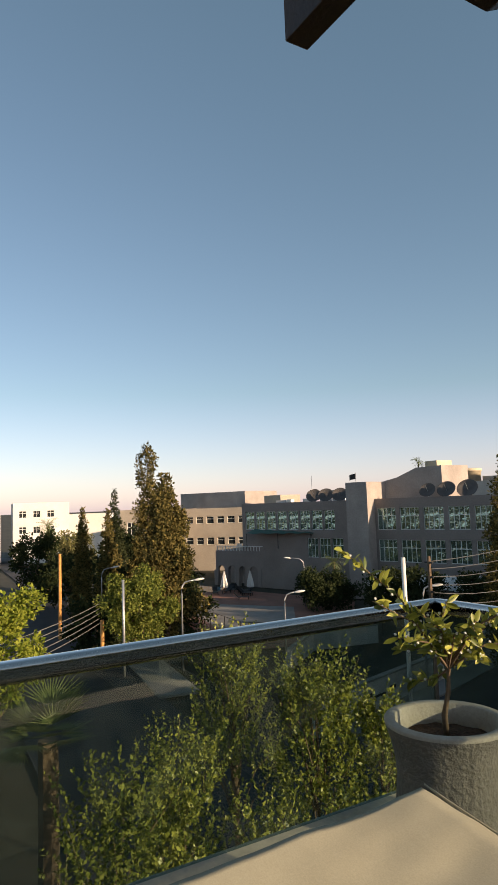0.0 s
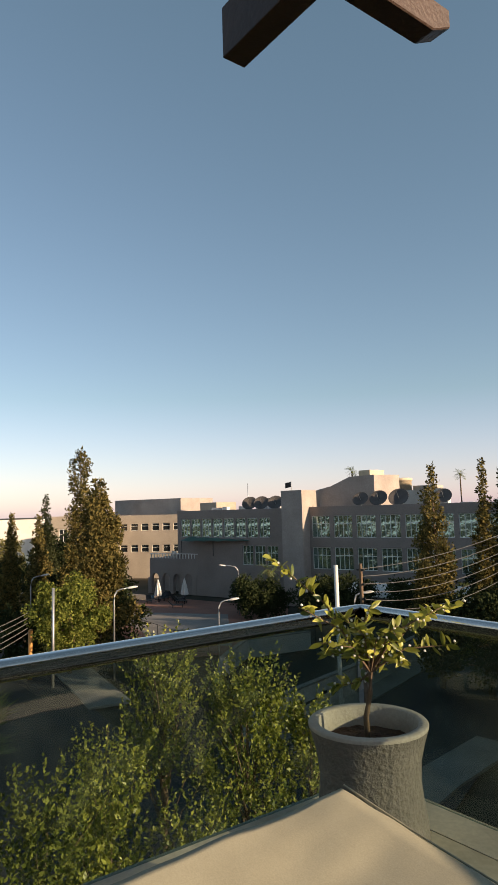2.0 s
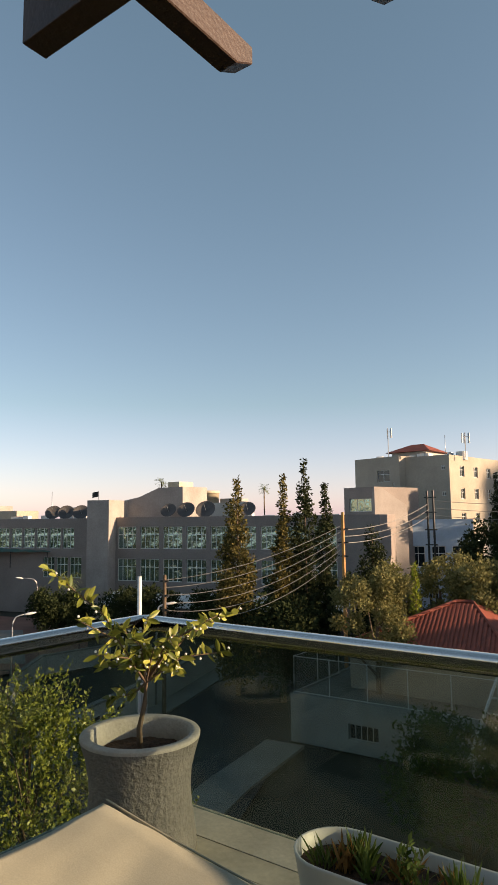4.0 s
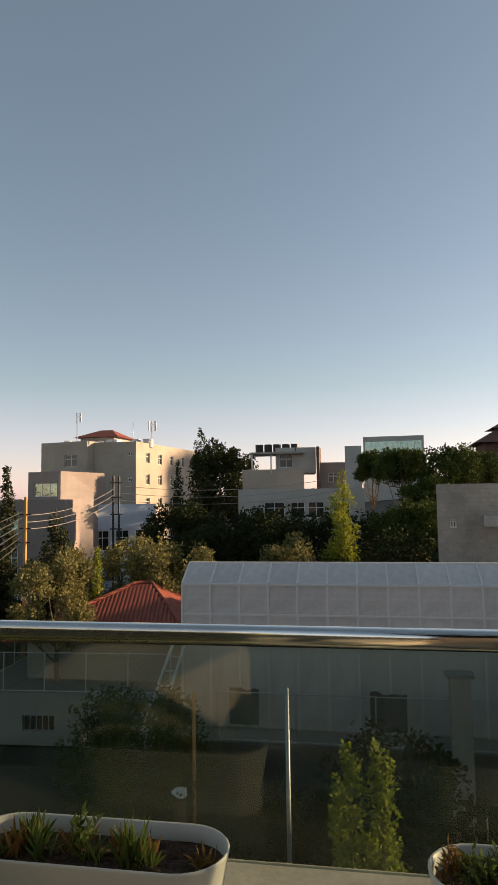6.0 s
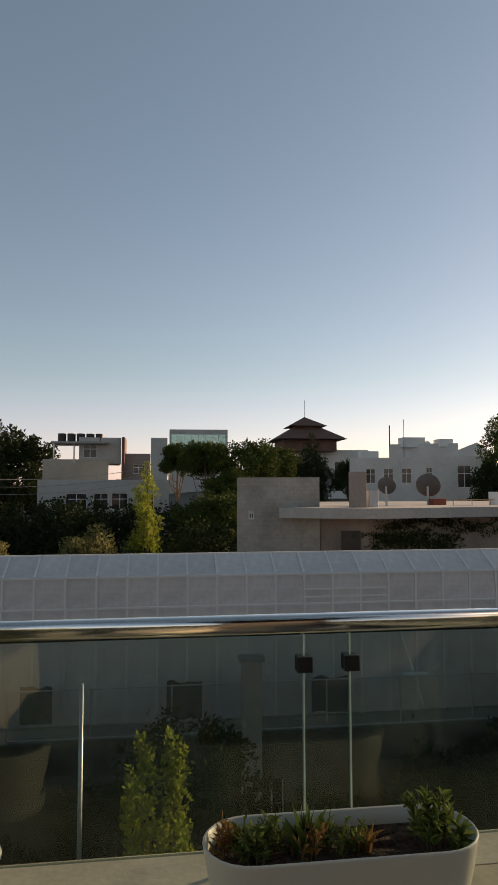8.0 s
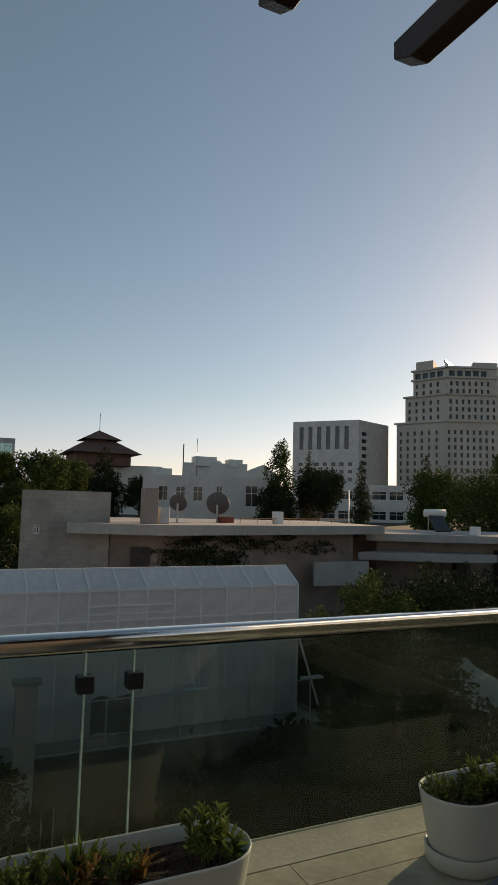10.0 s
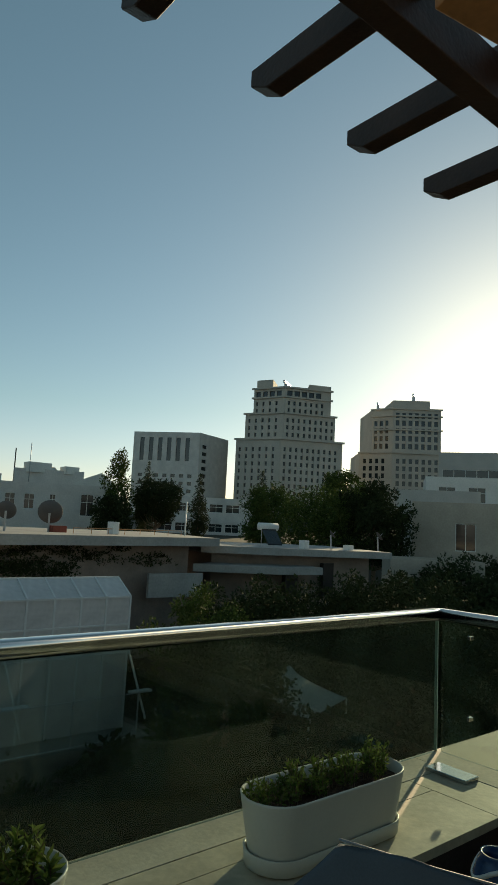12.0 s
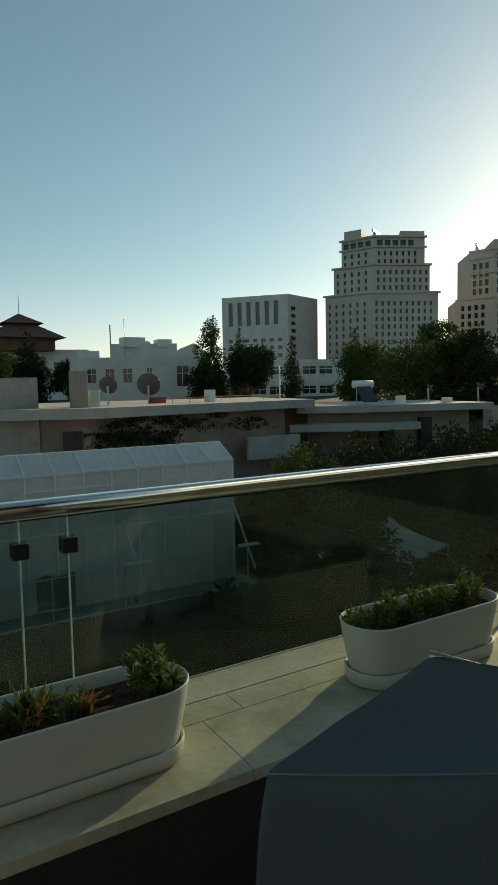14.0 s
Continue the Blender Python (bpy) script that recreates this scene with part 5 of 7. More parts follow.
strip("pavement", [(-100, 32), (-64, 21.0), (-36, 16.5)], 2.5, 0.0, M["paving"], "pale concrete pavement beside the street", "pavement", 0.14)


def wall_run(name, pts, z0s, h, t, material, label):
    """A free-standing wall along points, with a coping."""
    ob = thing(name, label, "wall", (pts[0][0], pts[0][1], z0s), kind="structure")
    for (a, b) in zip(pts, pts[1:]):
        d = Vector((b[0] - a[0], b[1] - a[1]))
        ang = math.degrees(math.atan2(d.y, d.x))
        m = pose(a[0] - pts[0][0], a[1] - pts[0][1], 0, 0, 0, ang)
        part("wall_length", box(bmesh.new(), 0, d.length, -t / 2, t / 2, 0, h), material, ob, m=m)
        part("coping", box(bmesh.new(), -0.05, d.length + 0.05, -t / 2 - 0.04, t / 2 + 0.04, h, h + 0.1, 0.01), M["paving"], ob, "pale concrete coping", m=m)
    return ob


wall_run("street_wall", [(-25.8, 18.5), (-28.8, 30), (-34.5, 47)], -9.6, 1.6, 0.3, M["white_wall"], "long whitish street wall with worn writing")
wall_run("ramp_wall", [(-31.0, 20.5), (-37.0, 25.0), (-40.5, 29.5), (-39.5, 35)], -9.6, 1.3, 0.25, M["white_wall"], "curved whitish wall round the hotel deck")
wall_run("garden_wall", [(-22.0, 46), (-24.5, 56)], -9.6, 2.4, 0.3, M["grey_slab"], "pale stone garden wall beside the street")
# worn unreadable writing on the street wall
for i, (k, w, h) in enumerate(((3.0, 0.9, 0.5), (4.2, 0.6, 0.6), (5.0, 1.1, 0.45), (6.4, 0.7, 0.55))):
    d = Vector((-3.0, 11.5)).normalized()
    q = Vector((-25.8, 18.5)) + d * k + Vector((d.y, -d.x)) * 0.155
    solid("painted_bar", box(bmesh.new(), 0, w, -0.004, 0.004, 0, h * 0.3), M["dark_metal"], "dark worn painted bar on the wall", "graffiti", at=pose(q.x, q.y, -8.9 + 0.15 * (i % 2), 0, 0, math.degrees(math.atan2(d.y, d.x))))

# yard with a fence on a retaining wall, red-roofed house behind
yard = house("yard_terrace", "pale concrete retaining wall with barred windows under a yard", [(-18.5, 28.2), (-8.5, 28.8), (-8.0, 42), (-19, 41)], -9.6, -7.3, M["grey_slab"],
             {0: [(3.1, 4.6, -9.0, -8.3), (6.2, 7.6, -9.1, -8.4)]}, parapet=0.05, style=(5, 1, 0.04), frame_mat=M["galv"], roof=M["paving"], category="wall", roof_label="paved yard")


def mesh_fence(name, pts, z, h, label, post_gap=2.0, wire_gap=0.16, rail_mat=None):
    """A fence of tube posts with a diamond wire mesh."""
    ob = thing(name, label, "fence", (pts[0][0], pts[0][1], z))
    rm = rail_mat or M["galv"]
    for a, b in zip(pts, pts[1:]):
        d = Vector((b[0] - a[0], b[1] - a[1], 0))
        l = d.length
        d.normalize()
        o = Vector((a[0] - pts[0][0], a[1] - pts[0][1], 0))
        n = max(1, round(l / post_gap))
        for i in range(n + 1):
            q = o + d * (l * i / n)
            part("post", tube(bmesh.new(), [q, q + Vector((0, 0, h + 0.04))], 0.03, 6), rm, ob)
        for zz in (0.05, h):
            part("rail", tube(bmesh.new(), [o + Vector((0, 0, zz)), o + d * l + Vector((0, 0, zz))], 0.022, 6), rm, ob)
        verts, faces = [], []
        k = -h
        up = Vector((0, 0, 1))
        t = 0.006
        while k < l:
            for s in (1, -1):
                a0, a1 = max(0, k), min(l, k + h)
                if a1 > a0:
                    z0, z1 = (a0 - k, a1 - k) if s > 0 else (h - (a0 - k), h - (a1 - k))
                    p, q = o + d * a0 + up * z0, o + d * a1 + up * z1
                    side = Vector((-d.y, d.x, 0)) * t
                    nrm = (q - p).normalized().cross(side).normalized() * t
                    i0 = len(verts)
                    verts.extend((p + side, p + nrm, p - side, q + side, q + nrm, q - side))
                    faces.extend(((i0, i0 + 1, i0 + 4, i0 + 3), (i0 + 1, i0 + 2, i0 + 5, i0 + 4), (i0 + 2, i0, i0 + 3, i0 + 5)))
            k += wire_gap
        me = bpy.data.meshes.new("wire_mesh")
        me.from_pydata(verts, [], faces)
        me.materials.append(M["wire"])
        w = new("wire_mesh", me)
        w.parent = ob
        w["kind"] = "stuff"
    return ob


mesh_fence("yard_fence", [(-18.4, 33), (-18.4, 28.4), (-8.6, 29.0)], -7.3, 1.75, "white tube fence with wire mesh round the yard", rail_mat=M["poly_frame"])

red = thing("red_roofed_house", "low house with a red clay tile hip roof", "house", (-12.5, 36, -7.3))
part("wall", box(bmesh.new(), -4.0, 4.0, -5.2, 4.2, 0, 1.95), M["beige_wall"], red)
apex = Vector((0, 0, 3.95))
corners = [Vector((-4.9, -6.0, 1.85)), Vector((4.7, -5.6, 1.85)), Vector((4.7, 5.0, 1.85)), Vector((-4.9, 5.0, 1.85))]
bm = bmesh.new()
rid = [apex + Vector((-0.2, 0, 0)), apex + Vector((0.6, 0.4, 0))]
vs = [bm.verts.new(c) for c in corners] + [bm.verts.new(c) for c in rid]
for f in ((0, 1, 5, 4), (1, 2, 5), (2, 3, 4, 5), (3, 0, 4), (3, 2, 1, 0)):
    bm.faces.new([vs[i] for i in f])
roof = part("roof", bm, M["roof_red"], red, "red clay tile hip roof")
# rows of roof tiles on the slopes that show
bm = bmesh.new()
box(bm, -0.5, 0.5, -0.5, 0.5, 0, 1)
tile_me = bpy.data.meshes.new("tile")
tb = bmesh.new()
for i in range(6):
    a0, a1 = math.pi * i / 6, math.pi * (i + 1) / 6
    q = [tb.verts.new((0.105 * math.cos(a) * s, y, 0.035 * math.sin(a))) for a, y, s in ((a0, 0, 1), (a1, 0, 1), (a1, 0.5, 0.85), (a0, 0.5, 0.85))]
    tb.faces.new(q)
tb.to_mesh(tile_me)
tb.free()
bm.free()
tile_me.materials.append(M["roof_red"])
count = 0
rest = []
for A, B, T in ((corners[0], corners[1], rid[0]), (corners[3], corners[0], rid[0])):
    e = (B - A)
    ex = e.normalized()
    foot = A + ex * (T - A).dot(ex)
    up = (T - foot)
    L, sl = e.length, up.length
    uy = up.normalized()
    nz = ex.cross(uy)
    rowsn = int(sl / 0.46)
    for r_ in range(rowsn):
        k = r_ * 0.46 / sl
        u0, u1 = (T - A).dot(ex) * k, L - (L - (T - A).dot(ex)) * k
        if A is corners[0]:
            u1 = L - (L - (rid[1] - A).dot(ex)) * k
        u = u0 + 0.14
        while u < u1 - 0.1:
            if count < 300:
                p = A + ex * u + uy * (r_ * 0.46) + nz * 0.012
                m = Matrix(((ex.x, uy.x, nz.x, p.x), (ex.y, uy.y, nz.y, p.y), (ex.z, uy.z, nz.z, p.z), (0, 0, 0, 1)))
                shared("tile", tile_me, roof, m)
                count += 1
            else:
                rest.append((A + ex * u + uy * (r_ * 0.46) + nz * 0.012, ex, uy, nz))
            u += 0.22
verts, faces = [], []
for p, ex, uy, nz in rest:
    for i in range(3):
        n = len(verts)
        for a, y, k in ((i, 0, 1), (i + 1, 0, 1), (i + 1, 0.5, 0.85), (i, 0.5, 0.85)):
            a = math.pi * a / 3
            verts.append(p + ex * (0.105 * math.cos(a) * k) + uy * y + nz * (0.035 * math.sin(a)))
        faces.append((n, n + 1, n + 2, n + 3))
me = bpy.data.meshes.new("tile_field")
me.from_pydata(verts, [], faces)
me.materials.append(M["roof_red"])
field = new("tile_field", me)
field.parent = roof
field["kind"] = "stuff"
for a, b in ((corners[0], rid[0]), (corners[1], rid[1]), (corners[3], rid[0]), (rid[0], rid[1])):
    part("ridge_tile", tube(bmesh.new(), [a + Vector((0, 0, 0.04)), b + Vector((0, 0, 0.04))], 0.11, 8), M["roof_red"], red, "rounded red ridge tiles")

# long white sheeted hall
hall = thing("sheeted_hall", "long white sheeted hall with a sloping roof edge", "hall", (-6.1, 22.0, -6.2))
HN, HW = 19, 18.8 / 19
sheet_lo = finish(box(bmesh.new(), 0.03, HW - 0.03, 0, 0.03, 0.0, 1.0), "wall_sheet", M["poly"])
sheet_mid = finish(box(bmesh.new(), 0.03, HW - 0.03, 0, 0.03, 0.0, 2.62), "wall_sheet", M["poly"])
sheet_hi = finish(box(bmesh.new(), 0.03, HW - 0.03, 0, 0.03, 0.0, 0.96), "wall_sheet", M["poly"])
sheet_roof = finish(box(bmesh.new(), 0.03, HW - 0.03, 0, 1.22, 0.0, 0.03), "roof_sheet", M["poly"])
post_me = finish(box(bmesh.new(), -0.035, 0.035, -0.03, 0.04, 0, 4.7), "hall_post", M["poly_frame"])
slope_me = finish(box(bmesh.new(), -0.03, 0.03, 0, 1.24, -0.02, 0.05), "roof_bar", M["poly_frame"])
rng = random.Random(9)
for i in range(HN):
    x = i * HW
    shared("wall_sheet", sheet_mid, hall, pose(x, rng.uniform(0, 0.02), 0.02, 0, 0, 0))
    shared("wall_sheet", sheet_lo, hall, pose(x, rng.uniform(0, 0.02), 2.68, 0, 0, 0))
    shared("wall_sheet", sheet_hi, hall, pose(x, rng.uniform(0, 0.02), 3.72, 0, 0, 0))
    shared("roof_sheet", sheet_roof, hall, pose(x, 0.02, 4.70 + rng.uniform(-0.01, 0.01), 29, 0, 0))
for i in range(HN + 1):
    shared("hall_post", post_me, hall, pose(i * HW, 0, 0, 0, 0, 0))
    shared("roof_bar", slope_me, hall, pose(i * HW, 0.01, 4.71, 29.5, 0, 0))
for z in (2.66, 3.70, 4.70):
    part("hall_rail", box(bmesh.new(), -0.03, 18.83, -0.035, 0.045, z - 0.03, z + 0.03), M["poly_frame"], hall)
part("ridge_rail", box(bmesh.new(), -0.03, 18.83, 1.04, 1.12, 5.28, 5.36), M["poly_frame"], hall)
part("back_roof", box(bmesh.new(), 0, 18.8, 0, 3.6, -0.03, 0.0), M["poly"], hall, m=pose(0, 1.08, 5.32, -38, 0, 0))
for x in (0.0, 18.8):
    part("end_sheet", box(bmesh.new(), x - 0.015, x + 0.015, 0.05, 3.9, 0, 3.1), M["poly"], hall)
bm = bmesh.new()
for x in (0.0, 18.8):
    v = [bm.verts.new((x, y, z)) for y, z in ((0.05, 3.1), (0.05, 4.7), (1.1, 5.27), (3.9, 3.1))]
    bm.faces.new(v)
part("end_gable", bm, M["poly"], hall)
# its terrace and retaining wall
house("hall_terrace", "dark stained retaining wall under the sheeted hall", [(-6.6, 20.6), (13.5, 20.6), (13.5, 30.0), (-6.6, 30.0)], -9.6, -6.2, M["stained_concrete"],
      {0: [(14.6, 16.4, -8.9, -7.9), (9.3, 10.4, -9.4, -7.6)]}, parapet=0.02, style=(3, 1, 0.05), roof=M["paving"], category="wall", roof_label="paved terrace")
mesh_fence("hall_fence", [(-4.6, 20.8), (12.6, 20.8)], -6.2, 1.5, "wire mesh fence with torn dark netting", 2.4)
for x, w in ((-4.25, 0.95), (0.15, 1.1), (4.75, 1.25)):
    bm = bmesh.new()
    cover_sheet(bm, lambda u, v, x=x, w=w: (x + u * w, 20.86 + 0.05 * noise.noise(Vector((u * 4, v * 4, x))), -5.72 + 0.08 * noise.noise(Vector((u * 3, x, 0))) + v * (1.12 + 0.12 * noise.noise(Vector((u * 3, x, 5))))), 10, 8)
    solid("torn_netting", bm, M["netting"], "torn dark netting hung on the fence", "netting")
part_post = solid("gate_pillar", box(bmesh.new(), 2.45, 3.05, 20.2, 20.58, -9.6, -3.9, 0.02), M["hotel_side"], "tall stained concrete gate pillar", "pillar")
solid("gate_pillar_cap", box(bmesh.new(), 2.35, 3.15, 20.12, 20.66, -3.898, -3.78, 0.02), M["paving"], "flat pale cap of the gate pillar", "pillar")


def pole(name, label, x, y, z0, z1, r, material, category="pole", r2=None):
    return solid(name, tube(bmesh.new(), [(0, 0, 0), (0, 0, z1 - z0)], r, 10, r2), material, label, category, smooth=True, at=pose(x, y, z0))


# leaning white ladder-frame beside the hall
frame_ob = thing("leaning_ladder", "white leaning metal ladder against the hall", "ladder", (-7.1, 20.3, -6.2))
for dx in (0, 0.5):
    part("rail", tube(bmesh.new(), [(dx, 0, 0), (0.95 + dx * 0.8, 1.3, 3.2)], 0.05, 6), M["poly_frame"], frame_ob)
for i in range(7):
    k = (i + 0.7) / 7.5
    part("rung", tube(bmesh.new(), [(0.95 * k, 1.3 * k, 3.2 * k), (0.5 + 0.85 * k, 1.3 * k, 3.2 * k)], 0.025, 6), M["poly_frame"], frame_ob)
pole("white_post", "slim galvanised lamp post without a lamp", -1.73, 14.9, -9.6, -2.85, 0.06, M["galv"], "lamp post", 0.045)
pole("rusty_post", "short rusty orange post", -4.67, 18.0, -9.6, -3.9, 0.05, M["rust_sunlit"], "post")
# lump standing in for an unidentified white spot, with a stand added below
bag = bmesh.new()
bmesh.ops.create_icosphere(bag, subdivisions=3, radius=0.2)
for v in bag.verts:
    v.co = Vector((v.co.x, v.co.y, v.co.z * 0.5)) * (1 + 0.5 * noise.noise(v.co * 6))
solid("white_bag", bag, M["white_paint"], "crumpled white lump standing in for an unidentified pale spot", "bag", at=pose(-4.76, 16.85, -6.1))
solid("tree_stump", tube(bmesh.new(), [(0, 0, 0), (0.05, 0, 1.6), (0, 0, 3.36)], 0.25, 10, 0.17), M["bark"], "tall bark-covered stand added under the pale spot", "stump", at=pose(-4.76, 16.85, -9.6))


def street_lamp(x, y, ztop, reach, ang, label, h=6.0):
    """A tube post that curves over to a flat lamp head."""
    ob = thing("street_lamp", label, "street lamp", (x, y, ztop - h), ang, group="street lamps")
    pts = [(0, 0, 0), (0, 0, h - 0.9), (0.05, 0, h - 0.45), (0.25 * reach, 0, h - 0.15), (0.6 * reach, 0, h - 0.05), (reach, 0, h)]
    part("post", tube(bmesh.new(), pts, 0.06, 8, 0.04), M["galv"], ob, smooth=True)
    bm = bmesh.new()
    bmesh.ops.create_uvsphere(bm, u_segments=12, v_segments=8, radius=0.5)
    for v in bm.verts:
        v.co = Vector((v.co.x * 0.8, v.co.y * 0.28, v.co.z * (0.2 if v.co.z > 0 else 0.14)))
    part("lamp_head", bm, M["white_paint"], ob, "pale oval lamp head", smooth=True, m=pose(reach + 0.3, 0, h + 0.02, 0, -8, 0))
    return ob


street_lamp(-37.4, 25.0, -4.6, 0.75, 55, "grey street lamp before the hotel pool")
street_lamp(-57.0, 40.8, -4.4, 1.4, 235, "grey street lamp beside the hotel")
street_lamp(-28.2, 28.6, -3.7, 0.5, 40, "grey street lamp before the hotel wing")
street_lamp(-57.6, 19.0, -3.8, 0.9, 75, "grey street lamp on the street")
street_lamp(-41.3, 19.2, -3.6, 0.9, 60, "grey street lamp behind the cypress")
street_lamp(-77.5, 21.5, -5.0, 1.0, 75, "grey street lamp far down the street")

# poles and wires
pole("white_mast", "thick white flag mast beside the railing", -25.2, 24.3, -9.6, -1.6, 0.11, M["white_paint"], "mast")
up1 = thing("utility_pole", "dark timber utility pole with insulators", "utility pole", (-26.4, 27.4, -9.6))
part("post", tube(bmesh.new(), [(0, 0, 0), (0, 0, 7.8)], 0.13, 8, 0.10), M["bark"], up1)
for z in (5.8, 6.6, 7.4):
    part("crossarm", box(bmesh.new(), -0.28, 0.28, -0.05, 0.05, z, z + 0.1), M["dark_metal"], up1)
# the orange of low sun on this pole is put into its colour
up2 = thing("utility_pole", "steel utility pole with orange sunlight put into its colour", "utility pole", (-19.1, 35.2, -9.6))
part("post", tube(bmesh.new(), [(0, 0, 0), (0, 0, 11.25)], 0.13, 8, 0.10), M["rust_sunlit"], up2)
for z in (8.6, 9.4, 10.2):
    part("crossarm", box(bmesh.new(), -0.35, 0.35, -0.05, 0.05, z, z + 0.08), M["dark_metal"], up2)
up3 = thing("utility_pole", "orange-painted steel utility pole down the street", "utility pole", (-58.0, 15.4, -9.6))
part("post", tube(bmesh.new(), [(0, 0, 0), (0, 0, 7.3)], 0.16, 8, 0.14), M["rust_sunlit"], up3)
up4 = thing("utility_pole", "thin dark utility pole before the blue block", "utility pole", (-19.8, 51.3, -9.6))
for dx in (-0.25, 0.25):
    part("post", tube(bmesh.new(), [(dx, 0, 0), (dx, 0, 13.0)], 0.11, 8, 0.09), M["dark_metal"], up4)
for z in (8.6, 9.8, 11.2, 12.4):
    part("crossarm", box(bmesh.new(), -0.5, 0.5, -0.06, 0.06, z, z + 0.1), M["dark_metal"], up4)
pole("signal_post", "grey steel post with a round sign", -42.3, 15.4, -9.6, -3.3, 0.09, M["galv"])
pole("orange_bollard", "short orange post among shrubs", -45.5, 15.0, -9.6, -6.3, 0.14, M["rust_sunlit"], "post")


def wire(a, b, sag, r=0.018):
    bm = bmesh.new()
    a, b = Vector(a), Vector(b)
    pts = [a.lerp(b, k / 14) - Vector((0, 0, sag * 4 * (k / 14) * (1 - k / 14))) for k in range(15)]
    solid("overhead_wire", tube(bm, pts, r, 4), M["wire"], "thin pale sagging overhead wire", "wire", group="overhead wires")


for i in range(6):
    wire((-26.4, 27.4, -2.1 - i * 0.42), (-19.1, 35.2, 0.9 - i * 0.34), 0.55 + 0.16 * i)
for i in range(5):
    wire((-44.5, 14.5, -5.0 - i * 0.33), (-27.0, 3.0, -3.9 - i * 0.33), 0.25, 0.014)
for i in range(3):
    wire((-19.1, 35.2, 0.6 - i * 0.4), (-19.9, 51.3, 2.4 - i * 0.5), 0.5, 0.02)
    wire((-19.6, 51.3, 2.6 - i * 0.6), (-2.0, 60.0, 3.2 - i * 0.6), 0.7, 0.02)

# ---- hotel details ----
def dish(x, y, z, r, az_to, label, tilt=35):
    ob = thing("satellite_dish", label, "satellite dish", (x, y, z), az_to, group="satellite dishes")
    bm = bmesh.new()
    lathe(bm, [(0.001, 0.0), (r * 0.4, r * 0.05), (r * 0.75, r * 0.17), (r, r * 0.32), (r * 1.01, r * 0.34), (r * 0.98, r * 0.34), (r * 0.72, r * 0.20), (r * 0.3, r * 0.06), (0.002, 0.03)], 24)
    part("reflector", bm, M["dish"], ob, "dark dished reflector", smooth=True, m=pose(0, 0, 1.0, 90 - tilt, 0, 0))
    part("stand", tube(bmesh.new(), [(0, 0, 0), (0, 0.05, 1.0)], 0.06, 6), M["galv"], ob)
    part("feed_arm", tube(bmesh.new(), [(0, -0.05, 1.0), (0, -r * 0.9, 1.0 + r * 0.7)], 0.025, 5), M["galv"], ob)


for x, y, z, r in ((-51.3, 53.9, 1.15, 0.9), (-49.2, 54.55, 1.15, 1.0), (-46.9, 55.2, 1.15, 1.1), (-42.2, 56.6, 1.15, 0.9)):
    dish(x, y, z, r, 25, "dark satellite dish on the hotel roof")
for x, y in ((-68.5, 51.2), (-66.5, 51.6), (-64.4, 52.2)):
    dish(x, y, 1.1, 1.0, 40, "dark satellite dish on the hotel roof")
# sloping stair head beside the tower
bm = bmesh.new()
prof = [(-58.5, 1.5), (-58.5, 3.4), (-56.0, 3.9), (-53.6, 4.9), (-50.6, 5.0), (-50.6, 1.5)]
a = [bm.verts.new((x, 53.2 + (x + 58) * 0.3, z)) for x, z in prof]
b = [bm.verts.new((x, 57.5 + (x + 58) * 0.3, z)) for x, z in prof]
bm.faces.new(a)
bm.faces.new(b[::-1])
for i in range(len(prof)):
    j = (i + 1) % len(prof)
    bm.faces.new((a[j], a[i], b[i], b[j]))
bmesh.ops.recalc_face_normals(bm, faces=bm.faces)
solid("stair_head", bm, M["hotel_side"], "pale sloping stair head on the hotel roof", "building")
solid("water_tower", box(bmesh.new(), -75.9, -73.4, 79.5, 83, -9.6, 7.4, 0.05), M["tank"], "tall cream square water tower", "tower")
bm = bmesh.new()
lathe(bm, [(0.0, -14), (1.9, -14), (1.9, 1.8), (2.05, 1.8), (2.05, 2.2), (1.9, 2.3), (0.0, 2.3)], 24)
solid("round_tank", bm, M["tank"], "round cream roof tank", "tank", smooth=True, at=pose(-71.2, 84.2, 3.6))
for x, y, w, h in ((-80, 78, 4, 4.4), (-68.5, 86, 3, 4.6), (-86, 68, 5, 3.3), (-62, 76, 3.5, 3.6), (-92, 60, 5, 2.8)):
    solid("roof_room_block", box(bmesh.new(), x - w / 2, x + w / 2, y, y + 4, -9.6, h, 0.04), M["white_wall"] if w < 5 else M["beige_wall"], "pale roof-top room behind the hotel", "building", group="roof rooms")
rng = random.Random(31)
for i in range(26):
    k = rng.random()
    x, y = -77 + 44 * k + rng.uniform(-1, 1), 50 + 12 * k + rng.uniform(0, 5)
    w, h = rng.uniform(0.3, 0.9), rng.uniform(0.3, 0.9)
    solid("roof_unit", box(bmesh.new(), -w, w, -0.35, 0.35, 0, h, 0.03), M["galv"] if i % 2 else M["white_paint"], "small grey cooling unit on the hotel roof", "cooling unit", group="roof units", at=pose(x, y, 1.12, 0, 0, rng.uniform(0, 40)))

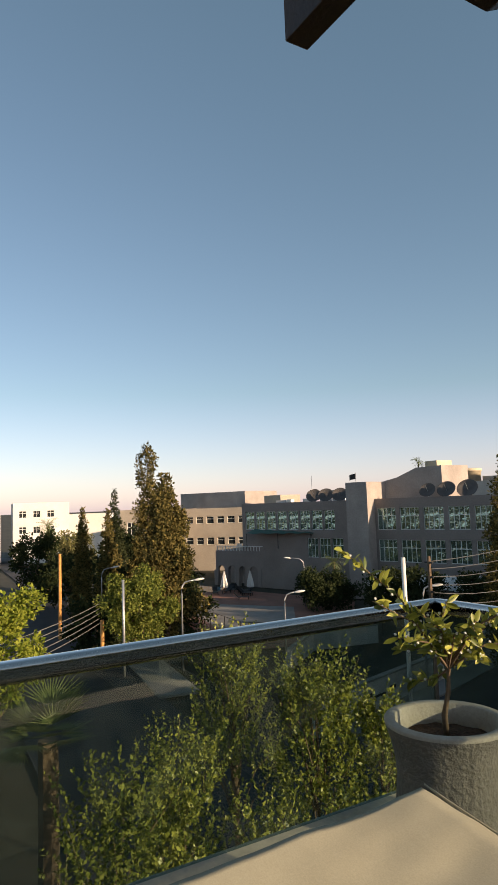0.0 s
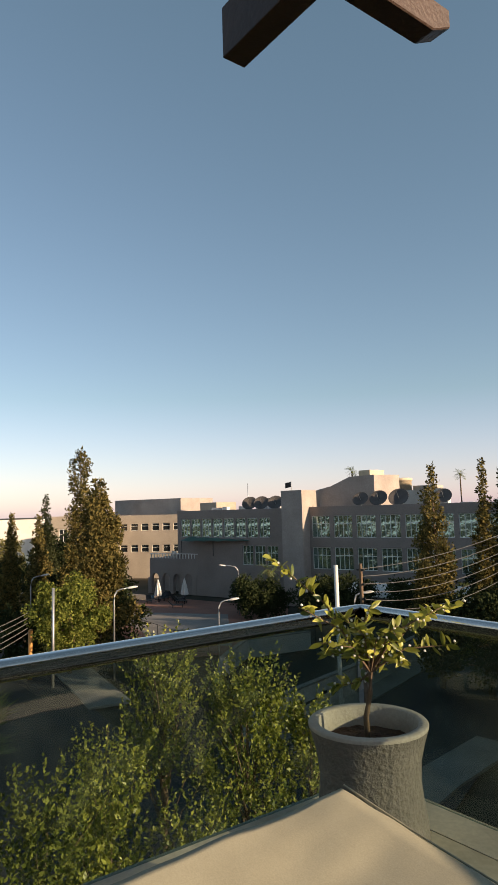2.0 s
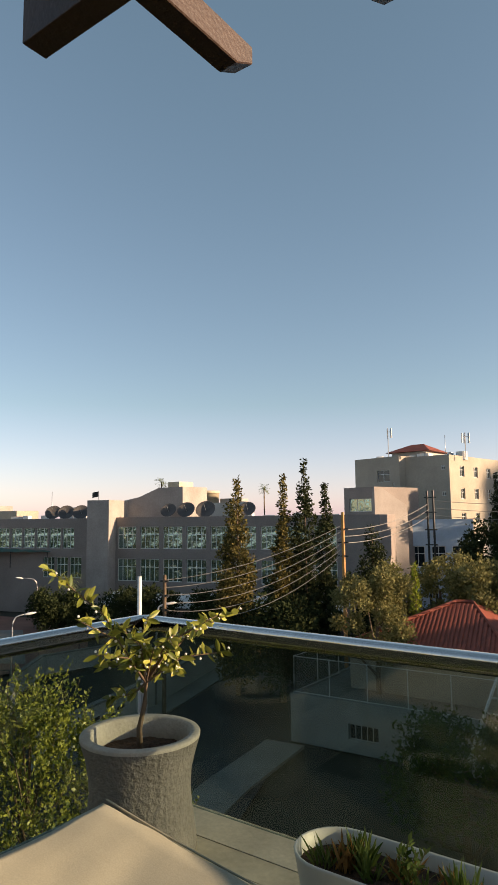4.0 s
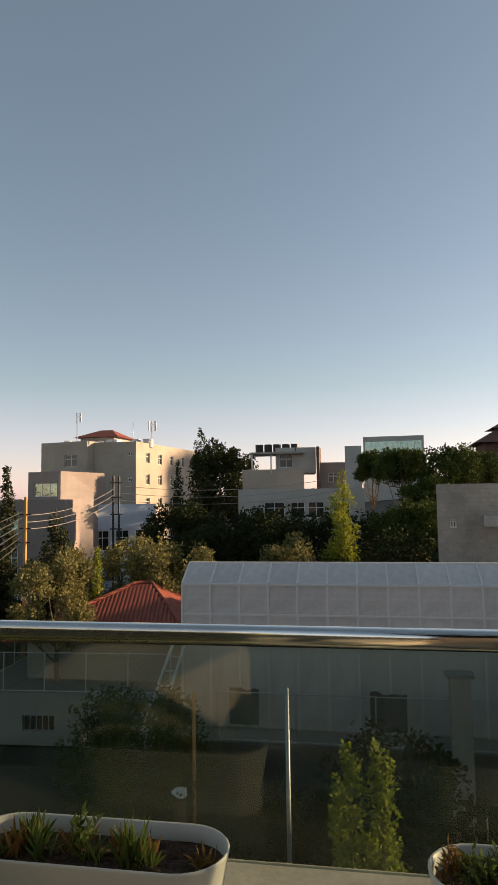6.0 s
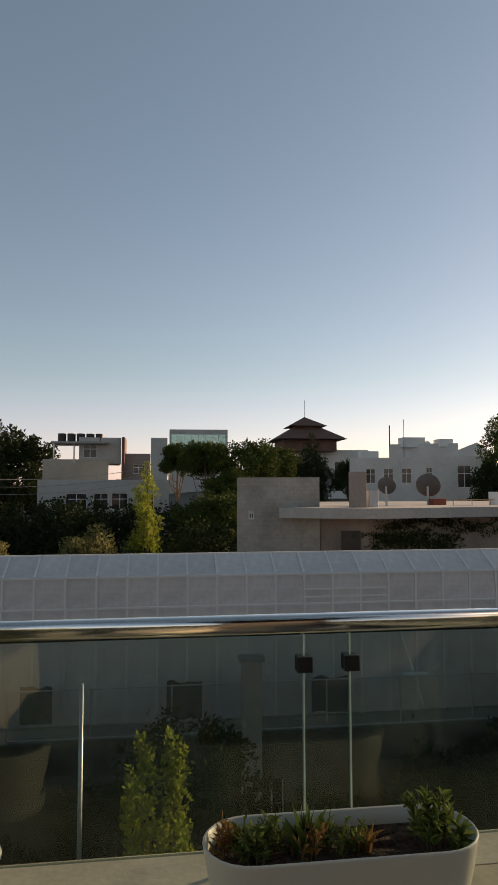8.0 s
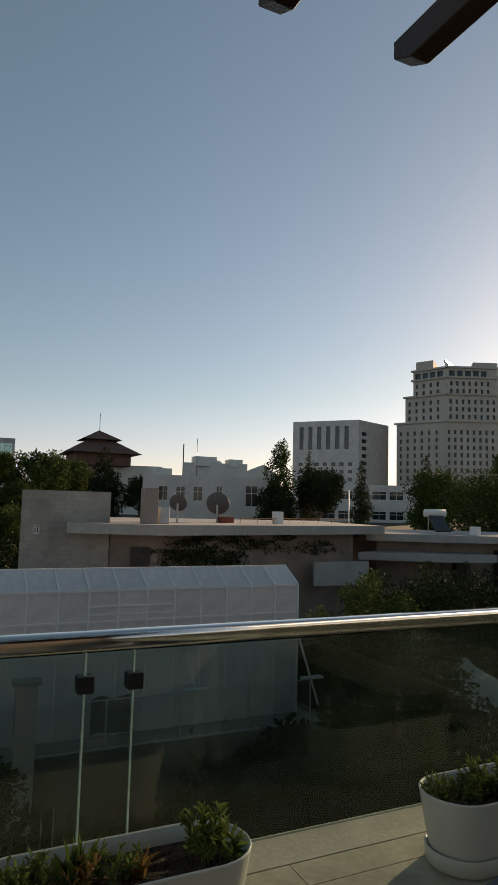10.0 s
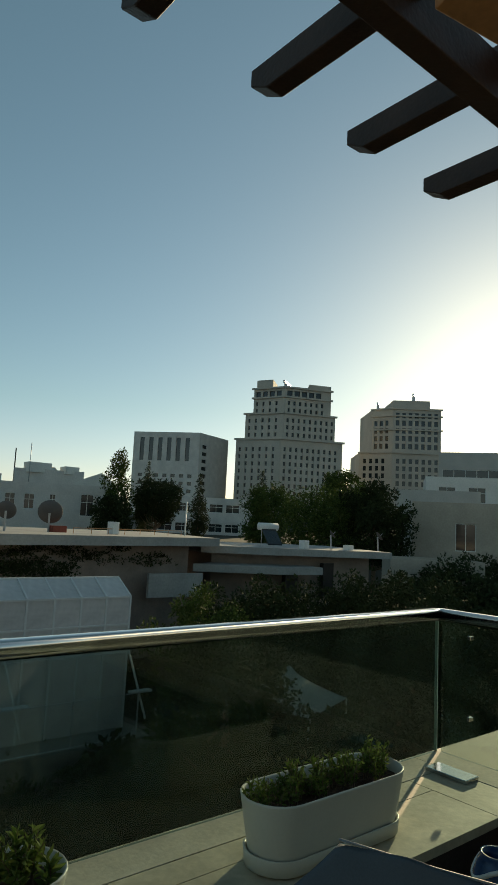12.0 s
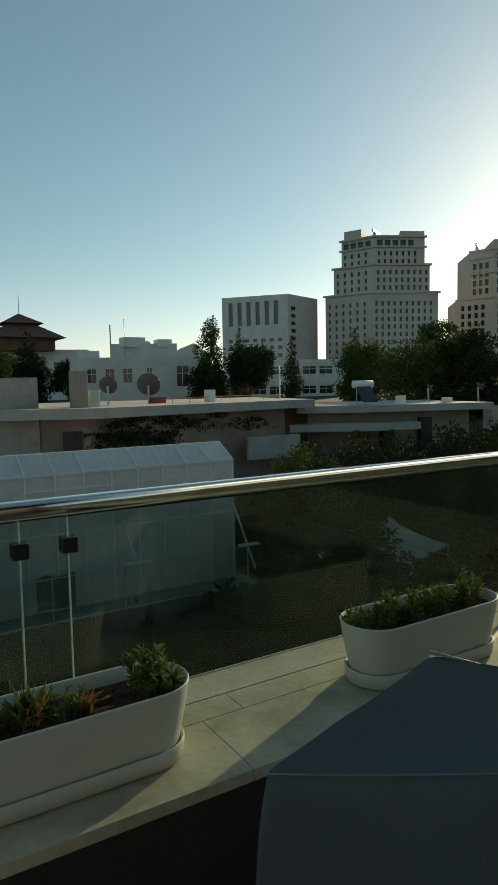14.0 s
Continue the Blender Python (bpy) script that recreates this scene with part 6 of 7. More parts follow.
# arcade under the cafe deck
arc = thing("arcade", "pinkish arcade of round arches under a cafe deck", "arcade", (-81.6, 43.4, -9.6), 22)
AL = 15.0
part("deck", box(bmesh.new(), 0, AL + 4.0, 0, 9, 4.3, 4.75), M["hotel"], arc)
part("back_wall", box(bmesh.new(), 0, AL, 3.0, 3.3, 0, 4.3), M["hotel_side"], arc)
NB = 8
bw = AL / NB
for i in range(NB + 1):
    part("pillar", box(bmesh.new(), i * bw - 0.3, i * bw + 0.3, -0.02, 0.5, 0, 2.1), M["hotel"], arc)
for i in range(NB):
    bm = bmesh.new()
    r0 = bw / 2 - 0.3
    cx_ = (i + 0.5) * bw
    ptsa = [(cx_ - r0 * math.cos(math.pi * k / 12), 2.1 + min(0.85, r0) * math.sin(math.pi * k / 12)) for k in range(13)]
    for (x0, z0), (x1, z1) in zip(ptsa, ptsa[1:]):
        v = [bm.verts.new(q) for q in ((x0, 0, z0), (x1, 0, z1), (x1, 0, 4.3), (x0, 0, 4.3))]
        bm.faces.new(v)
        v = [bm.verts.new(q) for q in ((x0, 0, z0), (x0, 0.5, z0), (x1, 0.5, z1), (x1, 0, z1))]
        bm.faces.new(v)
    for x in (cx_ - bw / 2, cx_ + bw / 2 - 0.3):
        v = [bm.verts.new(q) for q in ((x, 0, 2.1), (x + 0.3, 0, 2.1), (x + 0.3, 0, 4.3), (x, 0, 4.3))]
        bm.faces.new(v)
    bmesh.ops.remove_doubles(bm, verts=bm.verts, dist=0.001)
    part("arch", bm, M["hotel"], arc)
for i in range(38):
    part("baluster", box(bmesh.new(), 0.2 + i * 0.49, 0.3 + i * 0.49, 0.05, 0.15, 4.75, 5.32), M["white_paint"], arc)
part("deck_rail", box(bmesh.new(), 0, AL + 4.0, 0.0, 0.2, 5.32, 5.42), M["white_paint"], arc, "white deck rail")
aw = thing("awning", "dark green sloping awning over the cafe deck", "awning", (-75.5, 46.2, -2.4), 26.7)
bm = bmesh.new()
cover_sheet(bm, lambda u, v: (u * 10, -2.6 + v * 3, 0.0 + 0.55 * v + 0.05 * math.sin(u * 30)), 30, 3)
part("canvas", bm, mat("green_canvas", (0.05, 0.12, 0.10), 0.7, scale=2), aw)
for x in (0.3, 5, 9.7):
    part("awning_post", tube(bmesh.new(), [(x, -2.5, -1.9), (x, -2.5, 0.0)], 0.05, 6), M["dark_metal"], aw)

# pool deck
bm = bmesh.new()
bm.faces.new([bm.verts.new((x, y, -9.55)) for x, y in ((-84, 33), (-44, 24), (-41, 34), (-57, 47.5), (-82, 40.5))])
solid("pool_deck", bm, M["terracotta"], "reddish paved pool deck", "pavement", kind="structure")
bm = bmesh.new()
bm.faces.new([bm.verts.new((x, y, -9.50)) for x, y in ((-81.0, 38.2), (-74.5, 38.9), (-76.8, 42.6), (-83.0, 40.6))])
solid("pool_water", bm, M["pool"], "blue swimming pool water", "water", kind="structure")
bm = bmesh.new()
bm.faces.new([bm.verts.new((x, y, -9.535)) for x, y in ((-70, 31.6), (-50, 27.5), (-44.5, 31), (-58, 40))])
solid("pale_paving", bm, M["paving"], "pale paving on the pool deck", "pavement", kind="structure")


def folded_umbrella(x, y):
    ob = thing("folded_umbrella", "closed cream parasol on the pool deck", "parasol", (x, y, -9.55), group="closed parasols")
    part("pole", tube(bmesh.new(), [(0, 0, 0), (0, 0, 2.7)], 0.04, 6), M["dark_metal"], ob)
    bm = bmesh.new()
    n = 16
    rings = []
    for r_, z in ((0.34, 0.75), (0.40, 0.9), (0.28, 1.7), (0.10, 2.55), (0.02, 2.8)):
        rings.append([bm.verts.new((r_ * (1 + 0.25 * (-1) ** j) * math.cos(6.283 * j / n), r_ * (1 + 0.25 * (-1) ** j) * math.sin(6.283 * j / n), z)) for j in range(n)])
    for q, w in zip(rings, rings[1:]):
        for j in range(n):
            bm.faces.new((q[j], q[(j + 1) % n], w[(j + 1) % n], w[j]))
    part("canopy", bm, M["white_paint"], ob, "folded cream canopy")


folded_umbrella(-72.4, 39.6)
folded_umbrella(-70.6, 42.3)
rng = random.Random(12)
for i in range(9):
    x, y = rng.uniform(-74, -66), rng.uniform(38.5, 42.5)
    ob = thing("sun_lounger", "dark sun lounger on the pool deck", "lounger", (x, y, -9.55), rng.uniform(0, 180), group="sun loungers")
    part("bed", box(bmesh.new(), -0.3, 0.3, -0.9, 0.4, 0.3, 0.36), M["dark_metal"], ob)
    part("backrest", box(bmesh.new(), -0.3, 0.3, 0, 0.7, 0, 0.05), M["dark_metal"], ob, m=pose(0, 0.4, 0.33, 45, 0, 0))
    for lx in (-0.26, 0.26):
        for ly in (-0.8, 0.3):
            part("leg", box(bmesh.new(), lx - 0.03, lx + 0.03, ly - 0.03, ly + 0.03, 0, 0.3), M["dark_metal"], ob)
mesh_fence("deck_fence", [(-62, 28.0), (-46, 26.5), (-41.5, 30.0), (-40.5, 36.5)], -9.5, 1.6, "thin dark fence round the pool deck", 3.0, 0.5, M["dark_metal"])
broadleaf("garden_tree", "dark shrubs before the hotel wing", -54.5, 41.6, -9.6, -9.2, -5.6, 5.6, "dark", 5000, 0.34, 141, 40)
broadleaf("garden_tree", "dark shrubs before the hotel wing", -47.5, 46.0, -9.6, -9.2, -5.4, 7.0, "dark", 5000, 0.34, 142)
broadleaf("garden_tree", "dark shrubs before the hotel wing", -40.5, 49.5, -9.6, -9.2, -5.6, 7.0, "dark", 5000, 0.34, 143)
broadleaf("garden_tree", "dark shrubs before the hotel wing", -33.5, 52.0, -9.6, -9.2, -4.6, 7.0, "dark", 5000, 0.34, 144)
bm = bmesh.new()
cover_sheet(bm, lambda u, v: (-55.4 + u * 25.5, 49.6 + u * 7.5 - 2.4 * (1 - v), -7.7 + 1.2 * v + 0.06 * math.sin(u * 90)), 60, 2)
solid("white_canopy", bm, M["white_paint"], "long white canopy along the foot of the hotel wing", "canopy")


def palm(x, y, z0, ztop, label, spread=1.6, n=26, seed=1):
    rng = random.Random(seed)
    ob = thing("palm", label, "palm", (x, y, z0), group="palms")
    h = ztop - z0
    part("trunk", tube(bmesh.new(), [(0, 0, 0), (0.05, 0, h * 0.5), (0, 0, h)], 0.16, 8, 0.11), M["bark"], ob)
    verts, faces = [], []
    for i in range(n):
        a, e = i * 2.4, rng.uniform(-0.5, 1.2)
        d = Vector((math.cos(a) * math.cos(e), math.sin(a) * math.cos(e), math.sin(e)))
        p = Vector((0, 0, h))
        for k in range(9):
            step = spread / 9
            side = d.cross(Vector((0, 0, 1))).normalized()
            for s in (1, -1):
                q = (d * 0.6 + side * s + Vector((0, 0, -0.25))).normalized()
                blade(verts, faces, p, q, d, spread * 0.34 * math.sin(0.5 + 2.4 * k / 9), 0.02 + 0.01 * spread)
            p = p + d * step
            d = (d + Vector((0, 0, -0.16))).normalized()
    me = bpy.data.meshes.new("fronds")
    me.from_pydata(verts, [], faces)
    crown_part(ob, me, LEAF["palm"], "fronds")


palm(-76.7, 78.8, -9.6, 7.4, "tall thin palm above the roofs", 1.5, 22, 1)
palm(-69.3, 98.0, -9.6, 6.6, "tall thin palm above the roofs", 1.5, 22, 2)
fan = thing("fan_palm", "bushy fan palm with spiky sunlit fans below the terrace", "palm", (-8.3, 2.0, -9.6))
part("trunk", tube(bmesh.new(), [(0, 0, 0), (0.05, 0, 4), (0, 0, 8.3)], 0.16, 8, 0.12), M["bark"], fan)
rng = random.Random(3)
verts, faces = [], []
for i in range(26):
    a, e = i * 2.4, rng.uniform(-0.1, 1.3)
    d = Vector((math.cos(a) * math.cos(e), math.sin(a) * math.cos(e), math.sin(e)))
    hub = Vector((0, 0, 8.3)) + d * rng.uniform(0.2, 0.4)
    side = d.cross(Vector((0, 0, 1))).normalized()
    for k in range(-9, 10):
        q = (d * math.cos(k * 0.12) + side * math.sin(k * 0.12) + Vector((0, 0, -0.05 * abs(k) / 9))).normalized()
        blade(verts, faces, hub, q, q.cross(side.cross(d)).normalized() if abs(k) else side, rng.uniform(0.35, 0.5), 0.011)
me = bpy.data.meshes.new("fronds")
me.from_pydata(verts, [], faces)
crown_part(fan, me, LEAF["palm"], "fronds")
palm(-57.2, 45.0, -9.6, -5.2, "short palm before the hotel", 1.8, 26, 4)
palm(-86.5, 21.5, -9.6, -0.4, "palm down the street", 1.8, 26, 5)

# braces of the hall
for x in (14.2, 18.8):
    part("brace", tube(bmesh.new(), [(x, -0.05, 2.9), (x + 0.55, -0.7, 0.4)], 0.04, 6), M["poly_frame"], hall, "white slanting steel brace")
    part("brace_plate", box(bmesh.new(), x - 0.1, x + 0.75, -0.75, -0.45, 1.35, 1.41), M["poly_frame"], hall)
# patched sheets with sagging battens on the long side
for x, z, w in ((10.9, 4.18, 2.9), (10.9, 4.98, 2.9), (10.9, 3.92, 2.9)):
    part("batten", box(bmesh.new(), x, x + w, -0.05, -0.005, z - 0.025, z + 0.025), M["poly_frame"], hall, m=pose(0, 0.02 if z < 4.7 else 0.52, 0, 0, 0, 0))


def parked_car(x, y, ang, paint, label):
    """A small saloon: body with bonnet and boot, glazed cabin, wheels."""
    ob = thing("car", label, "car", (x, y, -9.57), ang, group="parked cars")
    prof = [(-2.1, 0.35), (-2.1, 0.8), (-1.5, 0.92), (1.0, 0.95), (2.0, 0.78), (2.1, 0.35)]
    cab = [(-1.5, 0.93), (-1.05, 1.42), (0.35, 1.42), (1.0, 0.95)]
    for name, pr, half, material in (("body", prof, 0.85, paint), ("cabin", cab, 0.74, M["pane_dark"])):
        bm = bmesh.new()
        a = [bm.verts.new((px, -half, pz)) for px, pz in pr]
        b = [bm.verts.new((px, half, pz)) for px, pz in pr]
        bm.faces.new(a)
        bm.faces.new(b[::-1])
        for i in range(len(pr)):
            j = (i + 1) % len(pr)
            bm.faces.new((a[j], a[i], b[i], b[j]))
        bmesh.ops.recalc_face_normals(bm, faces=bm.faces)
        part(name, bm, material, ob)
    part("roof_panel", box(bmesh.new(), -1.0, 0.32, -0.72, 0.72, 1.42, 1.46, 0.01), paint, ob)
    for wx in (-1.3, 1.3):
        for wy in (-0.8, 0.8):
            part("wheel", tube(bmesh.new(), [(wx, wy - 0.1, 0.31), (wx, wy + 0.1, 0.31)], 0.31, 14), M["dark_metal"], ob)


parked_car(-86.0, 19.6, 170, M["white_paint"], "pale saloon car parked far down the street")
parked_car(-79.0, 18.2, 170, M["galv"], "silver saloon car parked far down the street")

# white chairs on the cafe deck
deck_chair = thing("cafe_chair", "white plastic chair on the cafe deck", "chair", (-78.6, 45.6, -4.85), 30, group="cafe chairs")
part("seat", box(bmesh.new(), -0.22, 0.22, -0.22, 0.22, 0.42, 0.46, 0.01), M["white_paint"], deck_chair)
part("backrest", box(bmesh.new(), -0.22, 0.22, 0.2, 0.24, 0.46, 0.9, 0.01), M["white_paint"], deck_chair)
for lx in (-0.19, 0.19):
    for ly in (-0.19, 0.19):
        part("leg", box(bmesh.new(), lx - 0.02, lx + 0.02, ly - 0.02, ly + 0.02, 0, 0.42), M["white_paint"], deck_chair)
rng = random.Random(41)
for i in range(16):
    k = (i + 0.5) / 16
    copy_thing(deck_chair, pose(-80.0 + 15.6 * k, 45.2 + 6.3 * k + rng.uniform(0, 1.6), -4.85, 0, 0, rng.uniform(0, 360)))

# flag on the roofs
flagpole = thing("flag_pole", "thin pole with a small dark flag on the roofs", "flag", (-70.4, 60.0, 1.0))
part("pole", tube(bmesh.new(), [(0, 0, 0), (0, 0, 4.3)], 0.05, 6), M["galv"], flagpole)
bm = bmesh.new()
cover_sheet(bm, lambda u, v: (-1.5 * u, 0.15 * math.sin(u * 7), 3.5 + 0.75 * v - 0.25 * u), 10, 3)
part("flag_cloth", bm, M["dark_metal"], flagpole, "dark flag blown sideways")

# ---- apartment roof ----
house("roof_house", "white roof house under a red hip roof", plan((-41.6, 93), (-36.0, 92.5), 6), 9.0, 10.9, M["white_wall"], category="house", parapet=0.1)
bm = bmesh.new()
c = [(-42.4, 92.2), (-35.2, 91.7), (-34.8, 99.5), (-42.0, 100)]
vs = [bm.verts.new((*q, 10.9)) for q in c] + [bm.verts.new((-39.6, 95.8, 12.3)), bm.verts.new((-37.6, 95.7, 12.3))]
for f in ((0, 1, 5, 4), (1, 2, 5), (2, 3, 4, 5), (3, 0, 4), (3, 2, 1, 0)):
    bm.faces.new([vs[i] for i in f])
solid("red_hip_roof", bm, M["roof_red"], "small red hip roof on the apartment block", "roof")


def mast(x, y, z0, h, label, panels):
    ob = thing("antenna_mast", label, "antenna", (x, y, z0), group="antennas")
    part("mast", tube(bmesh.new(), [(0, 0, 0), (0, 0, h)], 0.07, 6), M["galv"], ob)
    for i in range(panels):
        a = i * 2.09
        part("aerial_panel", box(bmesh.new(), -0.12, 0.12, -0.08, 0.08, h - 1.5, h - 0.1, 0.02), M["white_paint"], ob, m=pose(0.5 * math.cos(a), 0.5 * math.sin(a), 0, 0, 0, math.degrees(a)))
        part("bracket", tube(bmesh.new(), [(0, 0, h - 0.6), (0.5 * math.cos(a), 0.5 * math.sin(a), h - 0.6)], 0.03, 5), M["galv"], ob)
    return ob


mast(-40.6, 89.5, 9.1, 5.3, "white antenna mast with panels", 2)
mast(-29.0, 89.0, 9.1, 3.6, "grey antenna mast with panels", 3)
pole("thin_aerial", "thin aerial rod on the roof", -32.0, 89.5, 9.1, 12.6, 0.04, M["galv"], "antenna")
pole("thin_aerial", "thin aerial rod on the roof", -79.4, 59.0, 0.5, 5.4, 0.04, M["galv"], "antenna")
pole("thin_aerial", "thin aerial rod on the tiled roof", 30.2, 137.5, 16.2, 20.5, 0.06, M["galv"], "antenna")
pole("roof_mast", "white pole on the roof terrace", 24.1, 35.4, -0.2, 2.7, 0.05, M["white_paint"], "pole")
pole("lattice_mast", "thin dark mast beside the white house", 46.5, 130, 3, 14.5, 0.12, M["dark_metal"], "mast")
pole("thin_aerial", "thin aerial rod on the villa", 33.0, 86.5, 5.5, 11.0, 0.05, M["galv"], "antenna")
rng = random.Random(5)
for i in range(14):
    k = rng.random()
    solid("water_tank", tube(bmesh.new(), [(0, 0, 0), (0, 0, 1.2)], rng.uniform(0.4, 0.7), 12), M["white_paint"] if i % 3 else M["galv"], "pale water tank on the apartment roof", "water tank", group="water tanks",
          at=pose(-45 + 15 * k, 90.5 + rng.uniform(0, 3), 9.1))
for i in range(5):
    solid("water_tank", tube(bmesh.new(), [(0, 0, 0), (0, 0, 0.9)], 0.42, 12), M["dark_metal"], "dark water tank on the roof room", "water tank", group="water tanks", at=pose(-10.4 + i * 0.95, 68.6, 6.2))
solid("roof_slab", box(bmesh.new(), -11.2, -5.6, 67.0, 71, 6.0, 6.2), M["grey_slab"], "thin roof slab over the open terrace", "roof")
for x in (-11.0, -9.0):
    pole("terrace_post", "slim post under the roof slab", x, 67.3, 4.0, 6.0, 0.07, M["white_paint"])
solid("dark_side_wall", box(bmesh.new(), -4.3, -4.0, 67.6, 71, 1.9, 6.7), M["roof_brown"], "tall dark brown side wall", "wall")

# stepped tile roofs
for (cx_, cy_), z, h, w in (((30.0, 137), 11.6, 2.6, 7.4), ((30.0, 137), 14.6, 2.2, 4.0)):
    bm = bmesh.new()
    vs = [bm.verts.new((cx_ + sx * w, cy_ + sy * w, z)) for sx, sy in ((-1, -1), (1, -1), (1, 1), (-1, 1))]
    vt = [bm.verts.new((cx_ + sx * w * 0.42, cy_ + sy * w * 0.42, z + h)) for sx, sy in ((-1, -1), (1, -1), (1, 1), (-1, 1))] if z < 13 else [bm.verts.new((cx_ + sx * 0.05, cy_ + sy * 0.05, z + h)) for sx, sy in ((-1, -1), (1, -1), (1, 1), (-1, 1))]
    for i in range(4):
        j = (i + 1) % 4
        bm.faces.new((vs[i], vs[j], vt[j], vt[i]))
    bm.faces.new(vt)
    bm.faces.new(vs[::-1])
    solid("tiled_roof", bm, M["roof_brown"], "brown tiled roof stage of the stepped roof", "roof")
solid("roof_drum", box(bmesh.new(), 24.4, 35.6, 131.5, 142.5, 9.2, 11.7), M["roof_brown"], "brown storey under the tiled roof", "building")
solid("roof_drum", box(bmesh.new(), 27.4, 32.6, 134.5, 139.5, 14.0, 14.8), M["roof_brown"], "brown neck between the tiled roofs", "building")

# ---- slab-roofed house beyond the hall ----
slabh = thing("slab_roofed_house", "low house under thick flat concrete roof slabs", "house", (5.4, 30.5, -6.2))


def prism(pts, z0, z1):
    bm = bmesh.new()
    a = [bm.verts.new((x - 5.4, y - 30.5, z0 + 6.2)) for x, y in pts]
    b = [bm.verts.new((x - 5.4, y - 30.5, z1 + 6.2)) for x, y in pts]
    bm.faces.new(a[::-1])
    bm.faces.new(b)
    for i in range(len(pts)):
        j = (i + 1) % len(pts)
        bm.faces.new((a[i], a[j], b[j], b[i]))
    return bm


part("roof_slab", prism([(5.45, 30.5), (9.05, 28.65), (9.45, 28.5), (24.3, 31.9), (27, 44), (8, 44)], 0.02, 0.5), M["grey_slab"], slabh, "thick pale concrete roof slab")
part("wall", prism([(7.6, 31.2), (9.6, 30.1), (22.8, 33.0), (24, 43), (8.4, 43)], -6.2, 0.02), M["shaded_render"], slabh, "pinkish wall with shade put into its colour")
part("roof_slab", prism([(24.3, 33.8), (28.4, 31.2), (36.5, 28.4), (40, 38), (27.2, 42)], -0.45, 0.0), M["grey_slab"], slabh, "thick pale concrete roof slab")
part("wall", prism([(25.6, 34.4), (29.0, 32.6), (36.0, 30.0), (39, 38), (27.6, 41)], -6.2, -0.45), M["shaded_render"], slabh, "pinkish wall with shade put into its colour")
part("balcony_slab", prism([(23.2, 33.0), (27.6, 30.1), (31.0, 29.6), (31.5, 31.4), (25.4, 34.2)], -1.55, -1.1), M["grey_slab"], slabh, "pale concrete balcony band")
part("door", box(bmesh.new(), 3.0, 3.9, -0.32, -0.2, 3.4, 5.6), M["dark_metal"], slabh, m=pose(0, 0, 0, 0, 0, 0))
for x, y, w, h in ((29.8, 31.4, 1.1, 1.9), (32.3, 30.4, 1.0, 2.2)):
    part("door", box(bmesh.new(), x - 5.4, x - 5.4 + w, y - 30.5 + 0.4, y - 30.5 + 0.75, 3.1, 3.1 + h), M["dark_metal"], slabh, "dark doorway", m=pose(0, 0, 0))
part("shutter", box(bmesh.new(), 13.6, 17.2, 0.6, 0.8, 3.4, 4.7), M["grey_slab"], slabh, "grey roller shutter", m=pose(0, 0, 0))
# creeper on the wall
rng = random.Random(8)
clumps = [(Vector((9.8 + 11.0 * rng.random(), 0, -1.2 + 1.1 * rng.random())), Vector((0.9, 0.12, 0.16))) for _ in range(46)]
clumps = [(Vector((c.x, 30.0 + (c.x - 9.6) * 0.22 + 0.0, c.z)), r) for c, r in clumps]
clumps += [(Vector((10.2 + 3.4 * rng.random(), 30.1, -1.5 + 0.6 * rng.random())), Vector((0.9, 0.15, 0.3))) for _ in range(14)]
me = leaves(clumps, 7000, 0.12, 0.035, rng)
me.materials.append(LEAF["dark"])
tagged(new("creeper", me), "dark ragged creeper on the shaded wall", "creeper", kind="stuff")
# things on the slab roofs
for x, y, w, h, m_ in ((10.0, 30.6, 0.5, 0.8, "galv"), (17.9, 33.5, 0.45, 0.7, "white_paint"), (31.2, 31.6, 0.5, 0.55, "white_paint"), (34.5, 30.6, 0.6, 0.35, "white_paint"), (14.8, 34.0, 0.9, 0.35, "roof_red"), (9.2, 30.2, 0.7, 1.7, "hotel")):
    solid("cooling_unit", box(bmesh.new(), -w / 2, w / 2, -0.25, 0.25, 0, h, 0.02), M[m_], "small box unit on the slab roof", "cooling unit", group="roof units", at=pose(x, y, 0.5 if x < 25 else 0.0, 0, 0, 12))
wh = thing("solar_heater", "roof-top solar water heater with a white tank", "water heater", (29.6, 33.2, 0.0), -20)
part("collector", box(bmesh.new(), -0.5, 0.5, 0, 1.6, 0, 0.08), M["pane_dark"], wh, "dark glazed collector", m=pose(0, -0.8, 0.15, 38, 0, 0))
part("tank", tube(bmesh.new(), [(-0.7, 0.6, 1.35), (0.7, 0.6, 1.35)], 0.26, 14), M["white_paint"], wh, smooth=True)
for lx in (-0.45, 0.45):
    part("leg", tube(bmesh.new(), [(lx, 0.6, 0), (lx, 0.6, 1.15)], 0.03, 6), M["galv"], wh)
dish(33.4, 31.2, 0.0, 0.30, 60, "small satellite dish on the slab roof")
dish(37.2, 30.2, 0.0, 0.34, 60, "small satellite dish on the slab roof")
for x, y, r in ((11.6, 33.0, 0.48), (14.3, 34.0, 0.66)):
    dish(x, y, 0.5, r, 150, "large dark satellite dish on the slab roof", 20)
part("roof_rail", tube(bmesh.new(), [(9.6, 1.9, 7.0), (18.2, 4.6, 7.0)], 0.025, 6), M["plank_light"], slabh, "low sunlit rail on the roof")
for i in range(8):
    k = i / 7
    part("rail_post", tube(bmesh.new(), [(9.6 + 8.6 * k, 1.9 + 2.7 * k, 6.7), (9.6 + 8.6 * k, 1.9 + 2.7 * k, 7.0)], 0.02, 5), M["plank_light"], slabh)

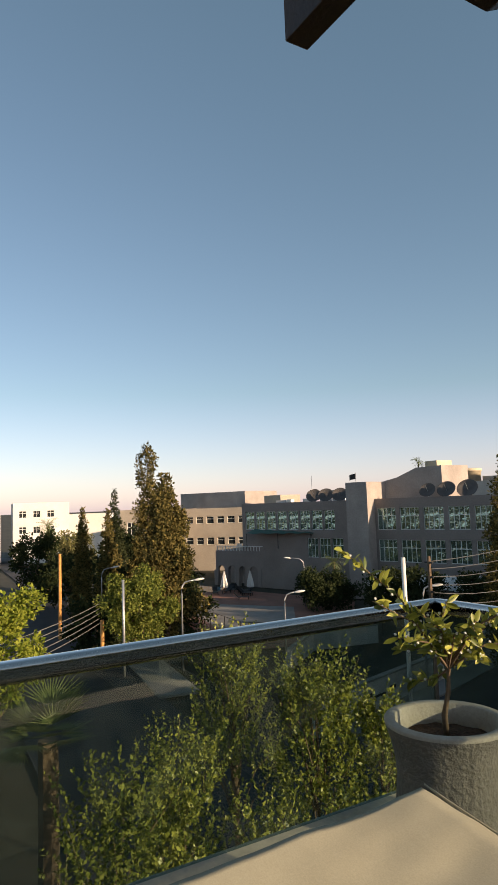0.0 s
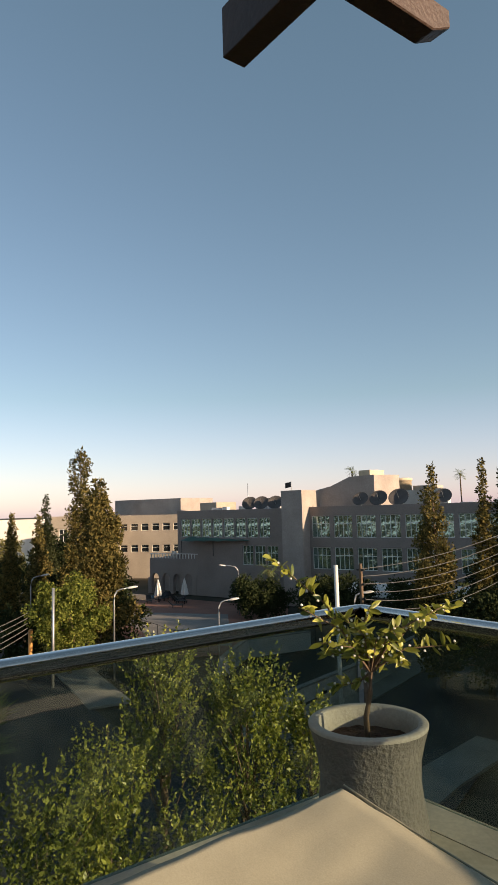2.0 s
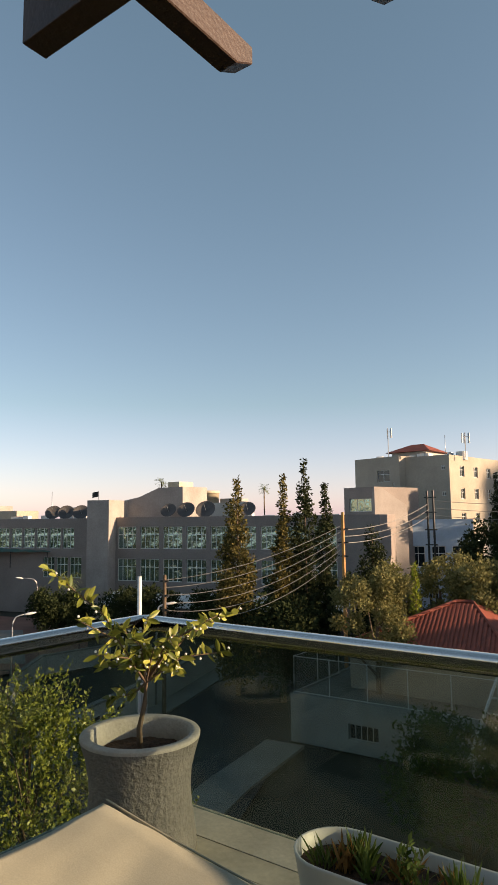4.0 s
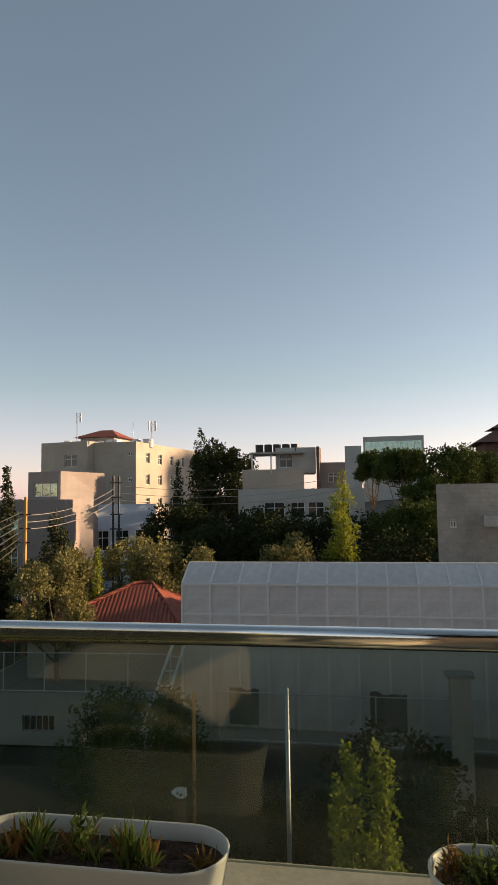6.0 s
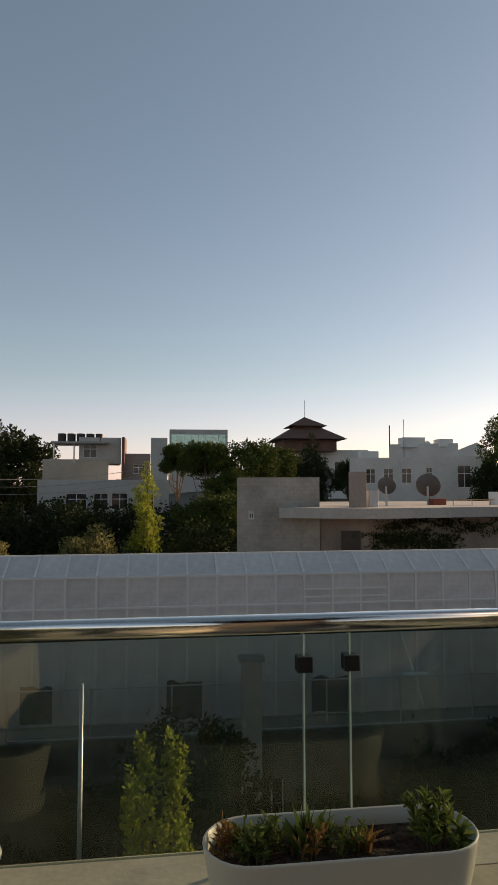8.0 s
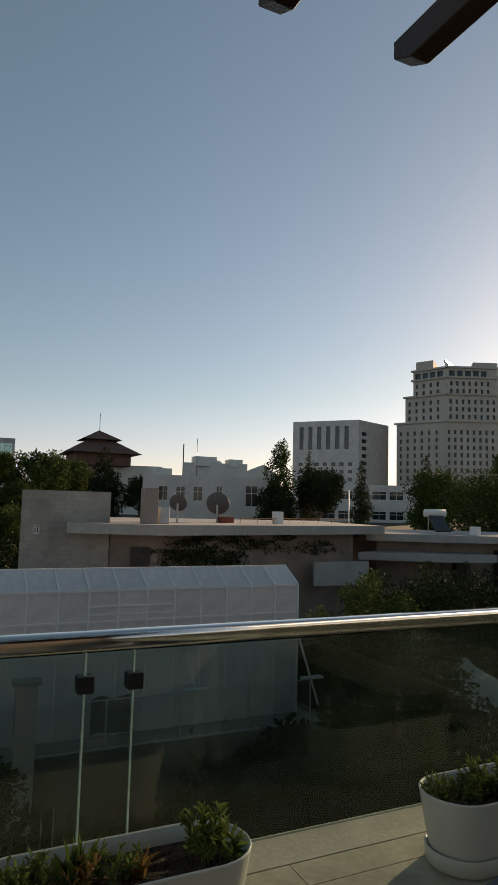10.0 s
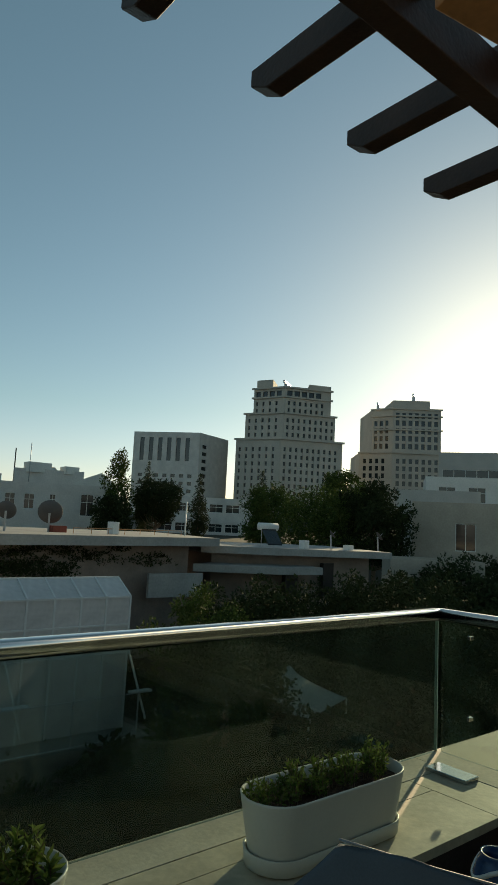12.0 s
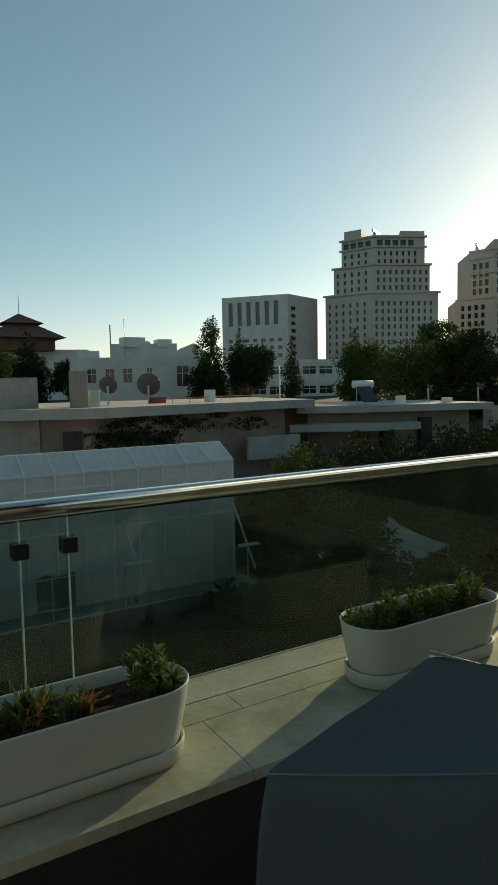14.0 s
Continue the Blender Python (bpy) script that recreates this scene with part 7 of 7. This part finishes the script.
# houses at the far end of the street's right side
house("modern_house", "cream modern house with dark windows", [(56.5, 41.5), (60.9, 35.0), (66.0, 24.0), (80, 32), (70, 50)], -6, 4.7, M["beige_wall"],
      {0: [(4.3, 6.3, -0.2, 2.6)], 1: [(1.0, 4.0, -0.2, 2.4), (6.0, 9.0, -0.2, 2.4)]}, style=(2, 1, 0.08))
house("garden_annex", "low pale garden annex", plan((43.5, 34.0), (49.0, 28.8), 5), -6, -0.7, M["beige_wall"])
house("white_villa", "white house with a roof terrace and glass balustrade", plan((88.5, 62.5), (101, 46.0), 12), -2, 10.6, M["bright_white"],
      {0: rows_of(2.0, 4.6, 4, 2.6, (6.6, 2.4), 2.4)})
house("far_office", "wide pale office block far behind", plan((165, 112), (185, 82.0), 20), 0, 25.6, M["white_wall"], {0: [(1, 33, 16.5, 20.5), (1, 33, 10, 14)]}, style=(10, 1, 0.15))
house("low_roofs", "low pale roofs among the trees", plan((74, 57), (80.5, 48.0), 8), -2, 7.4, M["white_wall"])
# tower crowns
for pts, z, h in (([(192.4, 230.2), (195.6, 222.4), (205, 230), (201, 238)], 65, 4.0), ([(207.7, 211.0), (217.6, 206.5), (226, 216), (216, 221)], 65, 2.2), ([(279.9, 219.2), (293.5, 205.2), (308, 222), (294, 236)], 68, 4.4)):
    bm = bmesh.new()
    a = [bm.verts.new((x, y, z - 0.5)) for x, y in pts]
    b = [bm.verts.new((x, y, z + h)) for x, y in pts]
    bm.faces.new(b)
    for i in range(4):
        j = (i + 1) % 4
        bm.faces.new((a[i], a[j], b[j], b[i]))
    bmesh.ops.recalc_face_normals(bm, faces=bm.faces)
    solid("roof_pavilion", bm, M["hazed_tower_stone"], "stone roof block crowning the hotel tower", "building")
for x, y, z in ((201.5, 220, 64.5), (279.5, 229, 67.5), (291, 214, 72.4)):
    ob = thing("roof_crane", "small window-cleaning crane on the tower", "crane", (x, y, z), 30, group="roof cranes")
    part("base", box(bmesh.new(), -0.8, 0.8, -0.8, 0.8, 0, 3.0), M["galv"], ob)
    part("jib", box(bmesh.new(), -3.5, 6.5, -0.4, 0.4, 3.0, 4.2), M["galv"], ob)


def cornice(pts, z, h, out, label):
    """A projecting band round the front sides of a tower."""
    bm = bmesh.new()
    for p, q in zip(pts, pts[1:]):
        d = Vector((q[0] - p[0], q[1] - p[1]))
        l = d.length
        ang = math.degrees(math.atan2(d.y, d.x))
        box(bm, -out, l + out, -out, 0.3, z, z + h, 0, pose(p[0], p[1], 0, 0, 0, ang))
    solid("cornice", bm, M["hazed_tower_stone"], label, "cornice", group="tower cornices")


for z, p in ((40.4, T1L), (52.4, T1M), (60.0, T1H), (64.4, T1H), (43.4, T2L), (56.0, T2H), (63.6, T2H), (67.4, T2H)):
    cornice(p[:3], z, 0.8, 0.8, "projecting stone band round the tower")

# pointed garden canopy down the slope
tent = thing("garden_tent", "pale pointed garden canopy among the trees", "tent", (18.0, 18.8, -9.6), 20)
bm = bmesh.new()
prev = None
for k in range(9):
    t = k / 8
    half = 1.7 * t + 0.03
    zz = 5.7 - 1.25 * t ** 0.7
    ring = [bm.verts.new((sx * half, sy * half, zz)) for sx, sy in ((-1, -1), (1, -1), (1, 1), (-1, 1))]
    if prev:
        for i in range(4):
            j = (i + 1) % 4
            bm.faces.new((prev[i], ring[i], ring[j], prev[j]))
    prev = ring
part("canopy", bm, M["grey_slab"], tent, "pale stretched canvas", smooth=True)
for sx, sy in ((-1, -1), (1, -1), (1, 1), (-1, 1)):
    part("tent_pole", tube(bmesh.new(), [(sx * 1.7, sy * 1.7, 0), (sx * 1.7, sy * 1.7, 4.47)], 0.05, 6), M["galv"], tent)

# villa roof
for x, y, w, z0, h in ((34.5, 87.5, 1.6, 7.1, 1.0), (38.5, 86.0, 1.0, 7.1, 0.7), (28.5, 88.5, 1.2, 5.1, 1.1), (41.0, 83.5, 0.8, 5.1, 1.2)):
    solid("roof_block", box(bmesh.new(), x - w, x + w, y - 1, y + 1, z0, z0 + h + 0.4, 0.05), M["bright_white"], "small white roof-top block of the villa", "building", group="villa roof blocks")
bm = bmesh.new()
lathe(bm, [(0.001, 1.0), (0.35, 0.9), (0.55, 0.6), (0.6, 0.3), (0.45, 0.25), (0.45, 0.0), (0.0, 0.0)], 16)
solid("roof_dome", bm, M["bright_white"], "small white dome on the villa", "dome", smooth=True, at=pose(36.5, 87.0, 7.1))
bm = bmesh.new()
vs = [bm.verts.new(q) for q in ((0, 0, 0), (5.2, 0, 0), (5.2, 0, 1.0), (3.4, 0, 2.3), (1.6, 0, 1.6), (0, 0, 0.8))]
ws = [bm.verts.new(v.co + Vector((0, 5, 0))) for v in vs]
bm.faces.new(vs)
bm.faces.new(ws[::-1])
for i in range(6):
    j = (i + 1) % 6
    bm.faces.new((vs[j], vs[i], ws[i], ws[j]))
bmesh.ops.recalc_face_normals(bm, faces=bm.faces)
solid("gable_block", bm, M["bright_white"], "white gabled end of the villa", "building", at=pose(37.6, 82.0, 5.1, 0, 0, -25))
